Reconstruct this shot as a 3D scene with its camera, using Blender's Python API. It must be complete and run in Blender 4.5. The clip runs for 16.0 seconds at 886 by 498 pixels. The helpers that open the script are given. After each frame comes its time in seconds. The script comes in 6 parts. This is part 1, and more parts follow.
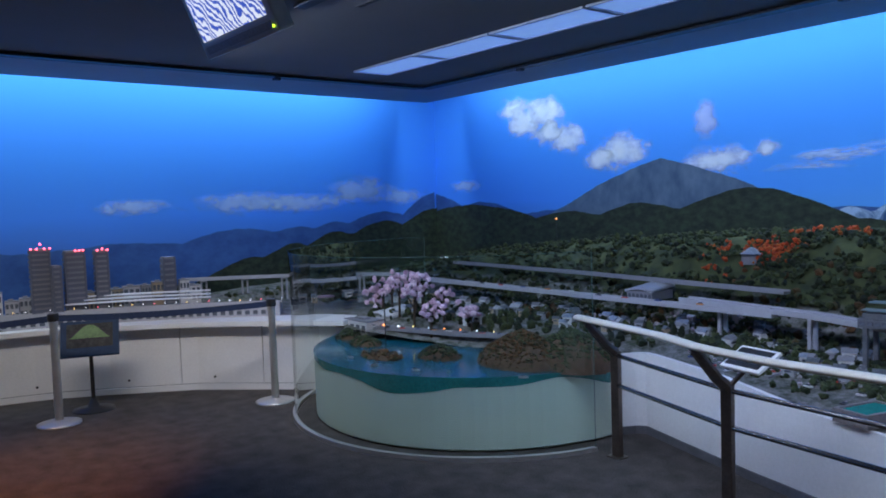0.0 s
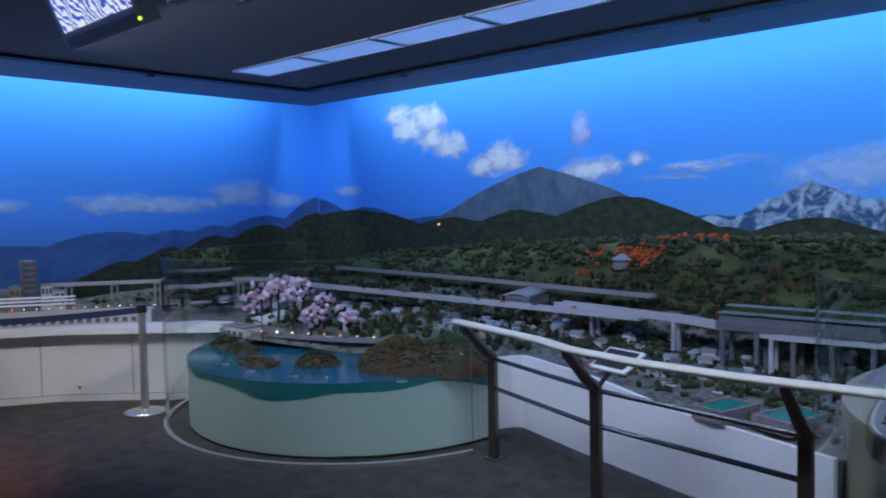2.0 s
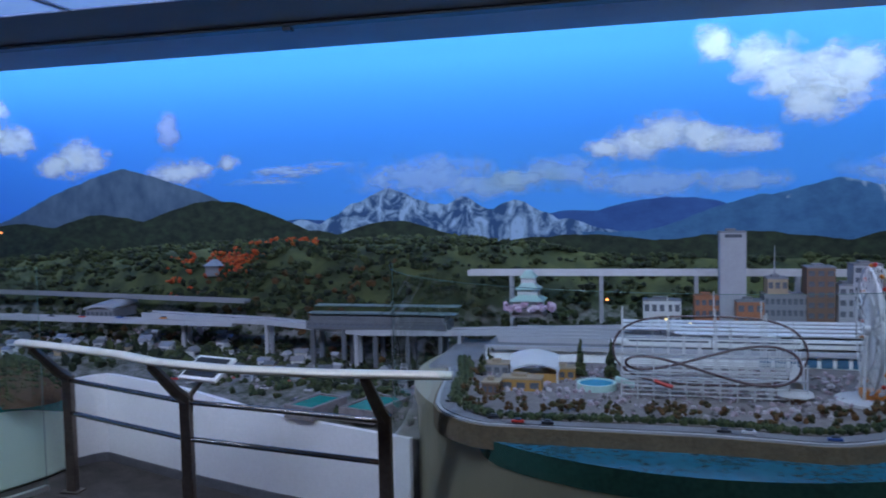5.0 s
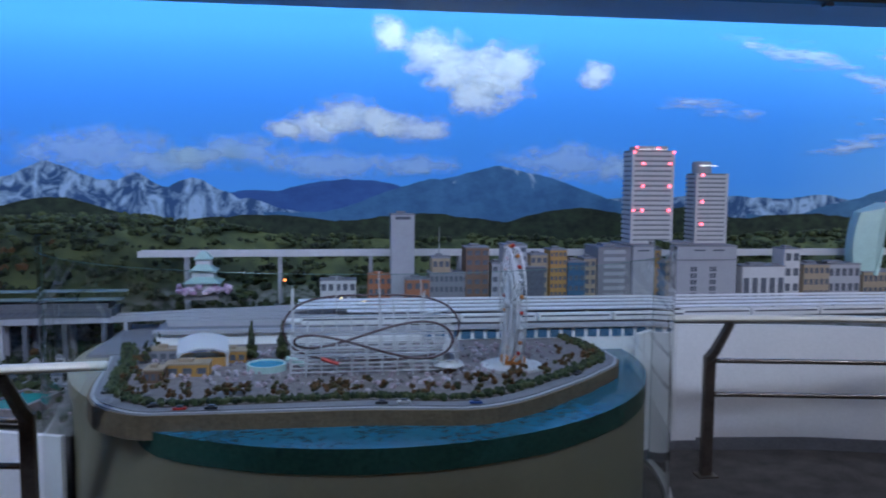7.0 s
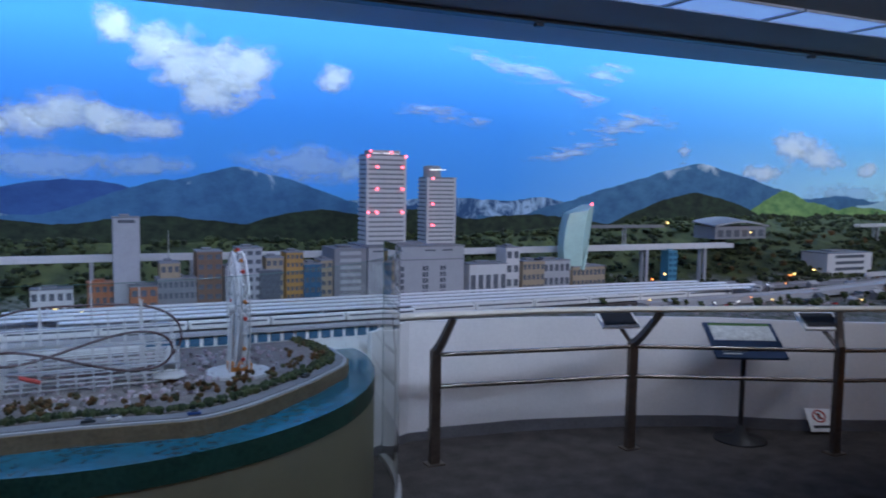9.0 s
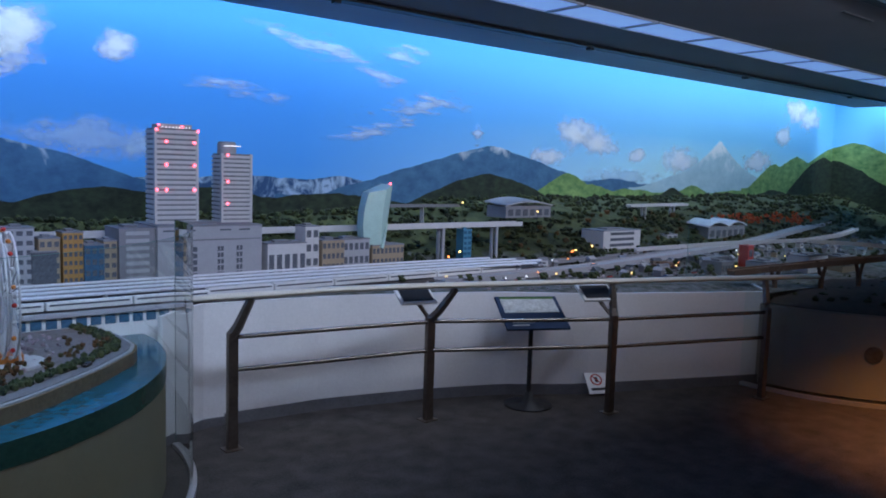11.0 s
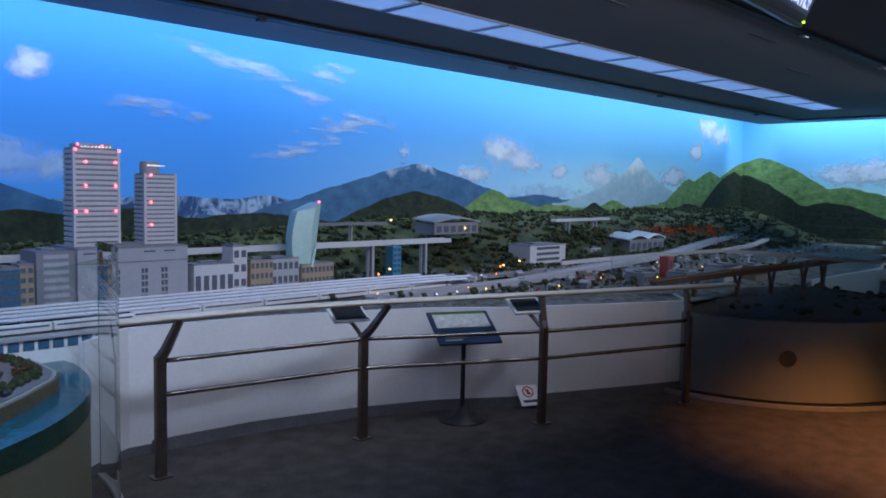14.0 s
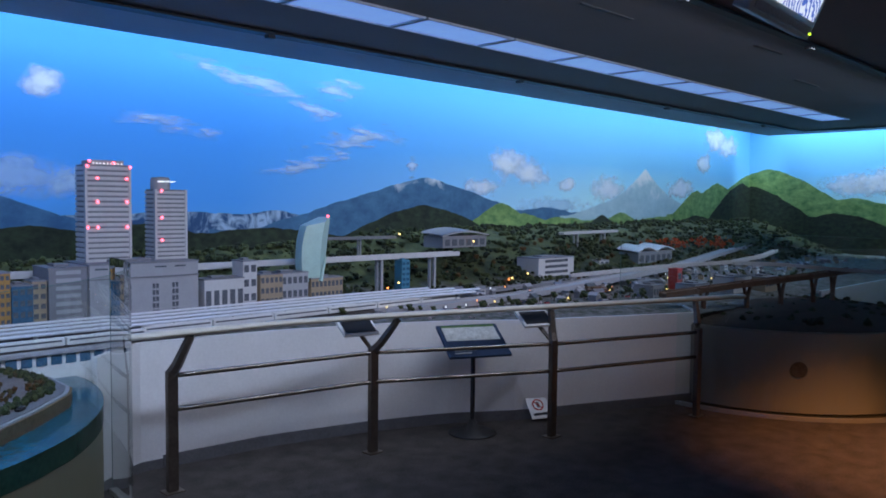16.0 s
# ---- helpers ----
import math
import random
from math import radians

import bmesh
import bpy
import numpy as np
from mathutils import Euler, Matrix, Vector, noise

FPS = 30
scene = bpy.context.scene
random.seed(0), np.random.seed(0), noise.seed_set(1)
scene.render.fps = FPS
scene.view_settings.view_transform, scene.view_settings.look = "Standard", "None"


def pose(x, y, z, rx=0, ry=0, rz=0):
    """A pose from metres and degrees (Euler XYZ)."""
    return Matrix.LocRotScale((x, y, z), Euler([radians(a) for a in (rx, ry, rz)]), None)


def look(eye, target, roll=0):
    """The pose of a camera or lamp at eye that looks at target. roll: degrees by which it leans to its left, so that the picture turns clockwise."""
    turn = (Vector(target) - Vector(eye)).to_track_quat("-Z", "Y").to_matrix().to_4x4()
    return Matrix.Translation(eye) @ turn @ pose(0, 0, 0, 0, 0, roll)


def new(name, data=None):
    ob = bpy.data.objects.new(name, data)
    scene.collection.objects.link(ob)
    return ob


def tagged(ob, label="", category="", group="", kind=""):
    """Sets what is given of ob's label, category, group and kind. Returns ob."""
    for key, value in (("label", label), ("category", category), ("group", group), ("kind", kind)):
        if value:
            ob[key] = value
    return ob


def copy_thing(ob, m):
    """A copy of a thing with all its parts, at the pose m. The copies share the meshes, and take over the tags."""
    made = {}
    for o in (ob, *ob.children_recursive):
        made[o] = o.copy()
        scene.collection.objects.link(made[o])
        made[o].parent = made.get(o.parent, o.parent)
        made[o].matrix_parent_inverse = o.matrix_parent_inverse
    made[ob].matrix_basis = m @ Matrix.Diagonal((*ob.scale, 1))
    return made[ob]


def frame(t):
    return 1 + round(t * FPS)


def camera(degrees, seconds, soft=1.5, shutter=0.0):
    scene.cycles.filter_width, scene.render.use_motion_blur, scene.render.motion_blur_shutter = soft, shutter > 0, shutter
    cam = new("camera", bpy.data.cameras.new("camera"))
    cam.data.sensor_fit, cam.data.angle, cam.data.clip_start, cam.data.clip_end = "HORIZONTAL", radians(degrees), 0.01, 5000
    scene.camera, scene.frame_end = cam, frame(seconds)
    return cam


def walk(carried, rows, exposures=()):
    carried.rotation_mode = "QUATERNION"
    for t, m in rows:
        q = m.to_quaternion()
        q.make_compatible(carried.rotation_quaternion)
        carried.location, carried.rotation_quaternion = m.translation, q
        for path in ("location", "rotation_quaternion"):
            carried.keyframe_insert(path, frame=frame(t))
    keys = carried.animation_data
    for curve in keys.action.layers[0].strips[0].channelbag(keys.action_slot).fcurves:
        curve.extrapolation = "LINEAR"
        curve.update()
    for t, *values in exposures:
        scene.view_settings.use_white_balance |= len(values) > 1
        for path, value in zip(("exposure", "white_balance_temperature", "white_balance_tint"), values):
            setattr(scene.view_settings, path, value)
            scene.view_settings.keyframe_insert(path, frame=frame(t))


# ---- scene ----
cam = camera(59.0, 16.0, soft=1.8, shutter=0.4)


# ---- the way of the camera: seconds, place, yaw, pitch, roll ----
PATH = [
    (0.0, -0.198, -0.063, 1.651, 51.01, -3.36, 1.97),
    (0.5, -0.194, -0.061, 1.653, 50.35, -3.29, 1.42),
    (1.0, -0.184, -0.056, 1.651, 49.71, -3.09, 1.37),
    (1.5, -0.184, -0.042, 1.642, 46.74, -3.09, 1.22),
    (2.0, -0.165, -0.018, 1.636, 42.85, -3.11, 1.20),
    (2.5, -0.157, 0.002, 1.633, 38.33, -3.25, 1.04),
    (3.0, -0.155, 0.019, 1.637, 33.71, -3.01, 1.35),
    (5.5, -0.124, 0.046, 1.619, 9.84, -3.94, 0.68),
    (6.0, -0.108, 0.053, 1.623, 5.52, -4.84, 0.16),
    (6.5, -0.059, 0.063, 1.621, -1.05, -4.67, 0.05),
    (7.0, -0.007, 0.040, 1.629, -7.71, -4.92, -0.40),
    (7.5, 0.046, 0.019, 1.636, -12.04, -4.54, -0.39),
    (8.0, 0.089, 0.004, 1.638, -15.96, -4.84, -0.54),
    (8.5, 0.128, -0.011, 1.648, -20.31, -5.18, -0.66),
    (9.0, 0.143, -0.031, 1.650, -25.11, -4.75, -0.90),
    (9.5, 0.151, -0.030, 1.649, -31.22, -5.69, -0.96),
    (10.0, 0.155, -0.034, 1.648, -34.81, -6.05, -1.18),
    (12.5, 0.128, -0.039, 1.636, -43.90, -5.15, -2.14),
    (13.0, 0.122, -0.034, 1.636, -44.68, -4.96, -1.82),
    (13.5, 0.112, -0.031, 1.634, -45.45, -4.68, -1.23),
    (14.0, 0.102, -0.028, 1.629, -45.16, -4.38, -1.08),
    (14.5, 0.093, -0.025, 1.628, -45.40, -4.16, -1.32),
    (15.0, 0.087, -0.026, 1.627, -45.22, -3.79, -1.21),
    (15.5, 0.083, -0.032, 1.625, -45.11, -3.52, -0.92),
    (16.0, 0.082, -0.034, 1.628, -44.64, -3.39, -0.64),
]
walk(cam, [(t, pose(x, y, z, 90 + p, r, h)) for t, x, y, z, h, p, r in PATH])

# ---- world and lamps ----
world = bpy.data.worlds.new("dark_building")
scene.world = world
world.use_nodes = True
world.node_tree.nodes["Background"].inputs[0].default_value = (0.35, 0.45, 0.7, 1)
world.node_tree.nodes["Background"].inputs[1].default_value = 0.02
scene.view_settings.exposure = 0.0

CEIL = 2.92
XL, YB, XR = -8.56, 6.60, 14.93          # painted walls
EL, EB, ER = -7.98, 6.02, 14.35          # edge of the ceiling in front of them


def area_lamp(name, eye, target, sx, sy, watts, colour):
    d = bpy.data.lights.new(name, "AREA")
    d.shape, d.size, d.size_y, d.energy, d.color = "RECTANGLE", sx, sy, watts, colour
    ob = new(name, d)
    ob.matrix_world = look(eye, target)
    return ob


def spot_lamp(name, eye, target, watts, angle, colour, blend=0.9, radius=0.06):
    d = bpy.data.lights.new(name, "SPOT")
    d.energy, d.spot_size, d.spot_blend, d.color, d.shadow_soft_size = watts, radians(angle), blend, colour, radius
    ob = new(name, d)
    ob.matrix_world = look(eye, target)
    return ob


COVE = (0.60, 0.80, 1.0)
for name, eye, target, length, watts in (
        ("cove_lamp_back", (3.35, 6.08, 3.36), (3.35, 6.6, 1.5), 22.0, 238),
        ("cove_lamp_west", (-8.04, -0.3, 3.36), (-8.56, -0.3, 1.5), 11.8, 146),
        ("cove_lamp_east", (14.41, 1.5, 3.36), (14.93, 1.5, 1.5), 9.0, 150)):
    lamp = area_lamp(name, eye, target, length, 0.14, watts, COVE)
    if "back" not in name:
        v = Vector(target) - Vector(eye)
        side = v.cross(Vector((0, 1, 0))).normalized()
        m = Matrix((Vector((0, 1, 0)), side, -v.normalized())).transposed()
        if m.determinant() < 0:
            m.col[1] = -m.col[1]
        lamp.matrix_world = Matrix.Translation(eye) @ m.to_4x4()
# rows of spotlights on the ceiling tracks, aimed at the model
area_lamp("track_lamps_middle", (-2.0, 2.30, 2.86), (-2.0, 4.7, 0.6), 8.8, 0.10, 102, (0.57, 0.70, 1.0)).data.spread = radians(125)
area_lamp("track_lamps_east", (6.9, 2.36, 2.86), (6.9, 5.0, 1.1), 8.0, 0.10, 60, (0.72, 0.79, 1.0)).data.spread = radians(98)
area_lamp("track_lamps_west", (-5.2, 1.2, 2.86), (-7.4, 2.6, 0.1), 3.0, 0.10, 17, (0.92, 0.88, 0.86)).data.spread = radians(95)
WARM = (1.0, 0.40, 0.13)
spot_lamp("spotlight_west", (-4.3, -0.6, 2.85), (-5.5, 0.75, 0), 430, 40, WARM)
# dim warm fill added unseen behind the viewer, lifts floor and base panels
area_lamp("gallery_lamps", (2.0, -3.6, 2.88), (2.0, -2.2, 0), 15.0, 1.2, 54, (1.0, 0.70, 0.48))
spot_lamp("spotlight_east", (5.6, -0.5, 2.85), (5.7, 1.1, 0), 760, 46, WARM)

# ---- materials ----


def mat(name, base, rough=0.6, metal=0.0, var=0.25, scale=8.0, bump=0.0, spread=0.0, fine=60.0, emit=None, power=0.0):
    """Base colour broken up by noise at two sizes, with fine relief; spread varies it from piece to piece."""
    m = bpy.data.materials.new(name)
    m.use_nodes = True
    nt = m.node_tree
    b = nt.nodes["Principled BSDF"]
    b.inputs["Roughness"].default_value, b.inputs["Metallic"].default_value = rough, metal
    co = nt.nodes.new("ShaderNodeTexCoord")
    n1, n2 = nt.nodes.new("ShaderNodeTexNoise"), nt.nodes.new("ShaderNodeTexNoise")
    n1.inputs["Scale"].default_value, n2.inputs["Scale"].default_value = scale, fine
    n1.inputs["Detail"].default_value, n2.inputs["Detail"].default_value = 4, 3
    nt.links.new(co.outputs["Object"], n1.inputs["Vector"])
    nt.links.new(co.outputs["Object"], n2.inputs["Vector"])
    add = nt.nodes.new("ShaderNodeMath")
    add.operation = "ADD"
    nt.links.new(n1.outputs["Fac"], add.inputs[0])
    nt.links.new(n2.outputs["Fac"], add.inputs[1])
    val = add.outputs[0]
    if spread:
        info, ma = nt.nodes.new("ShaderNodeObjectInfo"), nt.nodes.new("ShaderNodeMath")
        ma.operation, ma.inputs[1].default_value = "MULTIPLY_ADD", spread
        nt.links.new(info.outputs["Random"], ma.inputs[0])
        nt.links.new(val, ma.inputs[2])
        val = ma.outputs[0]
    ramp = nt.nodes.new("ShaderNodeMapRange")
    ramp.inputs["From Min"].default_value, ramp.inputs["From Max"].default_value = 0.6, 1.4 + spread
    ramp.inputs["To Min"].default_value, ramp.inputs["To Max"].default_value = 1 - var, 1 + var
    nt.links.new(val, ramp.inputs["Value"])
    mul = nt.nodes.new("ShaderNodeVectorMath")
    mul.operation = "SCALE"
    mul.inputs[0].default_value = base[:3]
    nt.links.new(ramp.outputs["Result"], mul.inputs["Scale"])
    nt.links.new(mul.outputs["Vector"], b.inputs["Base Color"])
    if bump:
        bp = nt.nodes.new("ShaderNodeBump")
        bp.inputs["Strength"].default_value, bp.inputs["Distance"].default_value = bump, 0.01
        nt.links.new(n2.outputs["Fac"], bp.inputs["Height"])
        nt.links.new(bp.outputs["Normal"], b.inputs["Normal"])
    if emit:
        b.inputs["Emission Color"].default_value = (*emit, 1)
        b.inputs["Emission Strength"].default_value = power
    return m


def glass_mat(name, tint, rough=0.0):
    """Thin clear sheet: lets the light straight through and mirrors by Fresnel."""
    m = bpy.data.materials.new(name)
    m.use_nodes = True
    nt = m.node_tree
    out = nt.nodes["Material Output"]
    tr, gl, mx, fr = (nt.nodes.new("ShaderNode" + k) for k in ("BsdfTransparent", "BsdfGlossy", "MixShader", "Fresnel"))
    tr.inputs["Color"].default_value = (*tint, 1)
    gl.inputs["Roughness"].default_value = rough
    fr.inputs["IOR"].default_value = 1.5
    nt.links.new(fr.outputs[0], mx.inputs[0])
    nt.links.new(tr.outputs[0], mx.inputs[1])
    nt.links.new(gl.outputs[0], mx.inputs[2])
    nt.links.new(mx.outputs[0], out.inputs["Surface"])
    return m


def node_math(nt, op, a, b=None, c=None):
    n = nt.nodes.new("ShaderNodeMath")
    n.operation = op
    for i, v in enumerate((a, b, c)):
        if v is None:
            continue
        if isinstance(v, (int, float)):
            n.inputs[i].default_value = v
        else:
            nt.links.new(v, n.inputs[i])
    return n.outputs[0]


def sky_mat(name):
    """Photo print of a sky: evening blue in the west to a pale morning in the east."""
    m = bpy.data.materials.new(name)
    m.use_nodes = True
    nt = m.node_tree
    b = nt.nodes["Principled BSDF"]
    b.inputs["Roughness"].default_value = 0.75
    geo, sep = nt.nodes.new("ShaderNodeNewGeometry"), nt.nodes.new("ShaderNodeSeparateXYZ")
    nt.links.new(geo.outputs["Position"], sep.inputs[0])

    def ramp(stops, value):
        r = nt.nodes.new("ShaderNodeValToRGB")
        el = r.color_ramp.elements
        while len(el) < len(stops):
            el.new(0.5)
        for e, (p, c) in zip(el, stops):
            e.position, e.color = p, (*c, 1)
        nt.links.new(value, r.inputs["Fac"])
        return r.outputs["Color"]

    n1 = nt.nodes.new("ShaderNodeTexNoise")
    n1.inputs["Scale"].default_value, n1.inputs["Detail"].default_value = 0.8, 5
    mp = nt.nodes.new("ShaderNodeMapping")
    mp.inputs["Scale"].default_value = (0.5, 0.5, 2.5)
    nt.links.new(geo.outputs["Position"], mp.inputs["Vector"])
    nt.links.new(mp.outputs["Vector"], n1.inputs["Vector"])
    h = node_math(nt, "MULTIPLY_ADD", sep.outputs["Z"], 0.55, -0.72)
    h = node_math(nt, "ADD", h, node_math(nt, "MULTIPLY_ADD", n1.outputs["Fac"], 0.12, -0.06))
    west = ramp([(0.0, (0.05, 0.18, 0.62)), (0.18, (0.05, 0.26, 0.90)), (0.5, (0.05, 0.31, 0.96)), (1.0, (0.05, 0.31, 0.90))], h)
    mid = ramp([(0.0, (0.11, 0.41, 0.84)), (0.2, (0.07, 0.35, 0.90)), (0.5, (0.052, 0.33, 0.92)), (1.0, (0.065, 0.36, 0.90))], h)
    east = ramp([(0.0, (0.72, 0.92, 0.95)), (0.22, (0.52, 0.86, 0.95)), (0.5, (0.22, 0.62, 0.95)), (1.0, (0.10, 0.44, 0.90))], h)
    wx = node_math(nt, "MULTIPLY_ADD", sep.outputs["X"], 0.17, 1.25)
    ex = node_math(nt, "MULTIPLY_ADD", sep.outputs["X"], 0.16, -0.62)
    cl = []
    for v in (wx, ex):
        c = nt.nodes.new("ShaderNodeClamp")
        nt.links.new(v, c.inputs["Value"])
        cl.append(c.outputs[0])
    a = nt.nodes.new("ShaderNodeMix")
    a.data_type = "RGBA"
    nt.links.new(cl[0], a.inputs["Factor"])
    nt.links.new(west, a.inputs["A"])
    nt.links.new(mid, a.inputs["B"])
    a2 = nt.nodes.new("ShaderNodeMix")
    a2.data_type = "RGBA"
    nt.links.new(cl[1], a2.inputs["Factor"])
    nt.links.new(a.outputs["Result"], a2.inputs["A"])
    nt.links.new(east, a2.inputs["B"])
    nt.links.new(a2.outputs["Result"], b.inputs["Base Color"])
    return m


def cloud_mat(name, colour, wisp=False, body=0.0, thick=0.92):
    """Printed cloud: opaque in the middle, torn away to nothing by noise at the edge."""
    m = bpy.data.materials.new(name)
    m.use_nodes = True
    nt = m.node_tree
    b, out = nt.nodes["Principled BSDF"], nt.nodes["Material Output"]
    b.inputs["Roughness"].default_value = 0.8
    co, geo = nt.nodes.new("ShaderNodeUVMap"), nt.nodes.new("ShaderNodeNewGeometry")
    sub = nt.nodes.new("ShaderNodeVectorMath")
    sub.operation = "MULTIPLY_ADD"
    sub.inputs[1].default_value, sub.inputs[2].default_value = (2, 2, 0), (-1, -1, 0)
    nt.links.new(co.outputs["UV"], sub.inputs[0])
    ln = nt.nodes.new("ShaderNodeVectorMath")
    ln.operation = "LENGTH"
    nt.links.new(sub.outputs["Vector"], ln.inputs[0])
    mp = nt.nodes.new("ShaderNodeMapping")
    mp.inputs["Scale"].default_value = (1.0, 1.0, 5.0 if wisp else 1.5)
    mp.inputs["Rotation"].default_value = (0, radians(18) if wisp else 0, 0)
    nt.links.new(geo.outputs["Position"], mp.inputs["Vector"])
    n = nt.nodes.new("ShaderNodeTexNoise")
    n.inputs["Scale"].default_value, n.inputs["Detail"].default_value, n.inputs["Roughness"].default_value = 3.0 if wisp else 5.5, 9, 0.58
    nt.links.new(mp.outputs["Vector"], n.inputs["Vector"])
    v = node_math(nt, "MULTIPLY_ADD", n.outputs["Fac"], 1.5 if not wisp else 2.6, 0.18 + body if not wisp else -0.62)
    v = node_math(nt, "SUBTRACT", v, node_math(nt, "POWER", ln.outputs["Value"], 1.1))
    r = nt.nodes.new("ShaderNodeMapRange")
    r.interpolation_type = "SMOOTHSTEP"
    r.inputs["From Min"].default_value, r.inputs["From Max"].default_value = 0.0, 1.0 if wisp else 0.80
    r.inputs["To Max"].default_value = 0.75 if wisp else thick
    nt.links.new(v, r.inputs["Value"])
    n2 = nt.nodes.new("ShaderNodeTexNoise")
    n2.inputs["Scale"].default_value, n2.inputs["Detail"].default_value = 7, 4
    nt.links.new(geo.outputs["Position"], n2.inputs["Vector"])
    cr = nt.nodes.new("ShaderNodeValToRGB")
    cr.color_ramp.elements[0].color = (colour[0] * 0.88, colour[1] * 0.92, colour[2] * 0.98, 1)
    cr.color_ramp.elements[1].color = (*colour, 1)
    cr.color_ramp.elements[0].position, cr.color_ramp.elements[1].position = 0.35, 0.62
    nt.links.new(n2.outputs["Fac"], cr.inputs["Fac"])
    nt.links.new(cr.outputs["Color"], b.inputs["Base Color"])
    tr, mx = nt.nodes.new("ShaderNodeBsdfTransparent"), nt.nodes.new("ShaderNodeMixShader")
    nt.links.new(r.outputs["Result"], mx.inputs[0])
    nt.links.new(tr.outputs[0], mx.inputs[1])
    nt.links.new(b.outputs[0], mx.inputs[2])
    nt.links.new(mx.outputs[0], out.inputs["Surface"])
    return m


def hill_mat(name, low, high, scale=5.0, snow=None, snow_z=(0, 1), stretch=1.5, sharp=(0.36, 0.66), twist=0.0):
    """Printed hillside: two greens or blues broken by noise, with snow above a height."""
    m = bpy.data.materials.new(name)
    m.use_nodes = True
    nt = m.node_tree
    b = nt.nodes["Principled BSDF"]
    b.inputs["Roughness"].default_value = 0.8
    geo = nt.nodes.new("ShaderNodeNewGeometry")
    mp = nt.nodes.new("ShaderNodeMapping")
    mp.inputs["Scale"].default_value = (1, 1, stretch)
    nt.links.new(geo.outputs["Position"], mp.inputs["Vector"])
    n = nt.nodes.new("ShaderNodeTexNoise")
    n.inputs["Scale"].default_value, n.inputs["Detail"].default_value, n.inputs["Roughness"].default_value = scale, 9, 0.65
    n.inputs["Distortion"].default_value = twist
    nt.links.new(mp.outputs["Vector"], n.inputs["Vector"])
    cr = nt.nodes.new("ShaderNodeValToRGB")
    cr.color_ramp.elements[0].position, cr.color_ramp.elements[1].position = sharp
    cr.color_ramp.elements[0].color, cr.color_ramp.elements[1].color = (*low, 1), (*high, 1)
    nt.links.new(n.outputs["Fac"], cr.inputs["Fac"])
    col = cr.outputs["Color"]
    if snow:
        sep = nt.nodes.new("ShaderNodeSeparateXYZ")
        nt.links.new(geo.outputs["Position"], sep.inputs[0])
        n2 = nt.nodes.new("ShaderNodeTexNoise")
        n2.inputs["Scale"].default_value, n2.inputs["Detail"].default_value, n2.inputs["Distortion"].default_value = 6, 7, 0.6
        nt.links.new(geo.outputs["Position"], n2.inputs["Vector"])
        h = node_math(nt, "ADD", sep.outputs["Z"], node_math(nt, "MULTIPLY_ADD", n2.outputs["Fac"], 0.9, -0.45))
        r = nt.nodes.new("ShaderNodeMapRange")
        r.inputs["From Min"].default_value, r.inputs["From Max"].default_value = snow_z
        nt.links.new(h, r.inputs["Value"])
        mx = nt.nodes.new("ShaderNodeMix")
        mx.data_type = "RGBA"
        nt.links.new(r.outputs["Result"], mx.inputs["Factor"])
        nt.links.new(col, mx.inputs["A"])
        mx.inputs["B"].default_value = (*snow, 1)
        col = mx.outputs["Result"]
    nt.links.new(col, b.inputs["Base Color"])
    return m


M_SKY = sky_mat("sky_print")
M_CLOUD = cloud_mat("cloud_print", (0.80, 0.85, 0.93), thick=0.9)
M_HAZE = cloud_mat("low_cloud_print", (0.58, 0.76, 0.92), thick=0.5)
M_MOON = cloud_mat("moon_print", (0.50, 0.58, 0.86), body=0.12, thick=0.8)
M_WISP = cloud_mat("wisp_print", (0.62, 0.74, 0.88), True)
M_FAR = hill_mat("far_range_print", (0.02, 0.075, 0.26), (0.04, 0.12, 0.36), 4)
M_GREY = hill_mat("grey_mountain_print", (0.045, 0.09, 0.17), (0.11, 0.17, 0.26), 5, stretch=0.6)
M_SNOW = hill_mat("snow_range_print", (0.025, 0.08, 0.20), (0.36, 0.50, 0.70), 7, (0.55, 0.68, 0.86), (1.70, 2.1), 0.7, (0.43, 0.60), 1.4)
M_CAP = hill_mat("snow_cap_print", (0.035, 0.11, 0.23), (0.07, 0.19, 0.34), 6, (0.66, 0.72, 0.82), (1.84, 2.05), 1.4)
M_CAP2 = hill_mat("low_snow_cap_print", (0.03, 0.11, 0.25), (0.06, 0.18, 0.36), 6, (0.55, 0.68, 0.86), (1.74, 1.92), 1.4)
M_FUJI = hill_mat("white_cone_print", (0.34, 0.52, 0.62), (0.46, 0.64, 0.72), 6, (0.8, 0.84, 0.9), (1.82, 2.1), 1.4)
M_DARK = hill_mat("dark_wood_print", (0.006, 0.011, 0.008), (0.03, 0.05, 0.025), 11)
M_LIGHTGREEN = hill_mat("light_hill_print", (0.08, 0.19, 0.06), (0.28, 0.42, 0.14), 7)

M_CARPET = mat("carpet", (0.066, 0.056, 0.050), 0.95, var=0.7, scale=7, bump=0.8, fine=90)
M_CEIL = mat("ceiling_paint", (0.20, 0.19, 0.19), 0.8, var=0.08, scale=1.5, bump=0.05)
M_SOFFIT = mat("soffit_paint", (0.30, 0.30, 0.33), 0.7, var=0.08, scale=2)
M_BLACK = mat("black_metal", (0.012, 0.012, 0.013), 0.5, var=0.3)
M_WHITE = mat("white_panel", (0.78, 0.77, 0.77), 0.45, var=0.07, scale=3, bump=0.03)
M_LEDGE = mat("white_ledge", (0.78, 0.77, 0.75), 0.35, var=0.06, scale=5)
M_PLINTH = mat("grey_skirting", (0.13, 0.13, 0.14), 0.6)
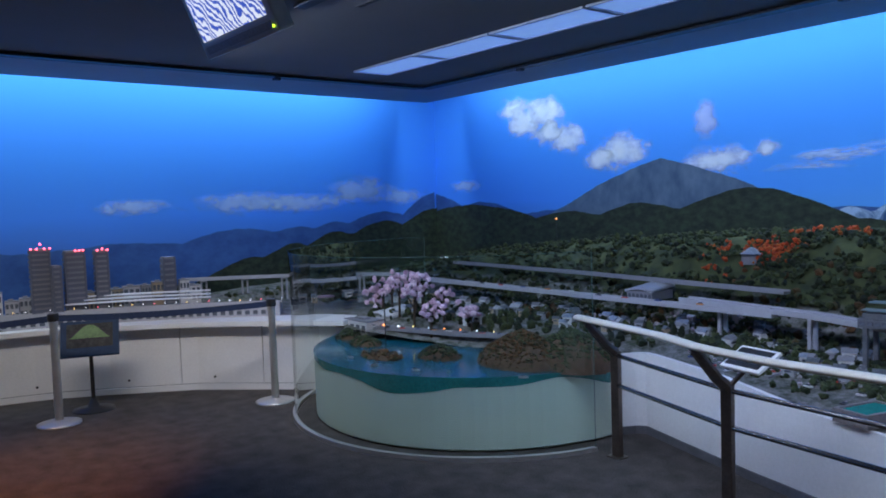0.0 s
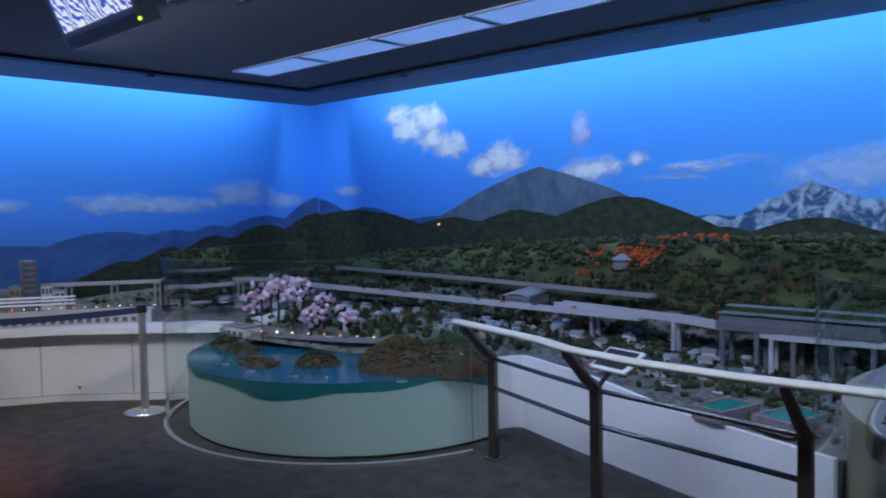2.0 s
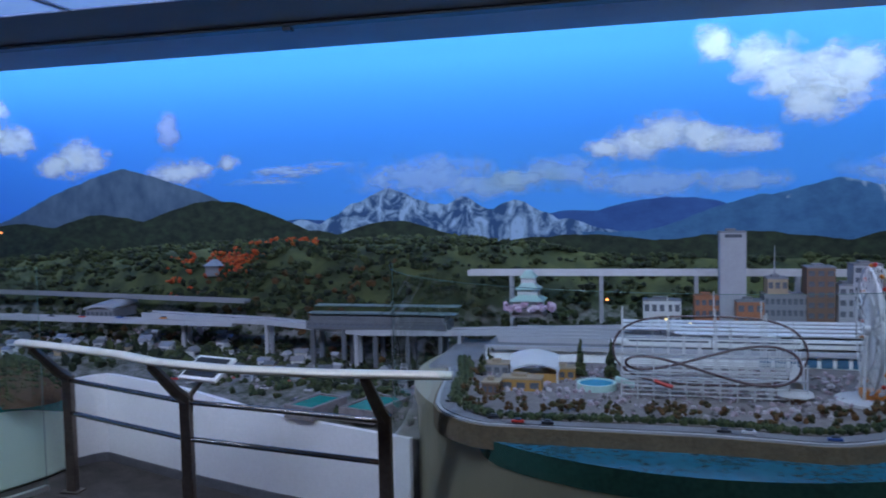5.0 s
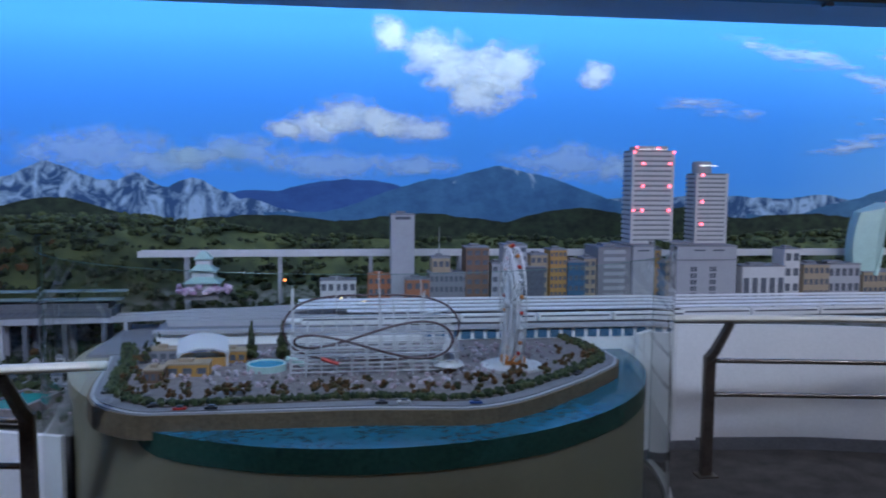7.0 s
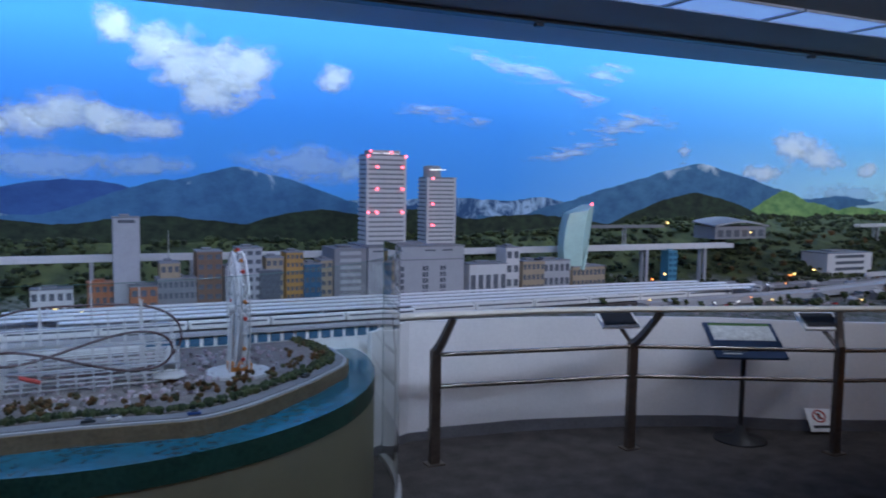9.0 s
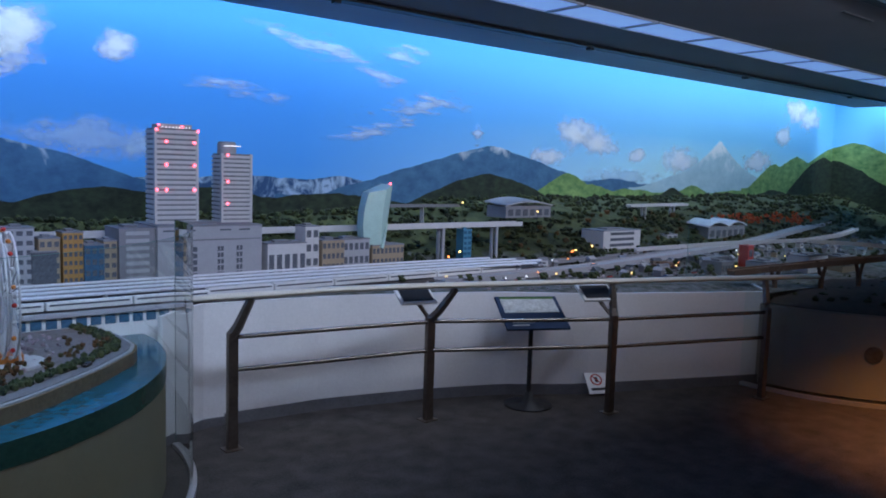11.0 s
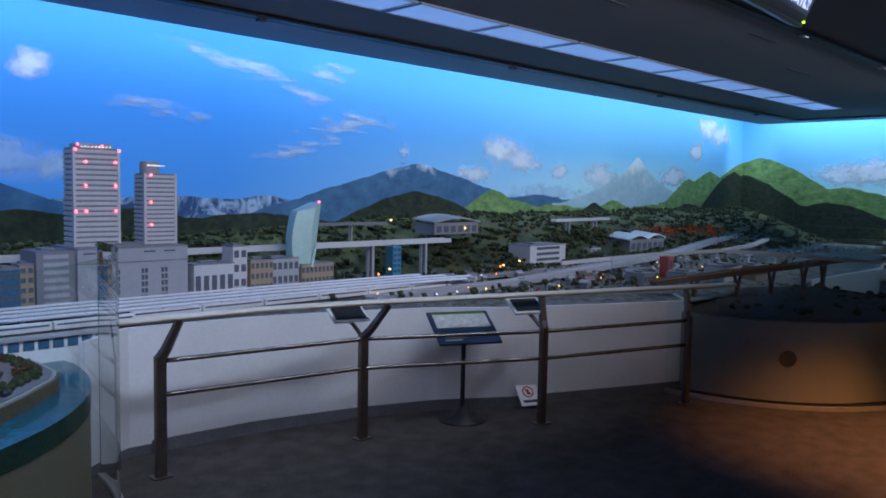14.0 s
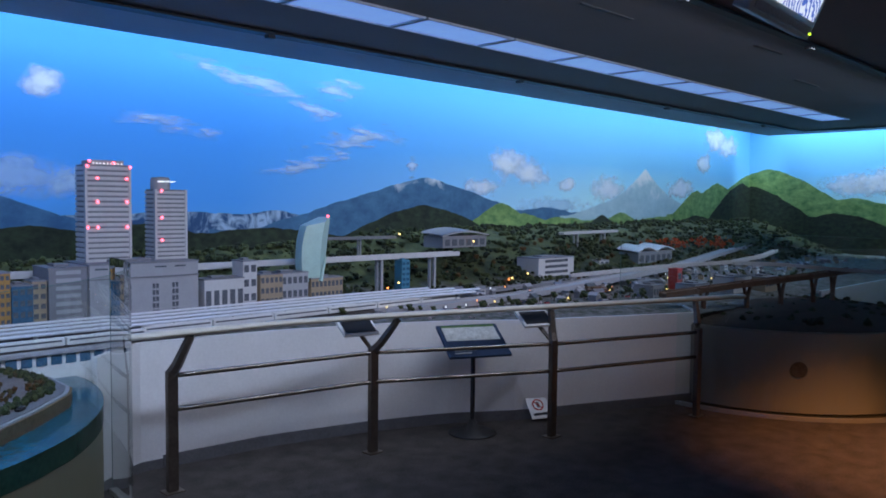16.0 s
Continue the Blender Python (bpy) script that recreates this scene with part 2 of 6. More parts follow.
M_STEEL = mat("brushed_steel", (0.66, 0.65, 0.63), 0.32, 0.8, var=0.12, scale=20, fine=200)
M_DARKSTEEL = mat("bronze_steel", (0.16, 0.13, 0.11), 0.35, 0.8, var=0.25, scale=14)
M_RAIL = mat("pale_handrail", (0.74, 0.68, 0.56), 0.3, 0.1, var=0.08, scale=8)
M_DRUM = mat("mint_drum_paint", (0.62, 0.74, 0.62), 0.5, var=0.08, scale=3, bump=0.03)
M_DRUM_DARK = mat("olive_drum_paint", (0.30, 0.26, 0.17), 0.5, var=0.12, scale=3)
M_GLASS = glass_mat("tank_glass", (0.88, 0.95, 0.93))
M_GLASS_EDGE = mat("glass_edge", (0.10, 0.19, 0.18), 0.2, var=0.1)
M_PLASTIC = mat("black_plastic", (0.02, 0.02, 0.022), 0.4)
M_BELT = mat("navy_belt", (0.015, 0.03, 0.08), 0.8, var=0.2, scale=40)

# ---- mesh helpers ----


def mesh_of(name, bm, material, smooth=False):
    me = bpy.data.meshes.new(name)
    bm.normal_update()
    bm.to_mesh(me)
    bm.free()
    if smooth:
        for p in me.polygons:
            p.use_smooth = True
    for m in (material if isinstance(material, (list, tuple)) else [material]):
        me.materials.append(m)
    return me


def part(name, bm, material, parent=None, label="", smooth=False):
    ob = new(name, mesh_of(name, bm, material, smooth))
    if parent:
        ob.parent = parent
    if label:
        ob["label"] = label
    return ob


def thing(name, label, category, at=(0, 0, 0), turn=0.0, group="", kind=""):
    ob = new(name)
    ob.matrix_world = pose(*at, 0, 0, turn)
    return tagged(ob, label, category, group, kind)


def box(x0, x1, y0, y1, z0, z1, bevel=0.0, bm=None):
    out = bm or bmesh.new()
    r = bmesh.ops.create_cube(out, size=1.0)["verts"]
    for v in r:
        v.co = Vector((x0 + (v.co.x + 0.5) * (x1 - x0), y0 + (v.co.y + 0.5) * (y1 - y0), z0 + (v.co.z + 0.5) * (z1 - z0)))
    if bevel:
        es = list({e for v in r for e in v.link_edges})
        bmesh.ops.bevel(out, geom=es, offset=bevel, segments=2, affect="EDGES", profile=0.6)
    return out


def tube(points, radius, sides=8, bm=None, closed=False):
    """A round bar swept along points."""
    out = bm or bmesh.new()
    pts = [Vector(p) for p in points]
    rings = []
    n = len(pts)
    for i, p in enumerate(pts):
        a = pts[(i - 1) % n] if closed or i else p
        b = pts[(i + 1) % n] if closed or i < n - 1 else p
        d = (b - a).normalized()
        up = Vector((0, 0, 1)) if abs(d.z) < 0.95 else Vector((1, 0, 0))
        s = d.cross(up).normalized()
        u = s.cross(d)
        rad = radius[i] if isinstance(radius, (list, tuple)) else radius
        rings.append([out.verts.new(p + s * rad * math.cos(2 * math.pi * k / sides) + u * rad * math.sin(2 * math.pi * k / sides)) for k in range(sides)])
    for i in range(n if closed else n - 1):
        r0, r1 = rings[i], rings[(i + 1) % n]
        for k in range(sides):
            out.faces.new((r0[k], r0[(k + 1) % sides], r1[(k + 1) % sides], r1[k]))
    if not closed:
        out.faces.new(rings[0])
        out.faces.new(list(reversed(rings[-1])))
    bmesh.ops.recalc_face_normals(out, faces=out.faces)
    return out


def lathe(profile, sides=24, bm=None, centre=(0, 0, 0), a0=0.0, a1=360.0):
    """A turned shape from (radius, height) pairs."""
    out = bm or bmesh.new()
    full = abs(a1 - a0) >= 360
    n = sides if full else sides + 1
    rings = []
    for r, z in profile:
        rings.append([out.verts.new((centre[0] + r * math.cos(radians(a0 + (a1 - a0) * k / sides)), centre[1] + r * math.sin(radians(a0 + (a1 - a0) * k / sides)), centre[2] + z)) for k in range(n)])
    for r0, r1 in zip(rings, rings[1:]):
        for k in range(n if full else n - 1):
            out.faces.new((r0[k], r0[(k + 1) % n], r1[(k + 1) % n], r1[k]))
    bmesh.ops.remove_doubles(out, verts=out.verts, dist=1e-5)
    bmesh.ops.recalc_face_normals(out, faces=out.faces)
    return out


def wall_strip(points, z0, z1, thick, bm=None, tops=None):
    """An upright sheet with thickness along a plan line; tops gives its height point by point."""
    out = bm or bmesh.new()
    pts = [Vector((p[0], p[1], 0)) for p in points]
    rows = []
    for i, p in enumerate(pts):
        d = (pts[min(i + 1, len(pts) - 1)] - pts[max(i - 1, 0)]).normalized()
        nrm = Vector((-d.y, d.x, 0)) * thick
        t = tops[i] if tops else z1
        rows.append([out.verts.new(q) for q in (p + Vector((0, 0, z0)), p + Vector((0, 0, t)), p + nrm + Vector((0, 0, t)), p + nrm + Vector((0, 0, z0)))])
    for r0, r1 in zip(rows, rows[1:]):
        for k in range(4):
            out.faces.new((r0[k], r0[(k + 1) % 4], r1[(k + 1) % 4], r1[k]))
    out.faces.new(rows[0])
    out.faces.new(list(reversed(rows[-1])))
    bmesh.ops.recalc_face_normals(out, faces=out.faces)
    return out


def arc(cx, cy, r, a0, a1, n=24):
    return [(cx + r * math.cos(radians(a0 + (a1 - a0) * i / n)), cy + r * math.sin(radians(a0 + (a1 - a0) * i / n))) for i in range(n + 1)]


def bend(p0, p1, sag, n=12):
    """A shallow bow in plan from p0 to p1 that bulges by sag to the right of the way."""
    out = []
    d = Vector((p1[0] - p0[0], p1[1] - p0[1]))
    nrm = Vector((d.y, -d.x)).normalized()
    for i in range(n + 1):
        u = i / n
        q = Vector(p0) + d * u + nrm * sag * 4 * u * (1 - u)
        out.append((q.x, q.y))
    return out


# ---- the room ----
floor = part("floor", box(XL - 0.2, XR + 0.2, -6.2, YB + 0.2, -0.1, 0.0), M_CARPET)
tagged(floor, "dark grey-brown carpet with faint mottling", "floor", kind="structure")
ceiling = part("ceiling", box(EL, ER, -6.0, EB, CEIL, CEIL + 0.12), M_CEIL)
tagged(ceiling, "dark grey painted ceiling over the gallery", "ceiling", kind="structure")
part("soffit_band", box(EL - 0.004, ER + 0.004, 5.30, EB + 0.004, CEIL - 0.012, CEIL + 0.125), M_SOFFIT, ceiling)
part("soffit_band", box(EL - 0.004, -7.06, -6.0, 5.296, CEIL - 0.012, CEIL + 0.125), M_SOFFIT, ceiling)
part("soffit_band", box(13.83, ER + 0.004, -6.0, 5.296, CEIL - 0.012, CEIL + 0.125), M_SOFFIT, ceiling)
cover = part("ceiling_upper", box(XL - 0.2, XR + 0.2, -6.2, YB + 0.2, 3.5, 3.6), M_CEIL)
tagged(cover, "dark upper slab over the light cove", "ceiling", kind="structure")
for n, b in (("wall_back", (XL - 0.2, XR + 0.2, YB, YB + 0.2)), ("wall_west", (XL - 0.2, XL, -6.2, YB)), ("wall_east", (XR, XR + 0.2, -6.2, YB))):
    tagged(part(n, box(*b, 0, 3.5), M_SKY), "wall printed with a blue sky photograph", "wall", kind="structure")
tagged(part("wall_south", box(XL, XR, -6.2, -6.0, 0, 3.5), mat("grey_wall_paint", (0.28, 0.26, 0.25), 0.7, var=0.1)), "plain dark grey wall of the gallery", "wall", kind="structure")

# ---- painted mountains and clouds ----


def ridge(name, wall, x0, x1, foot, peaks, material, layer, rough=0.02, power=1.0, seed=0, label="", round_top=0.72):
    """A painted range: a skyline from peaks (centre, height, half width), laid flat on its wall."""
    bm = bmesh.new()
    n = max(12, int((x1 - x0) * 22))
    low, high = [], []
    for i in range(n + 1):
        x = x0 + (x1 - x0) * i / n
        z = foot
        for c, h, w in peaks:
            u = abs(x - c) / w
            if u < 1:
                dome = (1 - u * u) ** 1.6
                z = max(z, foot + (h - foot) * ((1 - u) ** power * (1 - 0.25 * math.sin(u * 3.1)) if power != 1.0 else round_top * dome + (1 - round_top) * (1 - u)))
        z += rough * (noise.noise((x * 3.1, seed, 1.3)) + 0.5 * noise.noise((x * 9.7, seed, 4.1)) + 0.25 * noise.noise((x * 27.0, seed, 2.2)))
        for lst, q in ((low, foot - 0.5), (high, z)):
            lst.append(bm.verts.new(on_wall(wall, x, q, layer)))
    for i in range(n):
        bm.faces.new((low[i], low[i + 1], high[i + 1], high[i]))
    return part(name, bm, material, WALLS[wall], label)


def on_wall(wall, s, z, layer):
    d = 0.004 * layer
    if wall == "back":
        return (s, YB - d, z)
    return (XL + d, s, z) if wall == "west" else (XR - d, s, z)


WALLS = {"back": bpy.data.objects["wall_back"], "west": bpy.data.objects["wall_west"], "east": bpy.data.objects["wall_east"]}


def bz(z):
    return 1.65 + (z - 1.65) * 1.1


CLOUDS = []


def cloud(wall, s, z, w, h, material=None, layer=1, tilt=0.0):
    CLOUDS.append(s)
    layer = 0.5 + 0.025 * len(CLOUDS)
    bm = bmesh.new()
    c, sn = math.cos(radians(tilt)), math.sin(radians(tilt))
    q = [(-1, -1), (1, -1), (1, 1), (-1, 1)]
    vs = [bm.verts.new(on_wall(wall, s + (a * w * c - b * h * sn) * (1 if wall != "east" else -1), z + a * w * sn + b * h * c, layer)) for a, b in q]
    f = bm.faces.new(vs)
    uv = bm.loops.layers.uv.new("UVMap")
    for l, (a, b) in zip(f.loops, q):
        l[uv].uv = ((a + 1) / 2, (b + 1) / 2)
    return part("cloud", bm, material or M_CLOUD, WALLS[wall])


def back(peaks):
    return [(c * 1.1 + float(np.interp(c, [-8, -4, 1, 11], [-0.1, -0.09, 0.03, -0.28])), bz(h) - 0.03, w * 1.1) for c, h, w in peaks]


# far to near on the long wall
ridge("far_range", "back", -9.4, 2.4, bz(1.47), back([(-7.87, 1.81, 1.1), (-6.9, 1.68, 0.9), (-5.8, 1.56, 0.8), (0.08, 1.68, 0.9), (-0.6, 1.58, 0.7), (-2.72, 1.56, 0.4)]), M_FAR, 3, seed=1)
ridge("snow_line", "back", 1.6, 6.0, bz(1.47), back([(2.3, 1.55, 0.5), (3.1, 1.57, 0.7), (3.9, 1.56, 0.6), (4.6, 1.5, 0.5)]), M_SNOW, 3.5, 0.03, seed=2)
ridge("far_range", "back", 7.0, 14.9, bz(1.5), back([(7.9, 1.62, 0.8), (8.6, 1.55, 0.7), (12.0, 1.62, 1.2), (14.6, 1.75, 1.2)]), M_CAP, 3, 0.03, seed=3)
ridge("grey_mountain", "back", -6.9, -2.8, bz(1.42), back([(-4.41, 2.02, 1.6), (-4.1, 1.93, 1.3), (-4.75, 1.86, 1.2)]), M_GREY, 4, seed=4, round_top=0.4)
ridge("snow_mountains", "back", -3.4, -0.2, bz(1.40), back([(-2.02, 1.80, 0.75), (-1.62, 1.66, 0.5), (-1.42, 1.70, 0.5), (-1.05, 1.68, 0.55), (-0.65, 1.54, 0.4), (-2.75, 1.54, 0.4)]), M_SNOW, 4.5, 0.035, seed=5, round_top=0.2)
ridge("blue_mountain", "back", -0.6, 3.0, bz(1.40), back([(1.21, 1.78, 1.25), (0.7, 1.68, 0.8), (1.6, 1.64, 0.8)]), M_CAP2, 5, seed=6, round_top=0.35)
ridge("volcano", "back", 3.6, 8.8, bz(1.38), back([(5.88, 1.92, 2.1), (5.4, 1.74, 1.3), (6.5, 1.74, 1.2)]), M_CAP, 5, seed=7, round_top=0.3)
ridge("white_cone", "back", 8.9, 13.2, bz(1.48), back([(10.34, 2.18, 1.9)]), M_FUJI, 5, 0.012, 1.35, seed=8)
ridge("green_mountain", "back", 11.8, 14.92, 1.48, [(15.5, 2.34, 2.7), (13.6, 2.03, 1.2), (12.8, 1.88, 0.8)], M_LIGHTGREEN, 6, 0.03, seed=9)
ridge("light_hills", "back", 6.9, 12.8, bz(1.40), back([(7.1, 1.66, 0.55), (7.55, 1.54, 0.5), (8.3, 1.49, 0.6), (9.1, 1.46, 0.6), (9.69, 1.54, 0.45), (10.8, 1.48, 0.9), (12.2, 1.62, 0.9)]), M_LIGHTGREEN, 7, 0.025, seed=10)
ridge("dark_hills", "back", -9.4, 7.9, bz(1.26), back([(-7.05, 1.65, 2.1), (-5.5, 1.55, 1.5), (-3.55, 1.73, 1.35), (-4.6, 1.62, 1.2), (-2.0, 1.53, 0.9), (-2.7, 1.46, 0.8), (-0.6, 1.4, 1.2), (0.6, 1.41, 1.2), (1.9, 1.46, 0.9), (2.7, 1.46, 1.0), (3.9, 1.42, 1.2), (5.84, 1.63, 1.25)]), M_DARK, 8, 0.02, seed=11)
ridge("dark_hills", "back", 7.6, 14.91, bz(1.24), [(8.6, 1.36, 0.9), (9.9, 1.47, 0.6), (11.4, 1.40, 1.2), (14.57, 2.05, 1.75), (12.8, 1.46, 1.2)], M_DARK, 9, 0.025, seed=12)
# west wall
ridge("far_range", "west", -5.0, 6.55, 1.24, [(6.6, 1.82, 1.0), (5.7, 1.56, 1.1), (5.0, 1.46, 1.0), (4.5, 1.43, 0.8), (3.7, 1.46, 0.9), (2.4, 1.35, 1.3), (0.5, 1.34, 2.0)], M_FAR, 3, 0.03, seed=13)
ridge("dark_hills", "west", 2.6, 6.58, 0.85, [(6.7, 1.61, 1.7), (5.7, 1.45, 1.3), (5.0, 1.35, 1.1), (4.4, 1.24, 0.9), (3.9, 1.12, 0.8)], M_DARK, 6, 0.03, seed=14)
# east wall
ridge("green_mountain", "east", -2.0, 6.58, 1.5, [(6.24, 2.33, 1.7), (4.7, 1.78, 1.2), (3.0, 1.75, 1.6)], M_LIGHTGREEN, 4, 0.03, seed=15)
ridge("dark_hills", "east", -3.0, 6.58, 1.2, [(6.7, 2.05, 1.7), (5.0, 1.52, 1.2), (2.5, 1.6, 1.8)], M_DARK, 6, 0.03, seed=16)
for s, z, w, h in ((-7.05, 2.73, 0.30, 0.17), (-6.83, 2.58, 0.42, 0.27), (-6.52, 2.66, 0.36, 0.24), (-6.18, 2.33, 0.36, 0.21), (-6.45, 2.42, 0.30, 0.18), (-5.40, 2.13, 0.38, 0.24), (-5.72, 2.05, 0.26, 0.14),
                   (-4.33, 1.97, 0.46, 0.16), (-3.81, 2.04, 0.16, 0.10), (-0.16, 2.09, 0.42, 0.18), (0.10, 2.16, 0.42, 0.20), (0.36, 2.12, 0.36, 0.17), (0.66, 2.07, 0.33, 0.16), (-0.42, 2.04, 0.2, 0.09),
                   (0.80, 2.68, 0.36, 0.26), (0.98, 2.55, 0.40, 0.24), (1.30, 2.52, 0.46, 0.30), (1.44, 2.60, 0.36, 0.24), (1.16, 2.33, 0.34, 0.22), (0.44, 2.84, 0.20, 0.20), (2.19, 2.53, 0.22, 0.16),
                   (7.80, 2.14, 0.5, 0.25), (8.25, 2.04, 0.5, 0.22), (7.30, 1.83, 0.45, 0.14), (9.08, 1.90, 0.28, 0.13), (10.1, 1.86, 0.55, 0.24), (12.3, 1.90, 0.6, 0.22), (13.55, 2.80, 0.55, 0.30), (13.95, 2.70, 0.5, 0.26), (13.05, 2.36, 0.34, 0.22)):
    cloud("back", s, z, w, h)
for s, z, w, h in ((-1.95, 1.86, 0.85, 0.26), (-1.35, 1.78, 0.6, 0.18), (-0.80, 1.87, 0.62, 0.16), (-1.1, 1.83, 0.4, 0.11), (0.0, 1.76, 0.9, 0.15), (0.6, 1.77, 0.5, 0.12), (2.0, 1.80, 0.8, 0.22), (2.5, 1.74, 0.5, 0.14), (8.8, 1.60, 1.0, 0.16), (-7.95, 1.86, 0.4, 0.10)):
    cloud("back", s, z, w, h, M_HAZE)
for s, z, w, h, t in ((4.05, 2.76, 0.9, 0.17, -12), (4.65, 2.60, 0.6, 0.14, -18), (5.05, 2.80, 0.6, 0.16, 8), (5.3, 2.29, 0.9, 0.19, 12), (5.6, 2.36, 0.7, 0.12, -6), (4.8, 2.04, 0.8, 0.13, 14), (-3.2, 1.93, 0.9, 0.14, 3), (6.13, 2.02, 0.12, 0.2, 0), (3.2, 2.3, 0.8, 0.12, -8)):
    cloud("back", s, z, w, h, M_WISP, 2, t)
for s, z, w, h in ((2.55, 1.72, 0.4, 0.08), (3.86, 1.73, 0.7, 0.12), (4.5, 1.72, 0.7, 0.10), (5.35, 1.85, 0.5, 0.16), (6.0, 1.76, 0.4, 0.1)):
    cloud("west", s, z, w * 1.2, h * 1.35, M_HAZE)
for s, z, w, h in ((4.7, 2.02, 0.7, 0.26), (4.2, 2.06, 0.7, 0.30), (3.2, 2.1, 0.9, 0.3)):
    cloud("east", s, z, w, h)
# the half moon
m = cloud("back", -4.43, 2.36, 0.15, 0.20, M_MOON)
m.name = "moon"
m["label"] = "pale half moon"

# ---- ceiling fittings ----
M_PANEL = mat("light_panel", (0.5, 0.6, 0.8), 0.4, var=0.1, scale=6, emit=(0.22, 0.42, 1.0), power=0.55)
M_FRAME = mat("light_frame", (0.55, 0.58, 0.66), 0.4, 0.3)
light = thing("ceiling_light", "recessed ceiling light with a bluish square diffuser", "ceiling light", (-6.03, 4.20, CEIL), group="row of ceiling lights")
bm = bmesh.new()
for b in ((-0.46, 0.46, -0.20, -0.18), (-0.46, 0.46, 0.18, 0.20), (-0.46, -0.44, -0.18, 0.18), (0.44, 0.46, -0.18, 0.18)):
    box(*b, -0.016, 0.02, bm=bm)
part("frame", bm, M_FRAME, light)
part("diffuser", box(-0.44, 0.44, -0.18, 0.18, -0.008, 0.0), M_PANEL, light, "pale blue glowing diffuser")
for i in range(1, 20):
    copy_thing(light, pose(-6.03 + 0.945 * i, 4.20, CEIL))


def track(name, x0, x1, y0, y1, heads):
    t = thing(name, "black lighting track screwed to the ceiling", "lighting track", ((x0 + x1) / 2, (y0 + y1) / 2, CEIL))
    hx, hy = (x1 - x0) / 2, (y1 - y0) / 2
    part("rail", box(-hx, hx, -hy, hy, -0.03, -0.012, 0.004), M_BLACK, t)
    for i in range(heads):
        u = (i + 0.5) / heads * 2 - 1
        bx, by = (u * hx, 0) if hx > hy else (0, u * hy)
        part("clip", box(bx - 0.03, bx + 0.03, by - 0.03, by + 0.03, -0.055, -0.028, 0.005), M_PLASTIC, t)
    return t


track("lighting_track", -7.0, 13.8, 5.17, 5.29, 7)
track("lighting_track", -7.06, -6.94, -5.0, 5.16, 3)
track("lighting_track", 13.71, 13.83, -5.0, 5.16, 3)
track("lighting_track", -4.6, 11.6, 2.36, 2.44, 8)


def monitor(at, turn):
    t = thing("wall_monitor", "silver flat television hung from the ceiling, tilted down", "television", at, turn)
    tilt = Matrix.Rotation(radians(24), 4, "X")
    silver = M_MON
    bm = bmesh.new()
    box(-0.40, 0.40, -0.03, 0.05, 0.0, 0.50, 0.012, bm)
    part("housing", bm, silver, t).matrix_local = tilt
    part("screen", box(-0.345, 0.345, -0.036, -0.028, 0.085, 0.46), M_SCREEN, t, "screen with a bright blue and white picture").matrix_local = tilt
    part("speaker_bar", box(-0.36, 0.36, -0.034, -0.028, 0.02, 0.06, 0.004), M_MON2, t).matrix_local = tilt
    bm = bmesh.new()
    bmesh.ops.create_icosphere(bm, subdivisions=1, radius=0.008)
    bmesh.ops.translate(bm, verts=bm.verts, vec=(0.37, -0.036, 0.03))
    part("power_light", bm, M_LED, t, "small green power light").matrix_local = tilt
    part("bracket", tube([(0, 0.04, 0.3), (0, 0.1, CEIL - at[2])], 0.03), M_BLACK, t)
    return t


def screen_mat():
    m = bpy.data.materials.new("screen_picture")
    m.use_nodes = True
    nt = m.node_tree
    b = nt.nodes["Principled BSDF"]
    co = nt.nodes.new("ShaderNodeTexCoord")
    mp = nt.nodes.new("ShaderNodeMapping")
    mp.inputs["Rotation"].default_value = (0, radians(40), 0)
    wv = nt.nodes.new("ShaderNodeTexWave")
    wv.inputs["Scale"].default_value, wv.inputs["Distortion"].default_value, wv.inputs["Detail"].default_value = 9, 14, 4
    cr = nt.nodes.new("ShaderNodeValToRGB")
    cr.color_ramp.elements[0].color, cr.color_ramp.elements[1].color = (0.05, 0.10, 0.55, 1), (0.8, 0.85, 1.0, 1)
    cr.color_ramp.elements[0].position, cr.color_ramp.elements[1].position = 0.3, 0.6
    nt.links.new(co.outputs["Object"], mp.inputs["Vector"])
    nt.links.new(mp.outputs["Vector"], wv.inputs["Vector"])
    nt.links.new(wv.outputs["Fac"], cr.inputs["Fac"])
    nt.links.new(cr.outputs["Color"], b.inputs["Emission Color"])
    b.inputs["Emission Strength"].default_value = 0.9
    b.inputs["Base Color"].default_value = (0.02, 0.02, 0.03, 1)
    b.inputs["Roughness"].default_value = 0.2
    return m


M_SCREEN = screen_mat()
M_MON = mat("silver_plastic", (0.42, 0.40, 0.36), 0.4, 0.2, var=0.08)
M_MON2 = mat("grille_plastic", (0.30, 0.29, 0.27), 0.5, var=0.2, scale=80)
M_LED = mat("green_light", (0.1, 0.3, 0.0), 0.4, emit=(0.6, 1.0, 0.05), power=2.0)
monitor((-3.73, 1.62, 2.44), 0)
monitor((3.72, 1.50, 2.46), 4)

for x, y, w in ((-4.2, 2.75, 0.5), (-2.4, 3.1, 0.5), (4.6, 3.0, 0.6), (6.6, 2.75, 0.5), (8.6, 3.2, 0.6)):
    s = thing("air_slot", "thin dark air slot in the ceiling", "air vent", (x, y, CEIL), group="air slots")
    part("slot", box(-w / 2, w / 2, -0.012, 0.012, -0.006, 0.0), M_BLACK, s)
    part("lip", box(-w / 2 - 0.01, w / 2 + 0.01, -0.02, 0.02, -0.003, 0.0), M_CEIL, s)

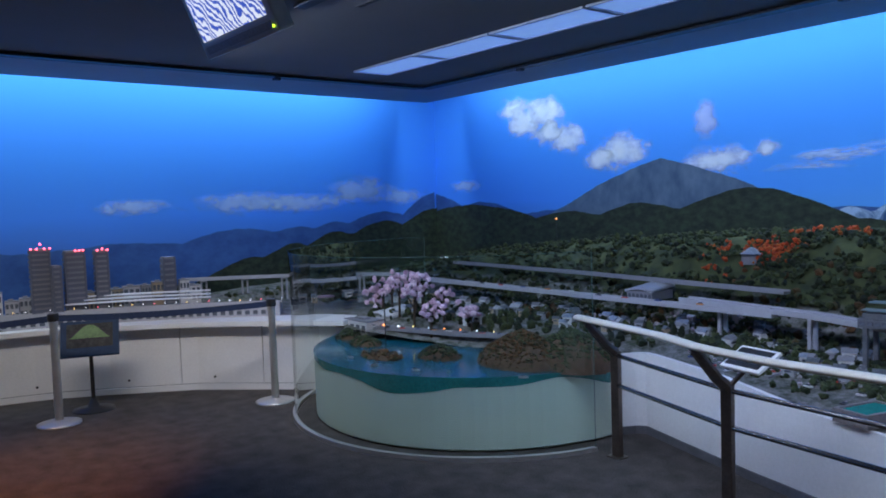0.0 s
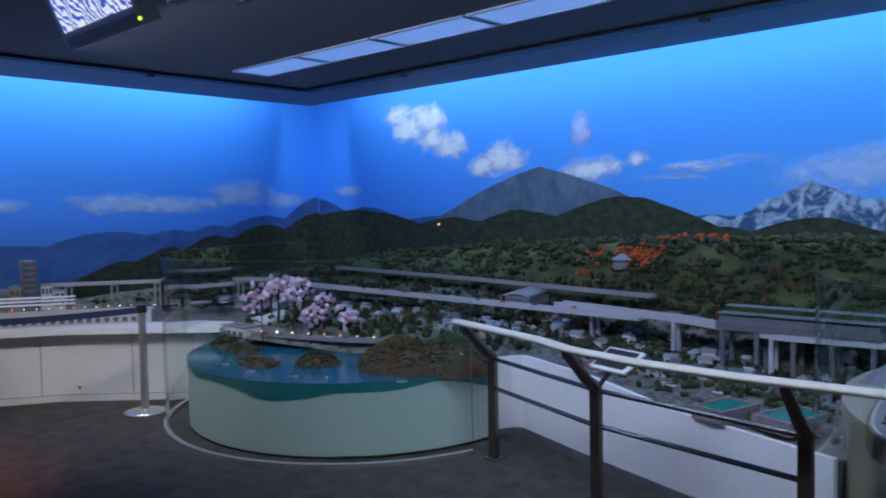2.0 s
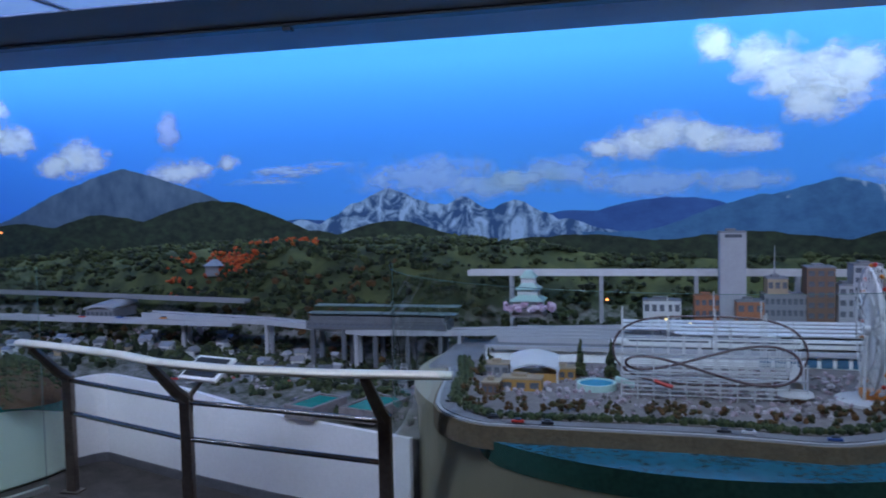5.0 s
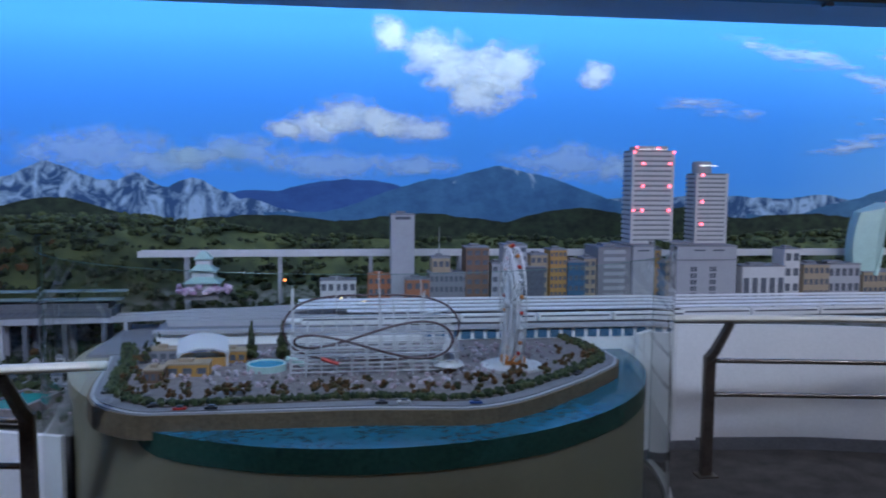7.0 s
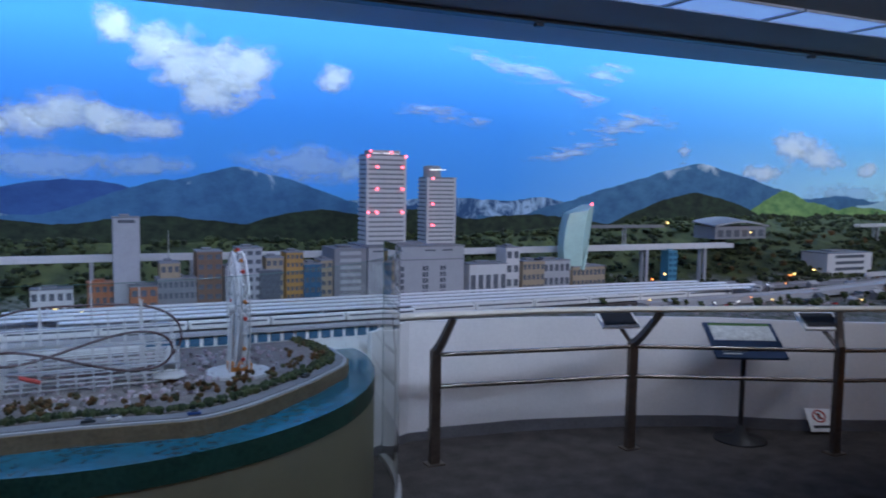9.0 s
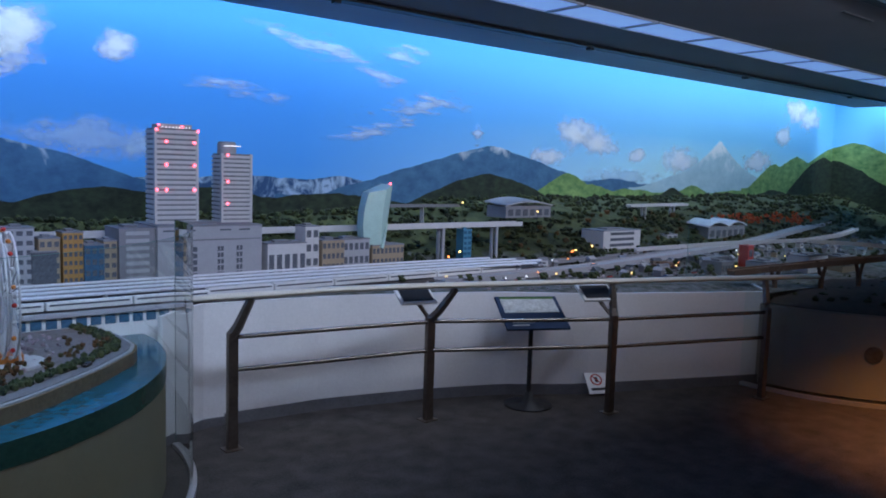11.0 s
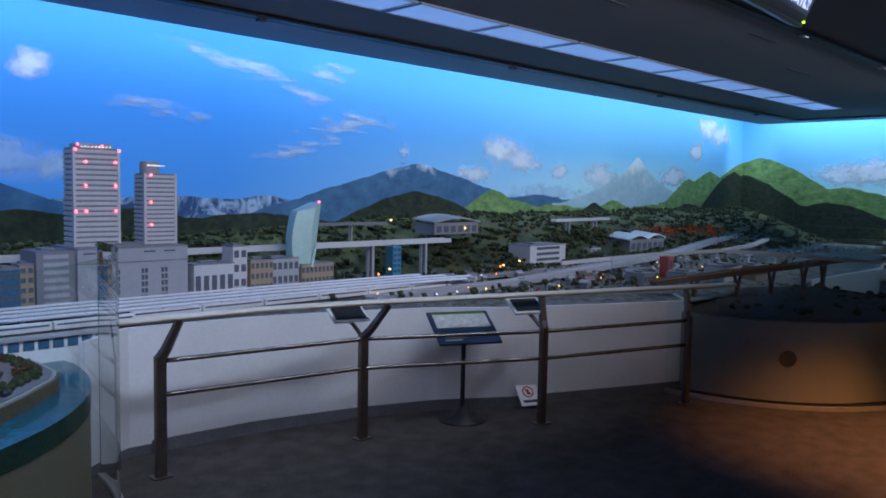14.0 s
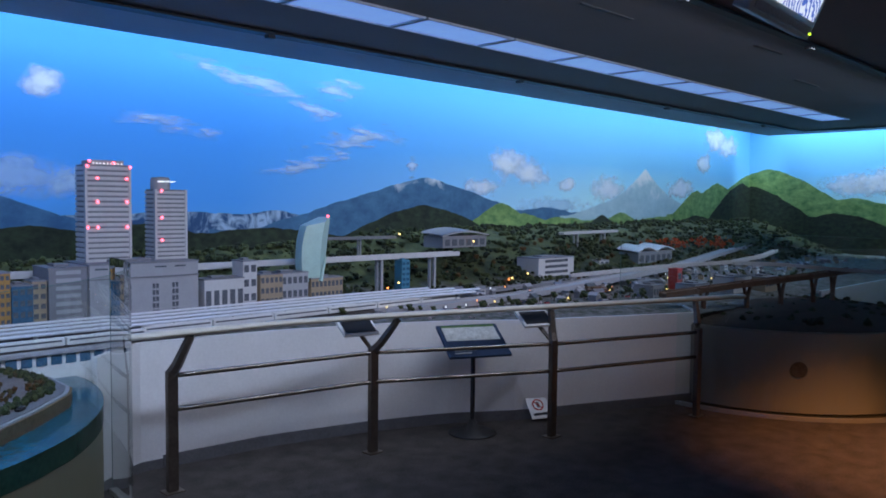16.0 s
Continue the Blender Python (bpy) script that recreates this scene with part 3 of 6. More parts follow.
# ---- the base of the model landscape ----
FRONT = [(-8.56, -5.9), (-8.10, -2.0), (-8.05, 0.2), (-8.02, 1.10), (-7.91, 1.54), (-7.67, 2.0), (-7.25, 2.66), (-6.45, 3.42), (-3.60, 4.34), (-3.54, 4.39), (-2.80, 4.13), (-2.12, 3.92), (-1.25, 3.70), (-0.9, 4.25),
         (1.9, 4.50), (2.04, 4.50), (2.85, 4.42), (3.53, 4.24), (4.10, 4.02), (4.60, 3.70), (5.70, 3.23), (6.15, 3.05), (8.9, 3.0), (15.94, 3.0)]


def front(x):
    return float(np.interp(x, [p[0] for p in FRONT], [p[1] for p in FRONT]))


def smooth(a, b, v):
    u = min(1.0, max(0.0, (v - a) / (b - a)))
    return u * u * (3 - 2 * u)


def ground(x, y):
    """Height of the model landscape."""
    yf = front(x)
    u = (y - yf) / (YB - yf)
    zf = float(np.interp(x, [-8.5, -6.3, -4.9, -3.4, -2.8, -2.1, -1.2, 0, 2, 5.5, 9, 16], [0.62, 0.60, 0.50, 0.56, 0.55, 0.48, 0.45, 0.66, 0.765, 0.735, 0.72, 0.74]))
    flat = float(np.interp(x, [-8.5, -6.3, -3.4, -2.7, -1.4, -0.9, -0.5, 2, 5.5, 9, 16], [0.66, 0.66, 0.62, 0.56, 0.52, 0.62, 0.74, 0.775, 0.77, 0.78, 0.8]))
    zb = float(np.interp(x, [-8.5, -7, -5, -3, -1.5, -0.3, 1, 4, 6, 9, 12, 16], [0.85, 1.10, 1.24, 1.30, 1.30, 1.17, 1.14, 1.18, 1.30, 1.34, 1.34, 1.36]))
    u0 = float(np.interp(x, [-8, -5, -3.4, -1.6, -0.5, 4.5, 6, 9], [0.5, 0.5, 0.38, 0.38, 0.66, 0.62, 0.5, 0.45]))
    z = zf + (flat - zf) * smooth(0.0, 0.16, u) + (zb - flat) * smooth(u0, float(np.interp(x, [-5.5, -4.2, -1.6, -0.6], [1.0, 0.82, 0.82, 1.0])), u) + 0.03 * noise.noise((x * 1.7, y * 2.3, 0.4)) * smooth(u0, u0 + 0.3, u)
    return z


def ground_mat():
    """Model landscape: grey streets low down, moss and grass on the hills."""
    m = bpy.data.materials.new("model_ground")
    m.use_nodes = True
    nt = m.node_tree
    b = nt.nodes["Principled BSDF"]
    b.inputs["Roughness"].default_value = 0.85
    geo, sep = nt.nodes.new("ShaderNodeNewGeometry"), nt.nodes.new("ShaderNodeSeparateXYZ")
    nt.links.new(geo.outputs["Position"], sep.inputs[0])
    n = nt.nodes.new("ShaderNodeTexNoise")
    n.inputs["Scale"].default_value, n.inputs["Detail"].default_value = 5, 8
    nt.links.new(geo.outputs["Position"], n.inputs["Vector"])
    green = nt.nodes.new("ShaderNodeValToRGB")
    g = green.color_ramp.elements
    g[0].position, g[0].color = 0.35, (0.015, 0.026, 0.01, 1)
    g[1].position, g[1].color = 0.65, (0.07, 0.085, 0.028, 1)
    nt.links.new(n.outputs["Fac"], green.inputs["Fac"])
    v = nt.nodes.new("ShaderNodeTexNoise")
    v.inputs["Scale"].default_value, v.inputs["Detail"].default_value, v.inputs["Roughness"].default_value = 13, 8, 0.7
    nt.links.new(geo.outputs["Position"], v.inputs["Vector"])
    town = nt.nodes.new("ShaderNodeValToRGB")
    t = town.color_ramp.elements
    t[0].position, t[0].color = 0.40, (0.035, 0.045, 0.025, 1)
    t[1].position, t[1].color = 0.62, (0.20, 0.19, 0.19, 1)
    nt.links.new(v.outputs["Fac"], town.inputs["Fac"])
    h = node_math(nt, "ADD", sep.outputs["Z"], node_math(nt, "MULTIPLY_ADD", n.outputs["Fac"], 0.2, -0.1))
    r = nt.nodes.new("ShaderNodeMapRange")
    r.inputs["From Min"].default_value, r.inputs["From Max"].default_value = 0.80, 0.86
    nt.links.new(h, r.inputs["Value"])
    mx = nt.nodes.new("ShaderNodeMix")
    mx.data_type = "RGBA"
    nt.links.new(r.outputs["Result"], mx.inputs["Factor"])
    nt.links.new(town.outputs["Color"], mx.inputs["A"])
    nt.links.new(green.outputs["Color"], mx.inputs["B"])
    nt.links.new(mx.outputs["Result"], b.inputs["Base Color"])
    bp = nt.nodes.new("ShaderNodeBump")
    bp.inputs["Distance"].default_value = 0.03
    nt.links.new(n.outputs["Fac"], bp.inputs["Height"])
    nt.links.new(bp.outputs["Normal"], b.inputs["Normal"])
    return m


M_GROUND = ground_mat()
bm = bmesh.new()
xs = list(np.interp(np.linspace(0, 1, 300), [0, 0.22, 0.75, 1], [-8.55, -6.3, 6.1, 14.92]))
cols = [[bm.verts.new((x, front(x) + (YB - 0.04 - front(x)) * j / 44, ground(x, front(x) + (YB - 0.04 - front(x)) * j / 44))) for j in range(45)] for x in xs]
for a, b in zip(cols, cols[1:]):
    for j in range(44):
        bm.faces.new((a[j], b[j], b[j + 1], a[j + 1]))
tagged(part("ground", bm, M_GROUND, smooth=True), "model landscape of streets rising to mossy hills", "model ground", kind="structure")


def fascia(name, pts, tops, label, skirting=True, panels=0, ledge=0.0):
    t = thing(name, label, "display base", kind="structure")
    n = len(pts) - 1
    if panels:
        for k in range(panels):
            i0, i1 = round(k * n / panels), round((k + 1) * n / panels)
            q = [list(p) for p in pts[i0:i1 + 1]]
            for e, o in ((0, 1), (-1, -2)):
                d = Vector((q[o][0] - q[e][0], q[o][1] - q[e][1])).normalized() * 0.004
                q[e] = [q[e][0] + d.x, q[e][1] + d.y]
            part("panel", wall_strip(q, 0.06, 0, 0.03, tops=tops[i0:i1 + 1]), M_WHITE, t)
            mid = pts[(i0 + i1) // 2]
            bm = bmesh.new()
            bmesh.ops.create_icosphere(bm, subdivisions=1, radius=0.014)
            bmesh.ops.translate(bm, verts=bm.verts, vec=(mid[0], mid[1], 0.12))
            part("peg", bm, M_PLASTIC, t)
        part("backing", wall_strip([(p[0] - 0.0, p[1] + 0.05) for p in pts], 0, 0, 0.02, tops=[z - 0.02 for z in tops]), M_PLINTH, t)
    else:
        part("panel", wall_strip(pts, 0.0, 0, 0.03, tops=tops), M_WHITE, t)
    if skirting:
        part("skirting", wall_strip([(p[0] * 0.999, p[1] - 0.012) for p in pts], 0.0, 0.055, 0.012), M_PLINTH if not panels else M_WHITE, t)
    return t


def resample(pts, n):
    d = [0.0]
    for a, b in zip(pts, pts[1:]):
        d.append(d[-1] + math.dist(a, b))
    return [(float(np.interp(d[-1] * i / n, d, [p[0] for p in pts])), float(np.interp(d[-1] * i / n, d, [p[1] for p in pts]))) for i in range(n + 1)]


west = resample(FRONT[1:8] + [(-6.2, 3.6)], 40)
fw = fascia("base_west", west, [0.60] * 41, "cream panelled curved base with a projecting ledge", panels=8)
bm = wall_strip([(p[0] + 0.10, p[1] - 0.06) for p in west], 0.6, 0.645, 0.42)
part("ledge", bm, M_LEDGE, fw, "white projecting ledge")
mid = resample([(-3.70, 4.1)] + FRONT[9:13], 30)
fascia("base_middle", mid, [ground(p[0], max(p[1], front(p[0]))) + 0.012 for p in mid], "white curved base panel with an uneven top edge")
east = resample([(1.72, 4.30), (1.95, 4.46)] + FRONT[15:22] + [(6.35, 3.3)], 40)
fascia("base_east", east, [ground(p[0], max(p[1], front(p[0]))) + 0.012 for p in east], "white curved base panel over a grey skirting")
part("plinth_band", wall_strip([(p[0], p[1] - 0.02) for p in east[4:]], 0.0, 0.075, 0.015), M_PLINTH, bpy.data.objects["base_east"])
fascia("base_far", [(8.7, 3.0), (12, 2.95), (14.9, 3.0)], [0.74] * 3, "plain dark base panel")


# ---- round display tanks ----
M_WATER = mat("model_water", (0.010, 0.105, 0.16), 0.12, var=0.35, scale=5, bump=0.15, fine=30)
M_HARBOURSIDE = mat("harbour_side_resin", (0.028, 0.082, 0.062), 0.25, var=0.4, scale=4)
M_WATERSIDE = mat("water_side_resin", (0.03, 0.21, 0.20), 0.25, var=0.35, scale=4)


def tank(cx, cy, level, drum, label, seed, band=True, r_drum=1.39, r_glass=1.53, a0=150, a1=385, wave=1.0, b0=0.0, side=None):
    """A round drum behind curved glass; its resin sea runs from the bearing b0 on, with a wavy or an even underside."""
    t = thing("display_tank", label, "display case", (cx, cy, 0))
    part("drum", lathe([(r_drum - 0.03, 0.0), (r_drum, 0.02), (r_drum, level - 0.012), (r_drum - 0.02, level - 0.004)], 96), drum, t, smooth=False)
    part("foot_ring", lathe([(r_glass - 0.018, 0.0), (r_glass + 0.018, 0.0), (r_glass + 0.018, 0.028), (r_glass - 0.018, 0.028), (r_glass - 0.018, 0.0)], 96, a0=a0, a1=a1), M_STEEL, t, "brushed steel foot ring")
    g = part("glass_screen", lathe([(r_glass, 0.03), (r_glass, 1.31)], 96, a0=a0, a1=a1), M_GLASS, t, "clear curved glass", smooth=True)
    g.visible_shadow = False
    part("glass_rim", tube([(r_glass * math.cos(radians(a)), r_glass * math.sin(radians(a)), 1.311) for a in range(a0, a1 + 1, 3)], 0.0012, 5), M_GLASS_EDGE, t)
    for a in (a0, a1):
        x, y = r_glass * math.cos(radians(a)), r_glass * math.sin(radians(a))
        part("glass_edge", tube([(x, y, 0.03), (x, y, 1.31)], 0.002, 5), M_GLASS_EDGE, t, "greenish upright edge of the glass")
    if band:
        bm = bmesh.new()
        lo, hi = [], []
        for i in range(145):
            a = radians(b0 + (360 - b0) * i / 144)
            d = 0.075 + 0.035 * math.sin(a * 5 + seed) + 0.02 * math.sin(a * 11 + 2 * seed) + 0.012 * noise.noise((math.cos(a) * 6, math.sin(a) * 6, seed))
            if not wave:
                d = 0.095 * min(1.0, 0.45 + 0.25 * math.sqrt(i)) + 0.004 * noise.noise((a * 9, seed, 0))
            for lst, z, r in ((lo, level - d, r_drum + 0.002), (hi, level + 0.004, r_drum + 0.004)):
                lst.append(bm.verts.new((r * math.cos(a), r * math.sin(a), z)))
        for i in range(144):
            bm.faces.new((lo[i], lo[i + 1], hi[i + 1], hi[i]))
        part("water_edge", bm, side or M_WATERSIDE, t, "teal resin edge of the model sea")
        part("water", lathe([(0.0, 0.003), (0.7, 0.003), (r_drum + 0.003, 0.003)], 96, centre=(0, 0, level)), M_WATER, t, "rippled teal water surface")
    return t


tank(-5.03, 4.24, 0.50, M_DRUM, "round mint-coloured drum with a teal sea behind curved glass", 1.0, r_drum=1.40, r_glass=1.57, a0=160, a1=345)
harbour = tank(0.165, 4.33, 0.65, M_DRUM_DARK, "round olive drum with a harbour model behind curved glass", 2.6, r_drum=1.488, r_glass=1.62, a0=190, a1=358, wave=0.0, b0=230.0, side=M_HARBOURSIDE)
shoulder = lathe([(0.6, 0.64), (1.505, 0.64), (1.505, 0.712), (0.6, 0.712), (0.6, 0.64)], 40, a0=150, a1=229)
bmesh.ops.holes_fill(shoulder, edges=[e for e in shoulder.edges if e.is_boundary], sides=0)
part("shoulder", shoulder, M_DRUM_DARK, harbour, "raised olive part of the drum below the road")
t3 = tank(7.45, 3.05, 0.66, mat("taupe_drum_paint", (0.30, 0.27, 0.23), 0.5, var=0.12, scale=3), "round taupe drum with a dark railway model behind glass", 0.3, band=False)
part("soil", lathe([(0.0, 0.08), (0.9, 0.05), (1.25, 0.02), (1.385, 0.0)], 64, centre=(0, 0, 0.66)), mat("soil", (0.05, 0.035, 0.025), 0.9, var=0.5, scale=12, bump=0.5), t3, "dark brown soil")
part("vent_plate", lathe([(0.0, 0.012), (0.06, 0.010), (0.065, 0.0)], 24), M_DARKSTEEL, t3, "round dark vent plate").matrix_local = Matrix.Translation((-1.165, -0.757, 0.36)) @ Matrix.Rotation(radians(213), 4, "Z") @ Matrix.Rotation(radians(90), 4, "Y")

# ---- handrails ----
M_RAILSTEEL = mat("dark_polished_steel", (0.24, 0.21, 0.19), 0.25, 0.9, var=0.15, scale=14)


def holder(parent, at, turn):
    fr = part("sign_frame", box(-0.125, 0.125, -0.09, 0.09, -0.01, 0.008, 0.006), M_LEDGE, parent, "white tilted caption frame")
    m = Matrix.Translation(at) @ Matrix.Rotation(radians(turn), 4, "Z") @ Matrix.Rotation(radians(28), 4, "X")
    fr.matrix_local = m
    part("caption_plate", box(-0.105, 0.105, -0.07, 0.07, 0.0095, 0.013), M_PLASTIC, fr, "dark caption plate")


def handrail(label, plan, posts, lean, holders, ends):
    t = thing("handrail", label, "handrail", (0, 0, 0))
    line = resample(plan, 28)
    bm = tube([(x, y, 0.905) for x, y in line], 0.037, 14)
    for v in bm.verts:
        v.co.z = 0.905 + (v.co.z - 0.905) * 0.5
    part("top_rail", bm, M_RAIL, t, "pale smooth top rail", True)
    base = resample(posts, 28)
    for z, r in ((0.655, 0.014), (0.465, 0.014)):
        part("lower_rail", tube([(x, y, z) for x, y in resample(posts[ends[0]:ends[1]], 24)], r, 8), M_RAILSTEEL, t, "dark polished steel rail", True)
    for px, py in posts[ends[0]:ends[1]]:
        q = min(line, key=lambda p: math.dist(p, (px + lean[0], py + lean[1])))
        bm = box(px - 0.03, px + 0.03, py - 0.02, py + 0.02, 0.0, 0.685, 0.006)
        part("post", bm, M_DARKSTEEL, t, "bronze-tinted steel post")
        part("arm", tube([(px, py, 0.67), (px + (q[0] - px) * 0.3, py + (q[1] - py) * 0.3, 0.72), (q[0], q[1], 0.885)], [0.032, 0.030, 0.024], 6), M_DARKSTEEL, t)
        part("foot_plate", box(px - 0.055, px + 0.055, py - 0.045, py + 0.045, 0.0, 0.008, 0.002), M_DARKSTEEL, t)
    for px, py, hx, hy, a in holders:
        part("bracket", tube([(px, py, 0.66), (hx, hy, 0.80)], 0.014, 6), M_DARKSTEEL, t)
        holder(t, (hx, hy, 0.82), a)
    return t


handrail("pale-topped steel handrail before the town model", [(-3.48, 3.65), (-3.06, 3.53), (-2.65, 3.40), (-2.36, 3.26), (-1.95, 3.17), (-1.46, 3.15), (-0.90, 3.19)], [(-3.34, 3.84), (-2.36, 3.50), (-1.25, 3.33)], (-0.06, -0.20), [(-2.36, 3.50, -2.25, 3.53, -14)], (0, 3))
handrail("pale-topped steel handrail before the station model", [(1.77, 4.00), (2.60, 3.92), (3.24, 3.76), (4.57, 3.30), (6.20, 2.72)], [(2.03, 4.06), (3.29, 3.84), (4.43, 3.26), (5.69, 2.83)], (0.05, -0.10), [(3.29, 3.84, 3.22, 3.92, -14), (4.43, 3.26, 4.40, 3.40, -22)], (0, 4))


def stanchion(x, y):
    t = thing("stanchion", "polished steel stanchion on a round foot", "queue post", (x, y, 0), group="stanchions with a belt")
    part("foot", lathe([(0.0, 0.0), (0.165, 0.0), (0.165, 0.012), (0.13, 0.022), (0.05, 0.03), (0.04, 0.035), (0.0, 0.035)], 40), M_STEEL, t, smooth=True)
    part("pole", lathe([(0.0, 0.03), (0.032, 0.03), (0.032, 0.83), (0.0, 0.83)], 24), M_STEEL, t)
    part("head", lathe([(0.0, 0.825), (0.04, 0.825), (0.042, 0.835), (0.042, 0.88), (0.036, 0.888), (0.0, 0.888)], 24), M_PLASTIC, t, "black plastic belt head")
    return t


stanchion(-6.93, 1.385)
stanchion(-6.30, 2.953)
for p0, p1, sag in (((-6.92, 1.42), (-6.31, 2.92), 0.02), ((-7.14, -0.4), (-6.94, 1.35), 0.02)):
    pts = [(p0[0] + (p1[0] - p0[0]) * i / 12, p0[1] + (p1[1] - p0[1]) * i / 12) for i in range(13)]
    bm = bmesh.new()
    rows = []
    for i, (x, y) in enumerate(pts):
        z = 0.845 - sag * 4 * (i / 12) * (1 - i / 12)
        rows.append([bm.verts.new((x + o, y, z + h)) for o, h in ((-0.002, -0.025), (-0.002, 0.025), (0.002, 0.025), (0.002, -0.025))])
    for a, b in zip(rows, rows[1:]):
        for k in range(4):
            bm.faces.new((a[k], a[(k + 1) % 4], b[(k + 1) % 4], b[k]))
    tagged(part("barrier_belt", bm, M_BELT), "dark navy belt stretched between stanchions", "belt")


def info_stand(at, turn, top, label, picture, w=0.46, d=0.36, tilt=35):
    t = thing("information_stand", label, "information stand", (*at, 0), turn)
    part("foot", lathe([(0.0, 0.0), (0.17, 0.0), (0.165, 0.012), (0.05, 0.03), (0.025, 0.10), (0.0, 0.10)], 32), M_PLASTIC, t, smooth=True)
    part("pole", lathe([(0.0, 0.05), (0.016, 0.05), (0.016, top), (0.0, top)], 16), M_PLASTIC, t)
    board = part("board", box(-w / 2, w / 2, -d / 2, d / 2, -0.012, 0.008, 0.006), M_NAVY, t, "tilted dark board")
    board.matrix_local = Matrix.Translation((0, 0, top + 0.03)) @ Matrix.Rotation(radians(tilt), 4, "X")
    for name, b, m, lab in picture:
        x0, x1, y0, y1 = b
        part(name, box(x0, x1, y0, y1, 0.0095, 0.0125), m, board, lab)
    return t


M_NAVY = mat("navy_print", (0.018, 0.04, 0.09), 0.8, var=0.2, scale=12)
M_PALE = mat("pale_print", (0.5, 0.52, 0.5), 0.8, var=0.35, scale=18)
M_LIME = mat("green_print", (0.06, 0.14, 0.03), 0.5, var=0.4, scale=10)
M_GREY = mat("grey_print", (0.04, 0.04, 0.04), 0.85, var=0.6, scale=14)
info_stand((4.085, 3.70), -26, 0.63, "navy information board on a slim black stand", [("map_picture", (-0.20, 0.20, -0.01, 0.14), M_PALE, "pale landscape picture"), ("green_strip", (-0.20, 0.20, 0.141, 0.165), M_LIME, ""), ("caption_bar", (-0.18, -0.02, -0.12, -0.10), M_PALE, ""), ("caption_bar", (-0.18, -0.06, -0.15, -0.14), M_PALE, "")], tilt=28)
stand = info_stand((-7.21, 1.72), 70, 0.58, "black information board with a green hill picture on a stand", [("hill_picture", (-0.18, 0.18, -0.08, 0.13), M_GREY, "picture of a grey town below a green hill")], tilt=62, d=0.32)
bm = bmesh.new()
vs = [bm.verts.new((-0.16 + 0.32 * i / 16, 0.0 + 0.12 * math.sin(math.pi * i / 16) ** 1.4, 0.0145)) for i in range(17)]
bm.faces.new(vs)
part("green_hill", bm, M_LIME, [c for c in stand.children if c.name.startswith("board")][0])

# no-entry card lying against the base
card = thing("floor_sign", "small white warning card with a red ring", "sign", (4.70, 3.58, 0.0), -22)
cm = Matrix.Translation((0, 0.02, 0.09)) @ Matrix.Rotation(radians(48), 4, "X")
part("card", box(-0.085, 0.085, -0.09, 0.09, -0.003, 0.003, 0.001), M_LEDGE, card).matrix_local = cm
part("ring", tube([(0.042 * math.cos(a), 0.022 + 0.042 * math.sin(a), 0.005) for a in [i * math.pi / 10 for i in range(20)]], 0.005, 6, closed=True), mat("red_print", (0.5, 0.03, 0.02), 0.5), card, "red ring").matrix_local = cm
part("bar", tube([(-0.028, 0.05, 0.005), (0.028, -0.006, 0.005)], 0.004, 5), bpy.data.materials["red_print"], card).matrix_local = cm
part("figure_bar", box(-0.01, 0.01, 0.0, 0.045, 0.003, 0.005), M_PLASTIC, card).matrix_local = cm
part("caption_bar", box(-0.06, 0.06, -0.065, -0.045, 0.003, 0.005), M_GREY, card).matrix_local = cm

# ---- model town: materials and kinds ----
M_CONC = mat("pale_concrete", (0.36, 0.36, 0.39), 0.7, var=0.12, scale=14, spread=0.4)
M_CONC3 = mat("dark_concrete", (0.10, 0.105, 0.12), 0.75, var=0.2, scale=14)
M_CONC2 = mat("grey_concrete", (0.21, 0.21, 0.235), 0.75, var=0.15, scale=14, spread=0.4)
M_OFFWHITE = mat("white_model_plastic", (0.56, 0.55, 0.56), 0.5, var=0.08, scale=20)
M_TAN = mat("tan_tiles", (0.34, 0.26, 0.18), 0.7, var=0.15, scale=20)
M_BRICKRED = mat("orange_brick", (0.36, 0.13, 0.06), 0.7, var=0.2, scale=30)
M_OCHRE = mat("ochre_plaster", (0.42, 0.22, 0.06), 0.7, var=0.15, scale=18)
M_BROWN = mat("brown_plaster", (0.16, 0.09, 0.06), 0.7, var=0.2, scale=18)
M_SLATE = mat("slate_roof", (0.09, 0.10, 0.12), 0.6, var=0.25, scale=30)
M_ROOFBLUE = mat("blue_grey_roof", (0.20, 0.23, 0.30), 0.55, var=0.2, scale=30)
M_WIN = mat("model_window", (0.11, 0.12, 0.145), 0.2, var=0.3, scale=40)
M_WINBLUE = mat("blue_model_window", (0.05, 0.13, 0.22), 0.2, var=0.3, scale=40)
M_MINT = mat("mint_cladding", (0.42, 0.60, 0.56), 0.4, var=0.1, scale=12)
M_CYAN = mat("blue_cladding", (0.06, 0.22, 0.34), 0.4, var=0.15, scale=20)
M_ASPHALT = mat("model_asphalt", (0.19, 0.19, 0.215), 0.85, var=0.2, scale=10)
M_TRACK = mat("track_ballast", (0.075, 0.065, 0.065), 0.85, var=0.35, scale=30)
M_ROOFWHITE = mat("platform_roof", (0.76, 0.76, 0.80), 0.4, var=0.1, scale=14)
M_TRAIN = mat("train_white", (0.74, 0.73, 0.72), 0.3, var=0.06, scale=20)
M_RED = mat("red_model_paint", (0.45, 0.03, 0.02), 0.45)
M_ORANGE = mat("orange_model_paint", (0.55, 0.18, 0.03), 0.45)
M_BLUE_P = mat("blue_model_paint", (0.03, 0.07, 0.22), 0.4)
M_DARKCAR = mat("dark_model_paint", (0.02, 0.02, 0.025), 0.35)
M_MAROON = mat("coaster_track", (0.045, 0.012, 0.016), 0.4)
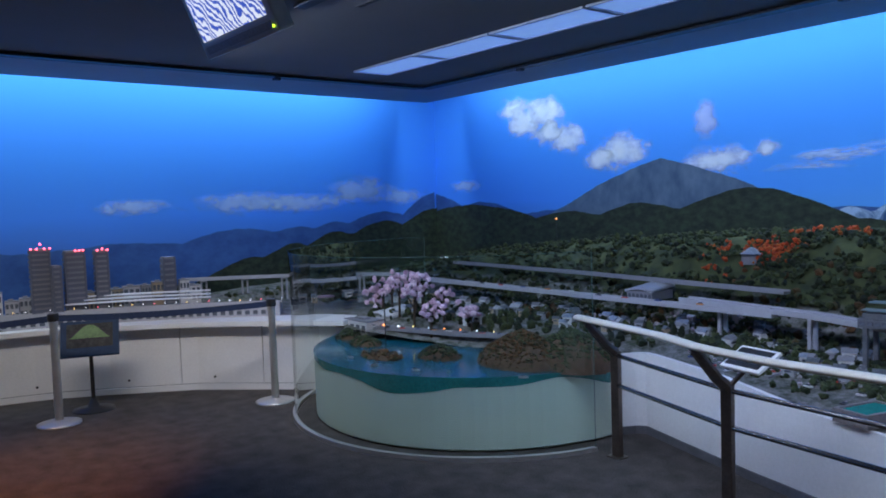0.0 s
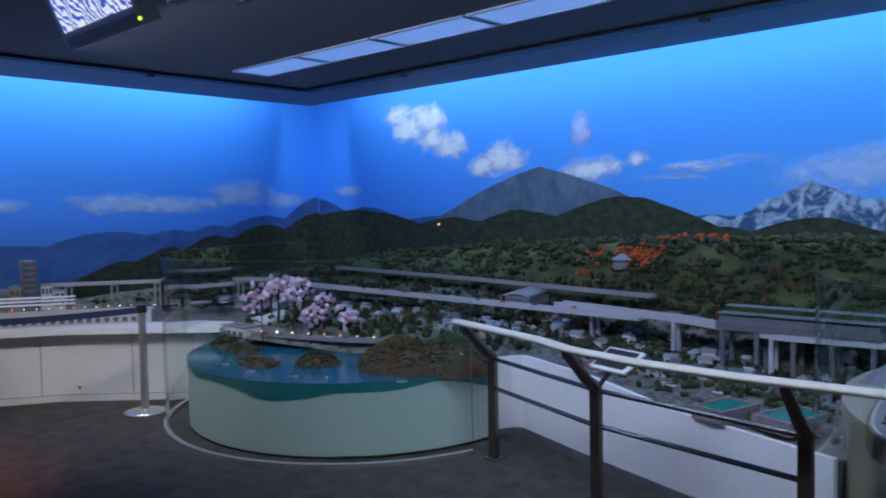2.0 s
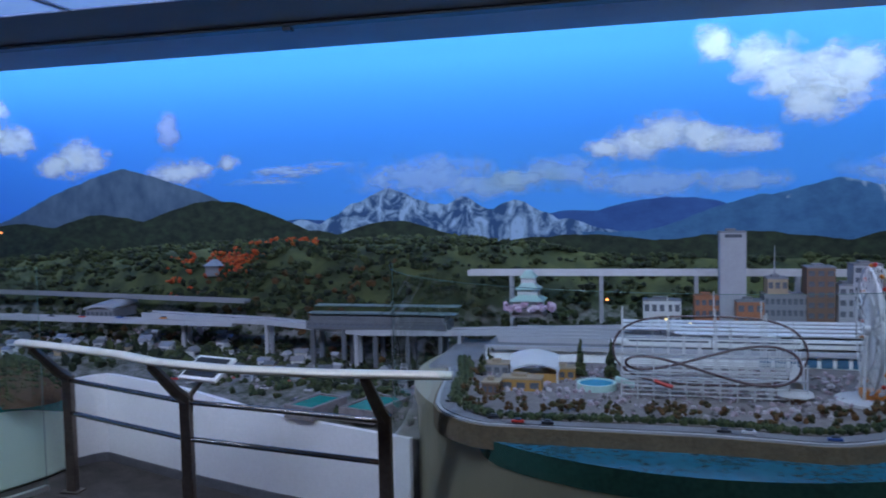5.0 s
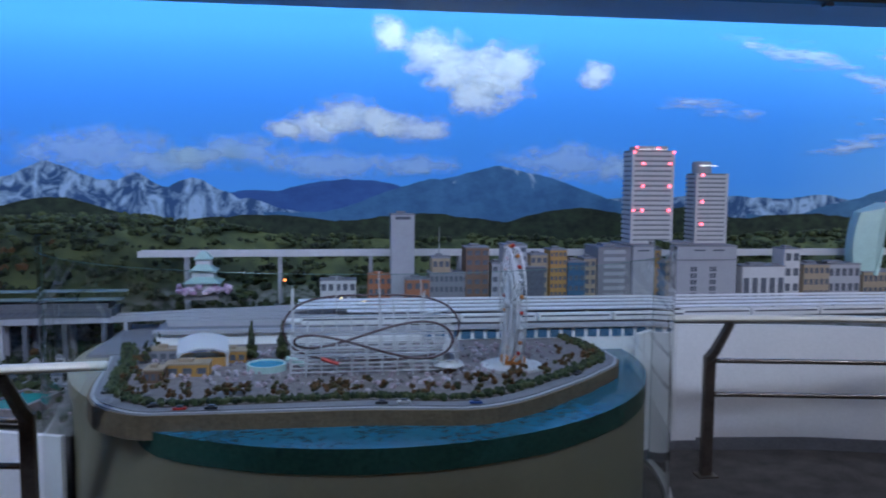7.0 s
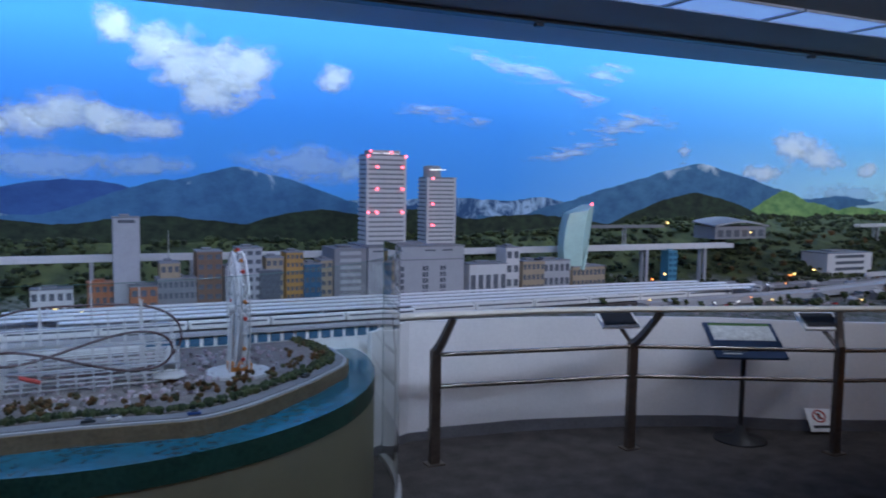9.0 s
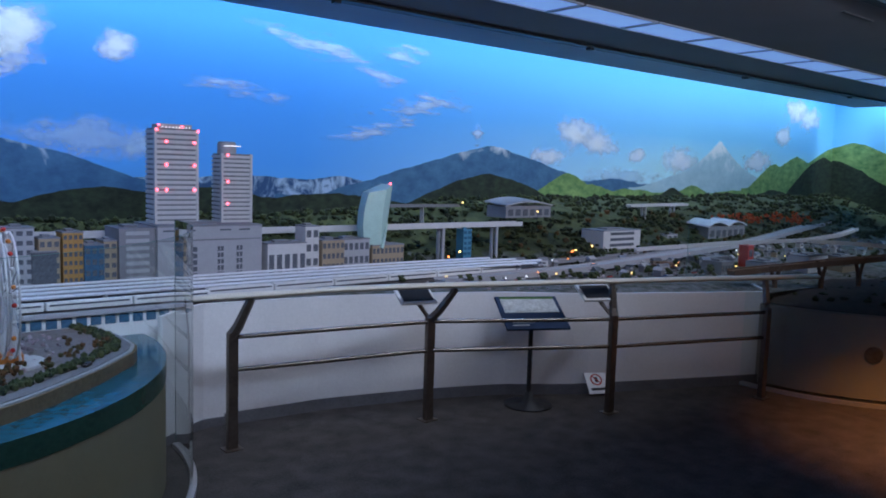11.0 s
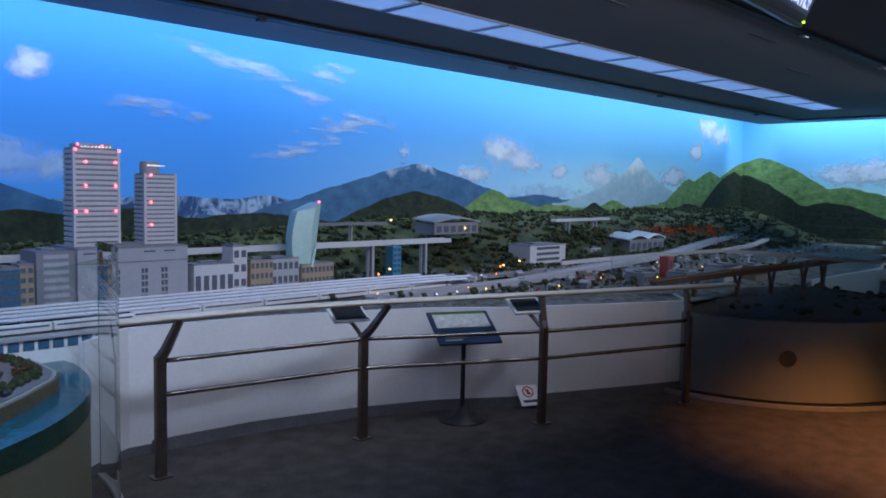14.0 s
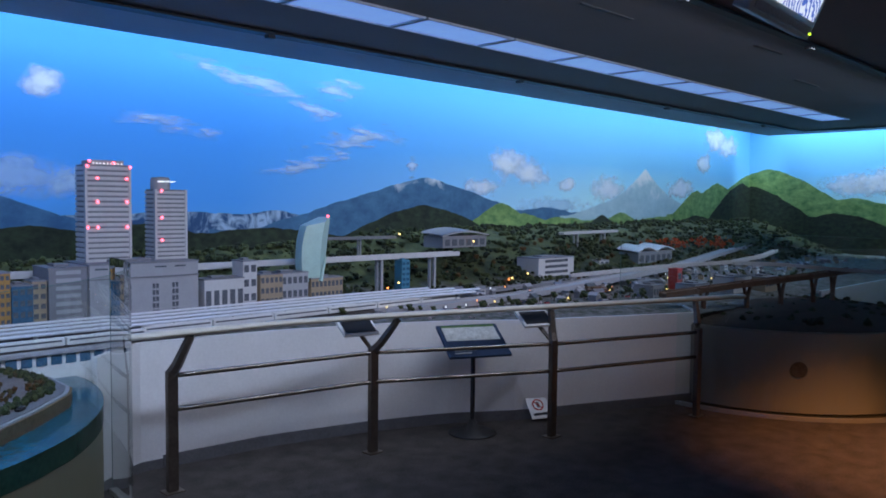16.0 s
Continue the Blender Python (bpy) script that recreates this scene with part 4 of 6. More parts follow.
M_TEAL = mat("pool_teal", (0.01, 0.22, 0.20), 0.15, var=0.2, scale=12)
M_POOL = mat("pool_blue", (0.05, 0.32, 0.48), 0.15, var=0.15, scale=12)
M_HUMUS = mat("brown_slope", (0.075, 0.045, 0.025), 0.95, var=0.4, scale=10, bump=0.4)
M_EARTH = mat("embankment", (0.17, 0.12, 0.07), 0.9, var=0.3, scale=9, bump=0.4)
M_SAND = mat("pale_paving", (0.19, 0.165, 0.165), 0.85, var=0.35, scale=25)
M_BARK = mat("model_bark", (0.05, 0.035, 0.025), 0.9)
M_GLASSROOF = mat("glazed_roof", (0.16, 0.22, 0.22), 0.3, var=0.2, scale=20)
M_LAMP_RED = mat("red_lamp", (0.4, 0.02, 0.04), 0.4, emit=(1.0, 0.10, 0.16), power=6.0)
M_LAMP_WARM = mat("warm_lamp", (0.5, 0.4, 0.2), 0.4, emit=(1.0, 0.62, 0.18), power=5.0)
M_LAMP_ORANGE = mat("orange_lamp", (0.5, 0.2, 0.05), 0.4, emit=(1.0, 0.25, 0.06), power=5.0)
M_LAMP_WHITE = mat("white_lamp", (0.6, 0.6, 0.6), 0.4, emit=(0.85, 0.9, 1.0), power=3.0)


def leaf_mat(name, stops, bump=0.8):
    """Foliage flock: each clump picks its own shade."""
    m = bpy.data.materials.new(name)
    m.use_nodes = True
    nt = m.node_tree
    b = nt.nodes["Principled BSDF"]
    b.inputs["Roughness"].default_value = 0.9
    geo = nt.nodes.new("ShaderNodeNewGeometry")
    n = nt.nodes.new("ShaderNodeTexNoise")
    n.inputs["Scale"].default_value, n.inputs["Detail"].default_value = 55, 3
    nt.links.new(geo.outputs["Position"], n.inputs["Vector"])
    cr = nt.nodes.new("ShaderNodeValToRGB")
    el = cr.color_ramp.elements
    while len(el) < len(stops):
        el.new(0.5)
    for i, (e, c) in enumerate(zip(el, stops)):
        e.position, e.color = i / (len(stops) - 1), (*c, 1)
    mx = node_math(nt, "ADD", geo.outputs["Random Per Island"], node_math(nt, "MULTIPLY_ADD", n.outputs["Fac"], 0.6, -0.3))
    nt.links.new(mx, cr.inputs["Fac"])
    nt.links.new(cr.outputs["Color"], b.inputs["Base Color"])
    bp = nt.nodes.new("ShaderNodeBump")
    bp.inputs["Strength"].default_value, bp.inputs["Distance"].default_value = bump, 0.01
    nt.links.new(n.outputs["Fac"], bp.inputs["Height"])
    nt.links.new(bp.outputs["Normal"], b.inputs["Normal"])
    return m


M_WOODS = leaf_mat("woods_flock", [(0.006, 0.010, 0.005), (0.014, 0.024, 0.009), (0.028, 0.042, 0.013), (0.055, 0.065, 0.02)])
M_BUSH = leaf_mat("bush_flock", [(0.01, 0.018, 0.008), (0.03, 0.05, 0.018), (0.07, 0.08, 0.03)])
M_AUTUMN = leaf_mat("autumn_flock", [(0.25, 0.03, 0.01), (0.50, 0.07, 0.015), (0.35, 0.10, 0.02)])
M_RUST = leaf_mat("rust_flock", [(0.02, 0.028, 0.010), (0.11, 0.045, 0.014), (0.05, 0.055, 0.018)])
M_CHERRY = leaf_mat("blossom_flock", [(0.40, 0.24, 0.36), (0.60, 0.40, 0.52), (0.75, 0.58, 0.68)])
M_PINK = leaf_mat("pale_crowd_flock", [(0.16, 0.14, 0.15), (0.40, 0.30, 0.34), (0.46, 0.42, 0.46), (0.10, 0.09, 0.09)])

BALL = bmesh.new()
bmesh.ops.create_icosphere(BALL, subdivisions=1, radius=1.0)
BALL.verts.ensure_lookup_table()
BALL_V = [v.co.copy() for v in BALL.verts]
BALL_F = [[v.index for v in f.verts] for f in BALL.faces]
rng = random.Random(7)


def clumps(name, places, material, parent=None, label=""):
    """Many small uneven leaf clumps (x, y, z, size, height) in one mesh."""
    vs, fs = [], []
    for x, y, z, s, h in places:
        o = len(vs)
        for v in BALL_V:
            k = rng.uniform(0.62, 1.25)
            vs.append((x + v.x * s * k, y + v.y * s * k, z + v.z * h * k))
        fs += [[o + i for i in f] for f in BALL_F]
    me = bpy.data.meshes.new(name)
    me.from_pydata(vs, [], fs)
    me.materials.append(material)
    ob = new(name, me)
    if parent:
        ob.parent = parent
    if label:
        ob["label"] = label
    return ob


def bulb(parent, name, at, r, material, label=""):
    bm = bmesh.new()
    bmesh.ops.create_icosphere(bm, subdivisions=1, radius=r)
    bmesh.ops.translate(bm, verts=bm.verts, vec=at)
    return part(name, bm, material, parent, label)


def block(name, label, x0, x1, y, z0, z1, material, floors=3, cols=4, depth=0.2, window=None, roof=None, turn=0.0):
    """A small model building: walls, parapet roof and single windows on its front and side."""
    w, h = x1 - x0, z1 - z0
    t = thing(name, label + " in the model town", "model building", ((x0 + x1) / 2, y, z0), turn)
    part("wall", box(-w / 2, w / 2, 0, depth, 0, h, 0.002), material, t)
    bm = box(-w / 2 - 0.003, w / 2 + 0.003, -0.003, depth + 0.003, h, h + 0.008)
    box(-w / 4, w / 8, depth * 0.3, depth * 0.7, h + 0.008, h + 0.024, 0.002, bm)
    part("roof", bm, roof or M_CONC2, t)
    if floors and cols:
        pw, ph = w / cols, h / floors
        bm = box(-pw * 0.32, pw * 0.32, -0.002, 0.006, -ph * 0.25, ph * 0.25)
        me = mesh_of("window", bm, window or M_WIN)
        for i in range(cols):
            for j in range(floors):
                ob = new("window", me)
                ob.parent = t
                ob.location = (-w / 2 + pw * (i + 0.5), 0, ph * (j + 0.5))
    return t


def slab_tower(label, cx, cy, w, d, z0, z1, floors, lamps, crown, skin=None):
    t = thing("tower", label, "model skyscraper", (cx, cy, z0))
    h = z1 - z0
    part("core", box(-w / 2 + 0.008, w / 2 - 0.008, -d / 2 + 0.008, d / 2 - 0.008, 0, h), M_CONC2, t, "grey recessed window core")
    step = h / floors
    me = mesh_of("floor_band", box(-w / 2, w / 2, -d / 2, d / 2, 0, step * 0.62, 0.0015), skin or M_CONC)
    for i in range(floors):
        ob = new("floor_band", me)
        ob.parent, ob.location = t, (0, 0, i * step)
    for sx in (-1, 1):
        part("corner_pier", box(sx * w / 2 - 0.014, sx * w / 2 + 0.002, -d / 2 - 0.004, -d / 2 + 0.02, 0, h), skin or M_CONC, t)
    if crown == "flat":
        part("crown", box(-w * 0.38, w * 0.38, -d * 0.38, d * 0.38, h, h + 0.03, 0.004), M_CONC, t)
    elif crown == "round":
        part("crown", lathe([(w * 0.30, h), (w * 0.30, h + 0.07), (w * 0.26, h + 0.085), (0.0, h + 0.09)], 24, centre=(-w * 0.18, 0, 0)), M_CONC, t)
    for i in range(9 if crown != "none" else 0):
        bulb(t, "crown_light", (-w * 0.36 + w * 0.08 * i if crown == "flat" else -w * 0.18 - w * 0.26 + w * 0.065 * i, -d / 2 - 0.004, h + 0.006 if crown == "flat" else h + 0.055), 0.0038, M_LAMP_WHITE)
    for sx, sz in lamps:
        bulb(t, "warning_light", (sx * w / 2, -d / 2 - 0.006, sz * h), 0.010, M_LAMP_RED, "small red warning light")
    return t


def deck(name, label, line, width, thick, pier=0.0, material=None, gap=0.5, rail=True):
    """A raised road or railway along points (x, y, z), with parapets and piers down to the ground."""
    t = thing(name, label, "model viaduct")
    d = [0.0]
    for a, b in zip(line, line[1:]):
        d.append(d[-1] + math.dist(a, b))
    n = max(2, int(d[-1] / 0.12))
    pts = [Vector([float(np.interp(d[-1] * i / n, d, [p[k] for p in line])) for k in range(3)]) for i in range(n + 1)]
    bm = bmesh.new()
    rows = []
    for i, p in enumerate(pts):
        v = (pts[min(i + 1, n)] - pts[max(i - 1, 0)])
        s = Vector((-v.y, v.x, 0)).normalized() * width / 2
        k = 0.012 if rail else 0.0
        e = s.normalized() * 0.006
        prof = [p - s - Vector((0, 0, thick)), p + s - Vector((0, 0, thick)), p + s + Vector((0, 0, k)), p + s - e + Vector((0, 0, k)), p + s - e, p - s + e, p - s + e + Vector((0, 0, k)), p - s + Vector((0, 0, k))]
        rows.append([bm.verts.new(q) for q in prof])
    for a, b in zip(rows, rows[1:]):
        for k in range(8):
            bm.faces.new((a[k], a[(k + 1) % 8], b[(k + 1) % 8], b[k]))
    bm.faces.new(rows[0])
    bm.faces.new(list(reversed(rows[-1])))
    bmesh.ops.recalc_face_normals(bm, faces=bm.faces)
    part("deck", bm, material or M_CONC, t)
    if pier:
        m = max(1, int(d[-1] / gap))
        for i in range(m):
            q = Vector([float(np.interp(d[-1] * (i + 0.5) / m, d, [p[k] for p in line])) for k in range(3)])
            g = ground(q.x, q.y) - 0.02
            top = q.z - thick
            if top - g < 0.03:
                continue
            bm = bmesh.new()
            for o in (-1, 1):
                box(q.x - pier, q.x + pier, q.y + o * width * 0.32 - pier, q.y + o * width * 0.32 + pier, g, top, bm=bm)
            box(q.x - pier * 0.8, q.x + pier * 0.8, q.y - width * 0.36, q.y + width * 0.36, top - 0.02, top - 0.001, bm=bm)
            part("pier", bm, M_CONC, t)
    return t


# ---- towers and the row of buildings behind the station ----
LA = [(-1.0, 0.98), (0.98, 0.98), (-0.55, 0.86), (0.8, 0.86), (-0.55, 0.62), (0.8, 0.62), (-1.0, 0.36), (-0.55, 0.36), (0.8, 0.36), (0.2, 1.02), (-0.9, 1.03)]
slab_tower("tall pale slab tower with red warning lights", 2.203, 5.43, 0.292, 0.22, 1.20, 1.858, 19, LA, "flat", M_OFFWHITE)
slab_tower("pale tower with a rounded lit crown and red lights", 2.65, 5.43, 0.225, 0.20, 1.20, 1.70, 16, [(-0.7, 0.98), (-0.7, 0.60), (-0.7, 0.28)], "round", M_OFFWHITE)
store = block("department_store", "grey department store below the two towers", 1.99, 2.74, 5.12, 0.74, 1.195, M_CONC, 0, 0, 0.46)
me = mesh_of("window_strip", box(-0.009, 0.009, -0.003, 0.006, -0.016, 0.016), M_WIN)
for u in (-0.13, -0.115, 0.05, 0.075, 0.19, 0.215):
    for k in range(5):
        ob = new("window_strip", me)
        ob.parent, ob.location = store, (u, 0, 0.12 + 0.045 * k)
for u in (-0.30, -0.16, 0.10, 0.24):
    part("roof_slot", box(u - 0.04, u + 0.04, -0.003, 0.006, 0.425, 0.435), M_WIN, store)
part("cornice", box(-0.378, 0.378, -0.008, 0.0, 0.36, 0.368), M_CONC2, store)
block("office_block", "grey glass office block", 1.75, 1.985, 5.14, 0.74, 1.185, M_CONC2, 9, 1, 0.3, M_CONC)
block("slim_tower", "slim white slab tower with a notched top", 0.352, 0.508, 5.24, 0.74, 1.405, M_CONC, 1, 1, 0.14, M_CONC)
for name, lab, x0, x1, zt, m, f, c in (
        ("office_block", "low grey flat-roofed block", 0.60, 0.86, 1.02, M_CONC2, 4, 8), ("apartment_block", "brown apartment block", 0.84, 1.0, 1.19, M_BROWN, 7, 3),
        ("office_block", "pale narrow office block", 0.62, 0.74, 1.12, M_TAN, 5, 3), ("apartment_block", "brown brick apartment block", 0.44, 0.6, 0.98, M_BRICKRED, 3, 3),
        ("office_block", "white narrow office block", 1.02, 1.12, 1.08, M_CONC, 5, 2), ("hotel_block", "white hotel with a sign top", 1.10, 1.26, 1.205, M_CONC, 8, 3),
        ("dark_block", "black glass block", 1.24, 1.38, 1.06, M_WIN, 4, 3), ("shop_block", "ochre plastered shop block", 1.42, 1.54, 1.17, M_OCHRE, 8, 4), ("dark_block", "dark blue glass block", 1.54, 1.66, 1.09, M_WINBLUE, 5, 3), ("apartment_block", "narrow tan apartment block", 1.66, 1.745, 1.11, M_TAN, 6, 2),
        ("shop_block", "tan tiled shop block", 1.28, 1.40, 1.14, M_TAN, 6, 3), ("low_hall", "white low hall with a blue front", 2.80, 3.12, 1.05, M_OFFWHITE, 1, 5),
        ("office_block", "small white office block", 3.12, 3.24, 1.17, M_OFFWHITE, 4, 2), ("apartment_block", "tan tiled apartment block", 2.98, 3.24, 1.04, M_TAN, 4, 6),
        ("apartment_block", "brown tiled apartment block", 3.26, 3.46, 1.06, M_TAN, 4, 5), ("office_block", "pale low office block", 3.40, 3.70, 1.06, M_CONC, 3, 6),
        ("apartment_block", "ochre apartment block", 3.74, 4.06, 1.0, M_TAN, 3, 8)):
    block(name, lab, x0, x1, 5.14 + 0.05 * rng.random(), 0.74, zt, m, f, c, 0.16)
block("brick_hall", "orange brick hall", 0.20, 0.36, 5.30, 0.78, 0.99, M_BRICKRED, 3, 4, 0.14, roof=M_BRICKRED)
block("school", "white school block", -0.12, 0.12, 5.32, 0.78, 0.96, M_OFFWHITE, 2, 5, 0.12)
notch = part("roof_notch", box(-0.05, 0.05, -0.004, 0.03, 0.635, 0.655), M_WIN, bpy.data.objects["slim_tower"], "dark slot below the roof")
spire = thing("spire", "thin grey broadcasting spire", "model tower", (0.69, 5.36, 0.76))
part("mast", lathe([(0.016, 0), (0.010, 0.3), (0.004, 0.42), (0.001, 0.56), (0.0, 0.56)], 8), M_CONC, spire)
part("gallery", lathe([(0.0, 0.33), (0.02, 0.33), (0.02, 0.35), (0.0, 0.35)], 10), M_CONC, spire)

# sail-shaped tower
sail = thing("sail_tower", "mint-green tower shaped like a leaning sail", "model skyscraper", (3.80, 5.24, 0.98), 6)
bm = bmesh.new()
rows = []
for i in range(15):
    u = i / 14
    lean = 0.05 * u * u - 0.035 * u * (1 - u)
    w = 0.105 + 0.03 * math.sin(u * 2.4)
    z = 0.52 * u
    rows.append([bm.verts.new((-w + lean, -0.02, z - 0.07 * u * 1.0)), bm.verts.new((0.02 + lean, -0.075, z - 0.04 * u)), bm.verts.new((w + lean, -0.02, z)), bm.verts.new((w * 0.8 + lean, 0.09, z)), bm.verts.new((-w * 0.8 + lean, 0.09, z - 0.07 * u))])
for a, b in zip(rows, rows[1:]):
    for k in range(5):
        bm.faces.new((a[k], a[(k + 1) % 5], b[(k + 1) % 5], b[k]))
bm.faces.new(rows[-1])
part("shell", bm, M_MINT, sail, smooth=False)
part("foot_fin", tube([(0.02, -0.085, 0), (0.09, -0.07, 0.2)], [0.016, 0.004], 5), M_MINT, sail)
bulb(sail, "warning_light", (0.17, 0.0, 0.525), 0.011, M_LAMP_RED, "red warning light")

# ---- station ----
st = thing("station_viaduct", "grey railway viaduct with an arcade of blue windows", "model station")
part("deck", box(-1.0, 1.93, 4.42, 5.14, 0.0, 0.80, 0.004), M_WHITE, st)
part("deck", box(1.96, 5.3, 4.56, 5.10, 0.55, 0.80, 0.004), M_TRACK, st)
part("track_bed", box(0.10, 1.93, 4.44, 5.10, 0.8, 0.806), M_TRACK, st, "brown ballast")
part("forecourt", box(-1.0, 0.096, 4.44, 5.10, 0.8, 0.806), M_CONC2, st, "grey paved forecourt")
for y, x0, x1 in ((4.56, -0.95, 0.3), (4.68, -0.98, 0.0), (4.82, -0.98, 0.2), (4.97, -0.90, 0.4)):
    part("parapet", box(x0, x1, y - 0.012, y + 0.012, 0.806, 0.84, 0.002), M_CONC, st, "pale low parapet")
    part("roadway", box(x0, x1, y + 0.016, y + 0.075, 0.8065, 0.811), M_ASPHALT, st)
me = mesh_of("arcade_window", box(-0.028, 0.028, -0.004, 0.004, -0.026, 0.026, 0.004), M_WINBLUE)
for i in range(19):
    ob = new("arcade_window", me)
    ob.parent, ob.location = st, (0.50 + 0.075 * i, 4.418, 0.755)
part("kerb", box(-1.0, 1.93, 4.395, 4.42, 0.79, 0.815, 0.003), M_CONC, st)
for k in range(4):
    y = 4.63 + 0.145 * k
    x0, x1 = (-0.25, 5.35 - 0.16 * k) if k else (0.05, 5.0)
    r = thing("platform_roof", "long white platform roof on slim posts", "platform roof", ((x0 + x1) / 2, y, 0.8), group="platform roofs")
    hw = (x1 - x0) / 2
    bm = bmesh.new()
    n = 40
    rows = []
    for i in range(n + 1):
        x = -hw + 2 * hw * i / n
        yy = -0.10 * max(0.0, (x + (x0 + x1) / 2 - 3.2) / 2) ** 2
        rows.append([bm.verts.new((x, yy + o, h)) for o, h in ((-0.027, 0.068), (0.0, 0.076), (0.027, 0.068), (0.027, 0.062), (-0.027, 0.062))])
    for a, b in zip(rows, rows[1:]):
        for q in range(5):
            bm.faces.new((a[q], a[(q + 1) % 5], b[(q + 1) % 5], b[q]))
    bm.faces.new(rows[0])
    bm.faces.new(list(reversed(rows[-1])))
    bmesh.ops.recalc_face_normals(bm, faces=bm.faces)
    part("roof", bm, M_ROOFWHITE, r)
    me = mesh_of("post", box(-0.004, 0.004, -0.004, 0.004, 0.0, 0.066), M_CONC2)
    for i in range(12):
        ob = new("post", me)
        x = -hw + 2 * hw * (i + 0.5) / 12
        ob.parent, ob.location = r, (x, -0.10 * max(0.0, (x + (x0 + x1) / 2 - 3.2) / 2) ** 2, 0)
    part("platform", box(-hw, hw * 0.5, -0.022, 0.022, 0.0, 0.018), M_CONC2, r)


def train(label, x0, y, z, cars, nose, length=0.46, material=None):
    t = thing("train", label, "model train", (x0, y, z), group="model trains")
    body = bmesh.new()
    box(0.004, length - 0.004, -0.024, 0.024, 0.008, 0.056, 0.010, body)
    me = mesh_of("carriage", body, material or M_TRAIN)
    wb = mesh_of("window_band", box(0.02, length - 0.02, -0.0255, 0.0255, 0.034, 0.044), M_WIN)
    for i in range(cars):
        c = new("carriage", me)
        c.parent, c.location = t, (i * length, 0, 0)
        w = new("window_band", wb)
        w.parent, w.location = t, (i * length, 0, 0)
    if nose:
        bm = lathe([(0.024, 0.0), (0.022, 0.03), (0.014, 0.07), (0.0, 0.10)], 12)
        p = part("nose", bm, material or M_TRAIN, t, smooth=True)
        p.matrix_local = Matrix.Translation((0.004, 0, 0.03)) @ Matrix.Rotation(radians(-90), 4, "Y")
    return t


train("white bullet train on the front track", -0.22, 4.50, 0.806, 5, True)
train("white bullet train beside the platforms", 2.1, 4.60, 0.80, 6, False)
train("white train between the platform roofs", 0.6, 4.70, 0.80, 7, True)
train("grey commuter train on the back track", 0.3, 4.99, 0.80, 9, False, material=M_CONC)

# ---- raised roads and railways ----
deck("highway_viaduct", "white raised highway on slim piers before the woods", [(-1.35, 5.62, 1.13), (0.5, 5.58, 1.135), (3.0, 5.5, 1.13), (5.6, 5.36, 1.14)], 0.10, 0.03, 0.012, M_OFFWHITE, 0.62)
deck("road_viaduct", "pale raised road curving past the hills", [(-6.9, 5.05, 0.85), (-5.0, 5.0, 0.84), (-3.5, 5.0, 0.825), (-2.9, 4.99, 0.82)], 0.10, 0.022, 0, M_CONC, 0.7)
deck("road_viaduct", "pale raised road running on to the elevated station", [(-3.7, 5.12, 0.86), (-2.6, 5.0, 0.84), (-1.9, 4.9, 0.80), (-1.3, 4.9, 0.81), (-0.2, 4.95, 0.84)], 0.12, 0.026, 0.012, M_CONC, 0.7)
deck("road_viaduct", "grey raised road at the foot of the hills", [(-7.0, 5.6, 0.98), (-5.0, 5.5, 0.96), (-3.0, 5.35, 0.93)], 0.08, 0.016, 0, M_CONC2, 0.7)
deck("railway_curve", "grey raised railway curving away to the hills", [(3.9, 4.50, 0.80), (5.4, 4.42, 0.82), (6.6, 4.5, 0.85), (8.8, 4.72, 0.90), (11.0, 5.2, 0.97), (13.4, 5.7, 1.02), (14.6, 5.7, 1.04)], 0.16, 0.035, 0.014, M_CONC, 0.8)
deck("road_viaduct", "pale raised road in the plain", [(4.8, 4.95, 0.80), (7.0, 4.9, 0.82), (9.0, 5.2, 0.86), (12.0, 5.5, 0.93)], 0.12, 0.02, 0.01, M_CONC2, 0.8)
deck("hill_bridge", "short white bridge on the hillside", [(7.9, 5.8, 1.27), (9.1, 5.8, 1.28)], 0.08, 0.02, 0.01, M_OFFWHITE, 0.5)
deck("hill_road", "dim shelf road on the dark hillside", [(4.5, 6.1, 1.27), (5.4, 6.05, 1.27)], 0.06, 0.015, 0.006, M_CONC2, 0.5)

# elevated station with glazed roofs
es = thing("elevated_station", "grey elevated station with stacked glazed roofs", "model station", (-1.88, 4.86, 0))
part("hall", box(-0.42, 0.55, -0.02, 0.18, 0.81, 0.865, 0.003), M_CONC3, es)
part("lower_wall", box(-0.40, 0.53, 0.0, 0.15, 0.865, 0.90), M_CONC3, es, "dark glazed wall")
me = mesh_of("roof", box(-0.12, 0.12, -0.045, 0.045, 0, 0.008, 0.002), M_GLASSROOF)
for i in range(4):
    for j in range(2):
        ob = new("roof", me)
        ob.parent, ob.location = es, (-0.28 + 0.255 * i, 0.02 + 0.11 * j, 0.915 + 0.035 * j)
me = mesh_of("window", box(-0.016, 0.016, -0.004, 0.004, -0.012, 0.012), M_WIN)
for i in range(22):
    ob = new("window", me)
    ob.parent, ob.location = es, (-0.39 + 0.043 * i, -0.021, 0.838)
me = mesh_of("column", box(-0.013, 0.013, -0.013, 0.013, 0.45, 0.812), M_CONC3)
for i in range(5):
    for y in (0.0, 0.15):
        ob = new("column", me)
        ob.parent, ob.location = es, (-0.38 + 0.22 * i, y, 0)

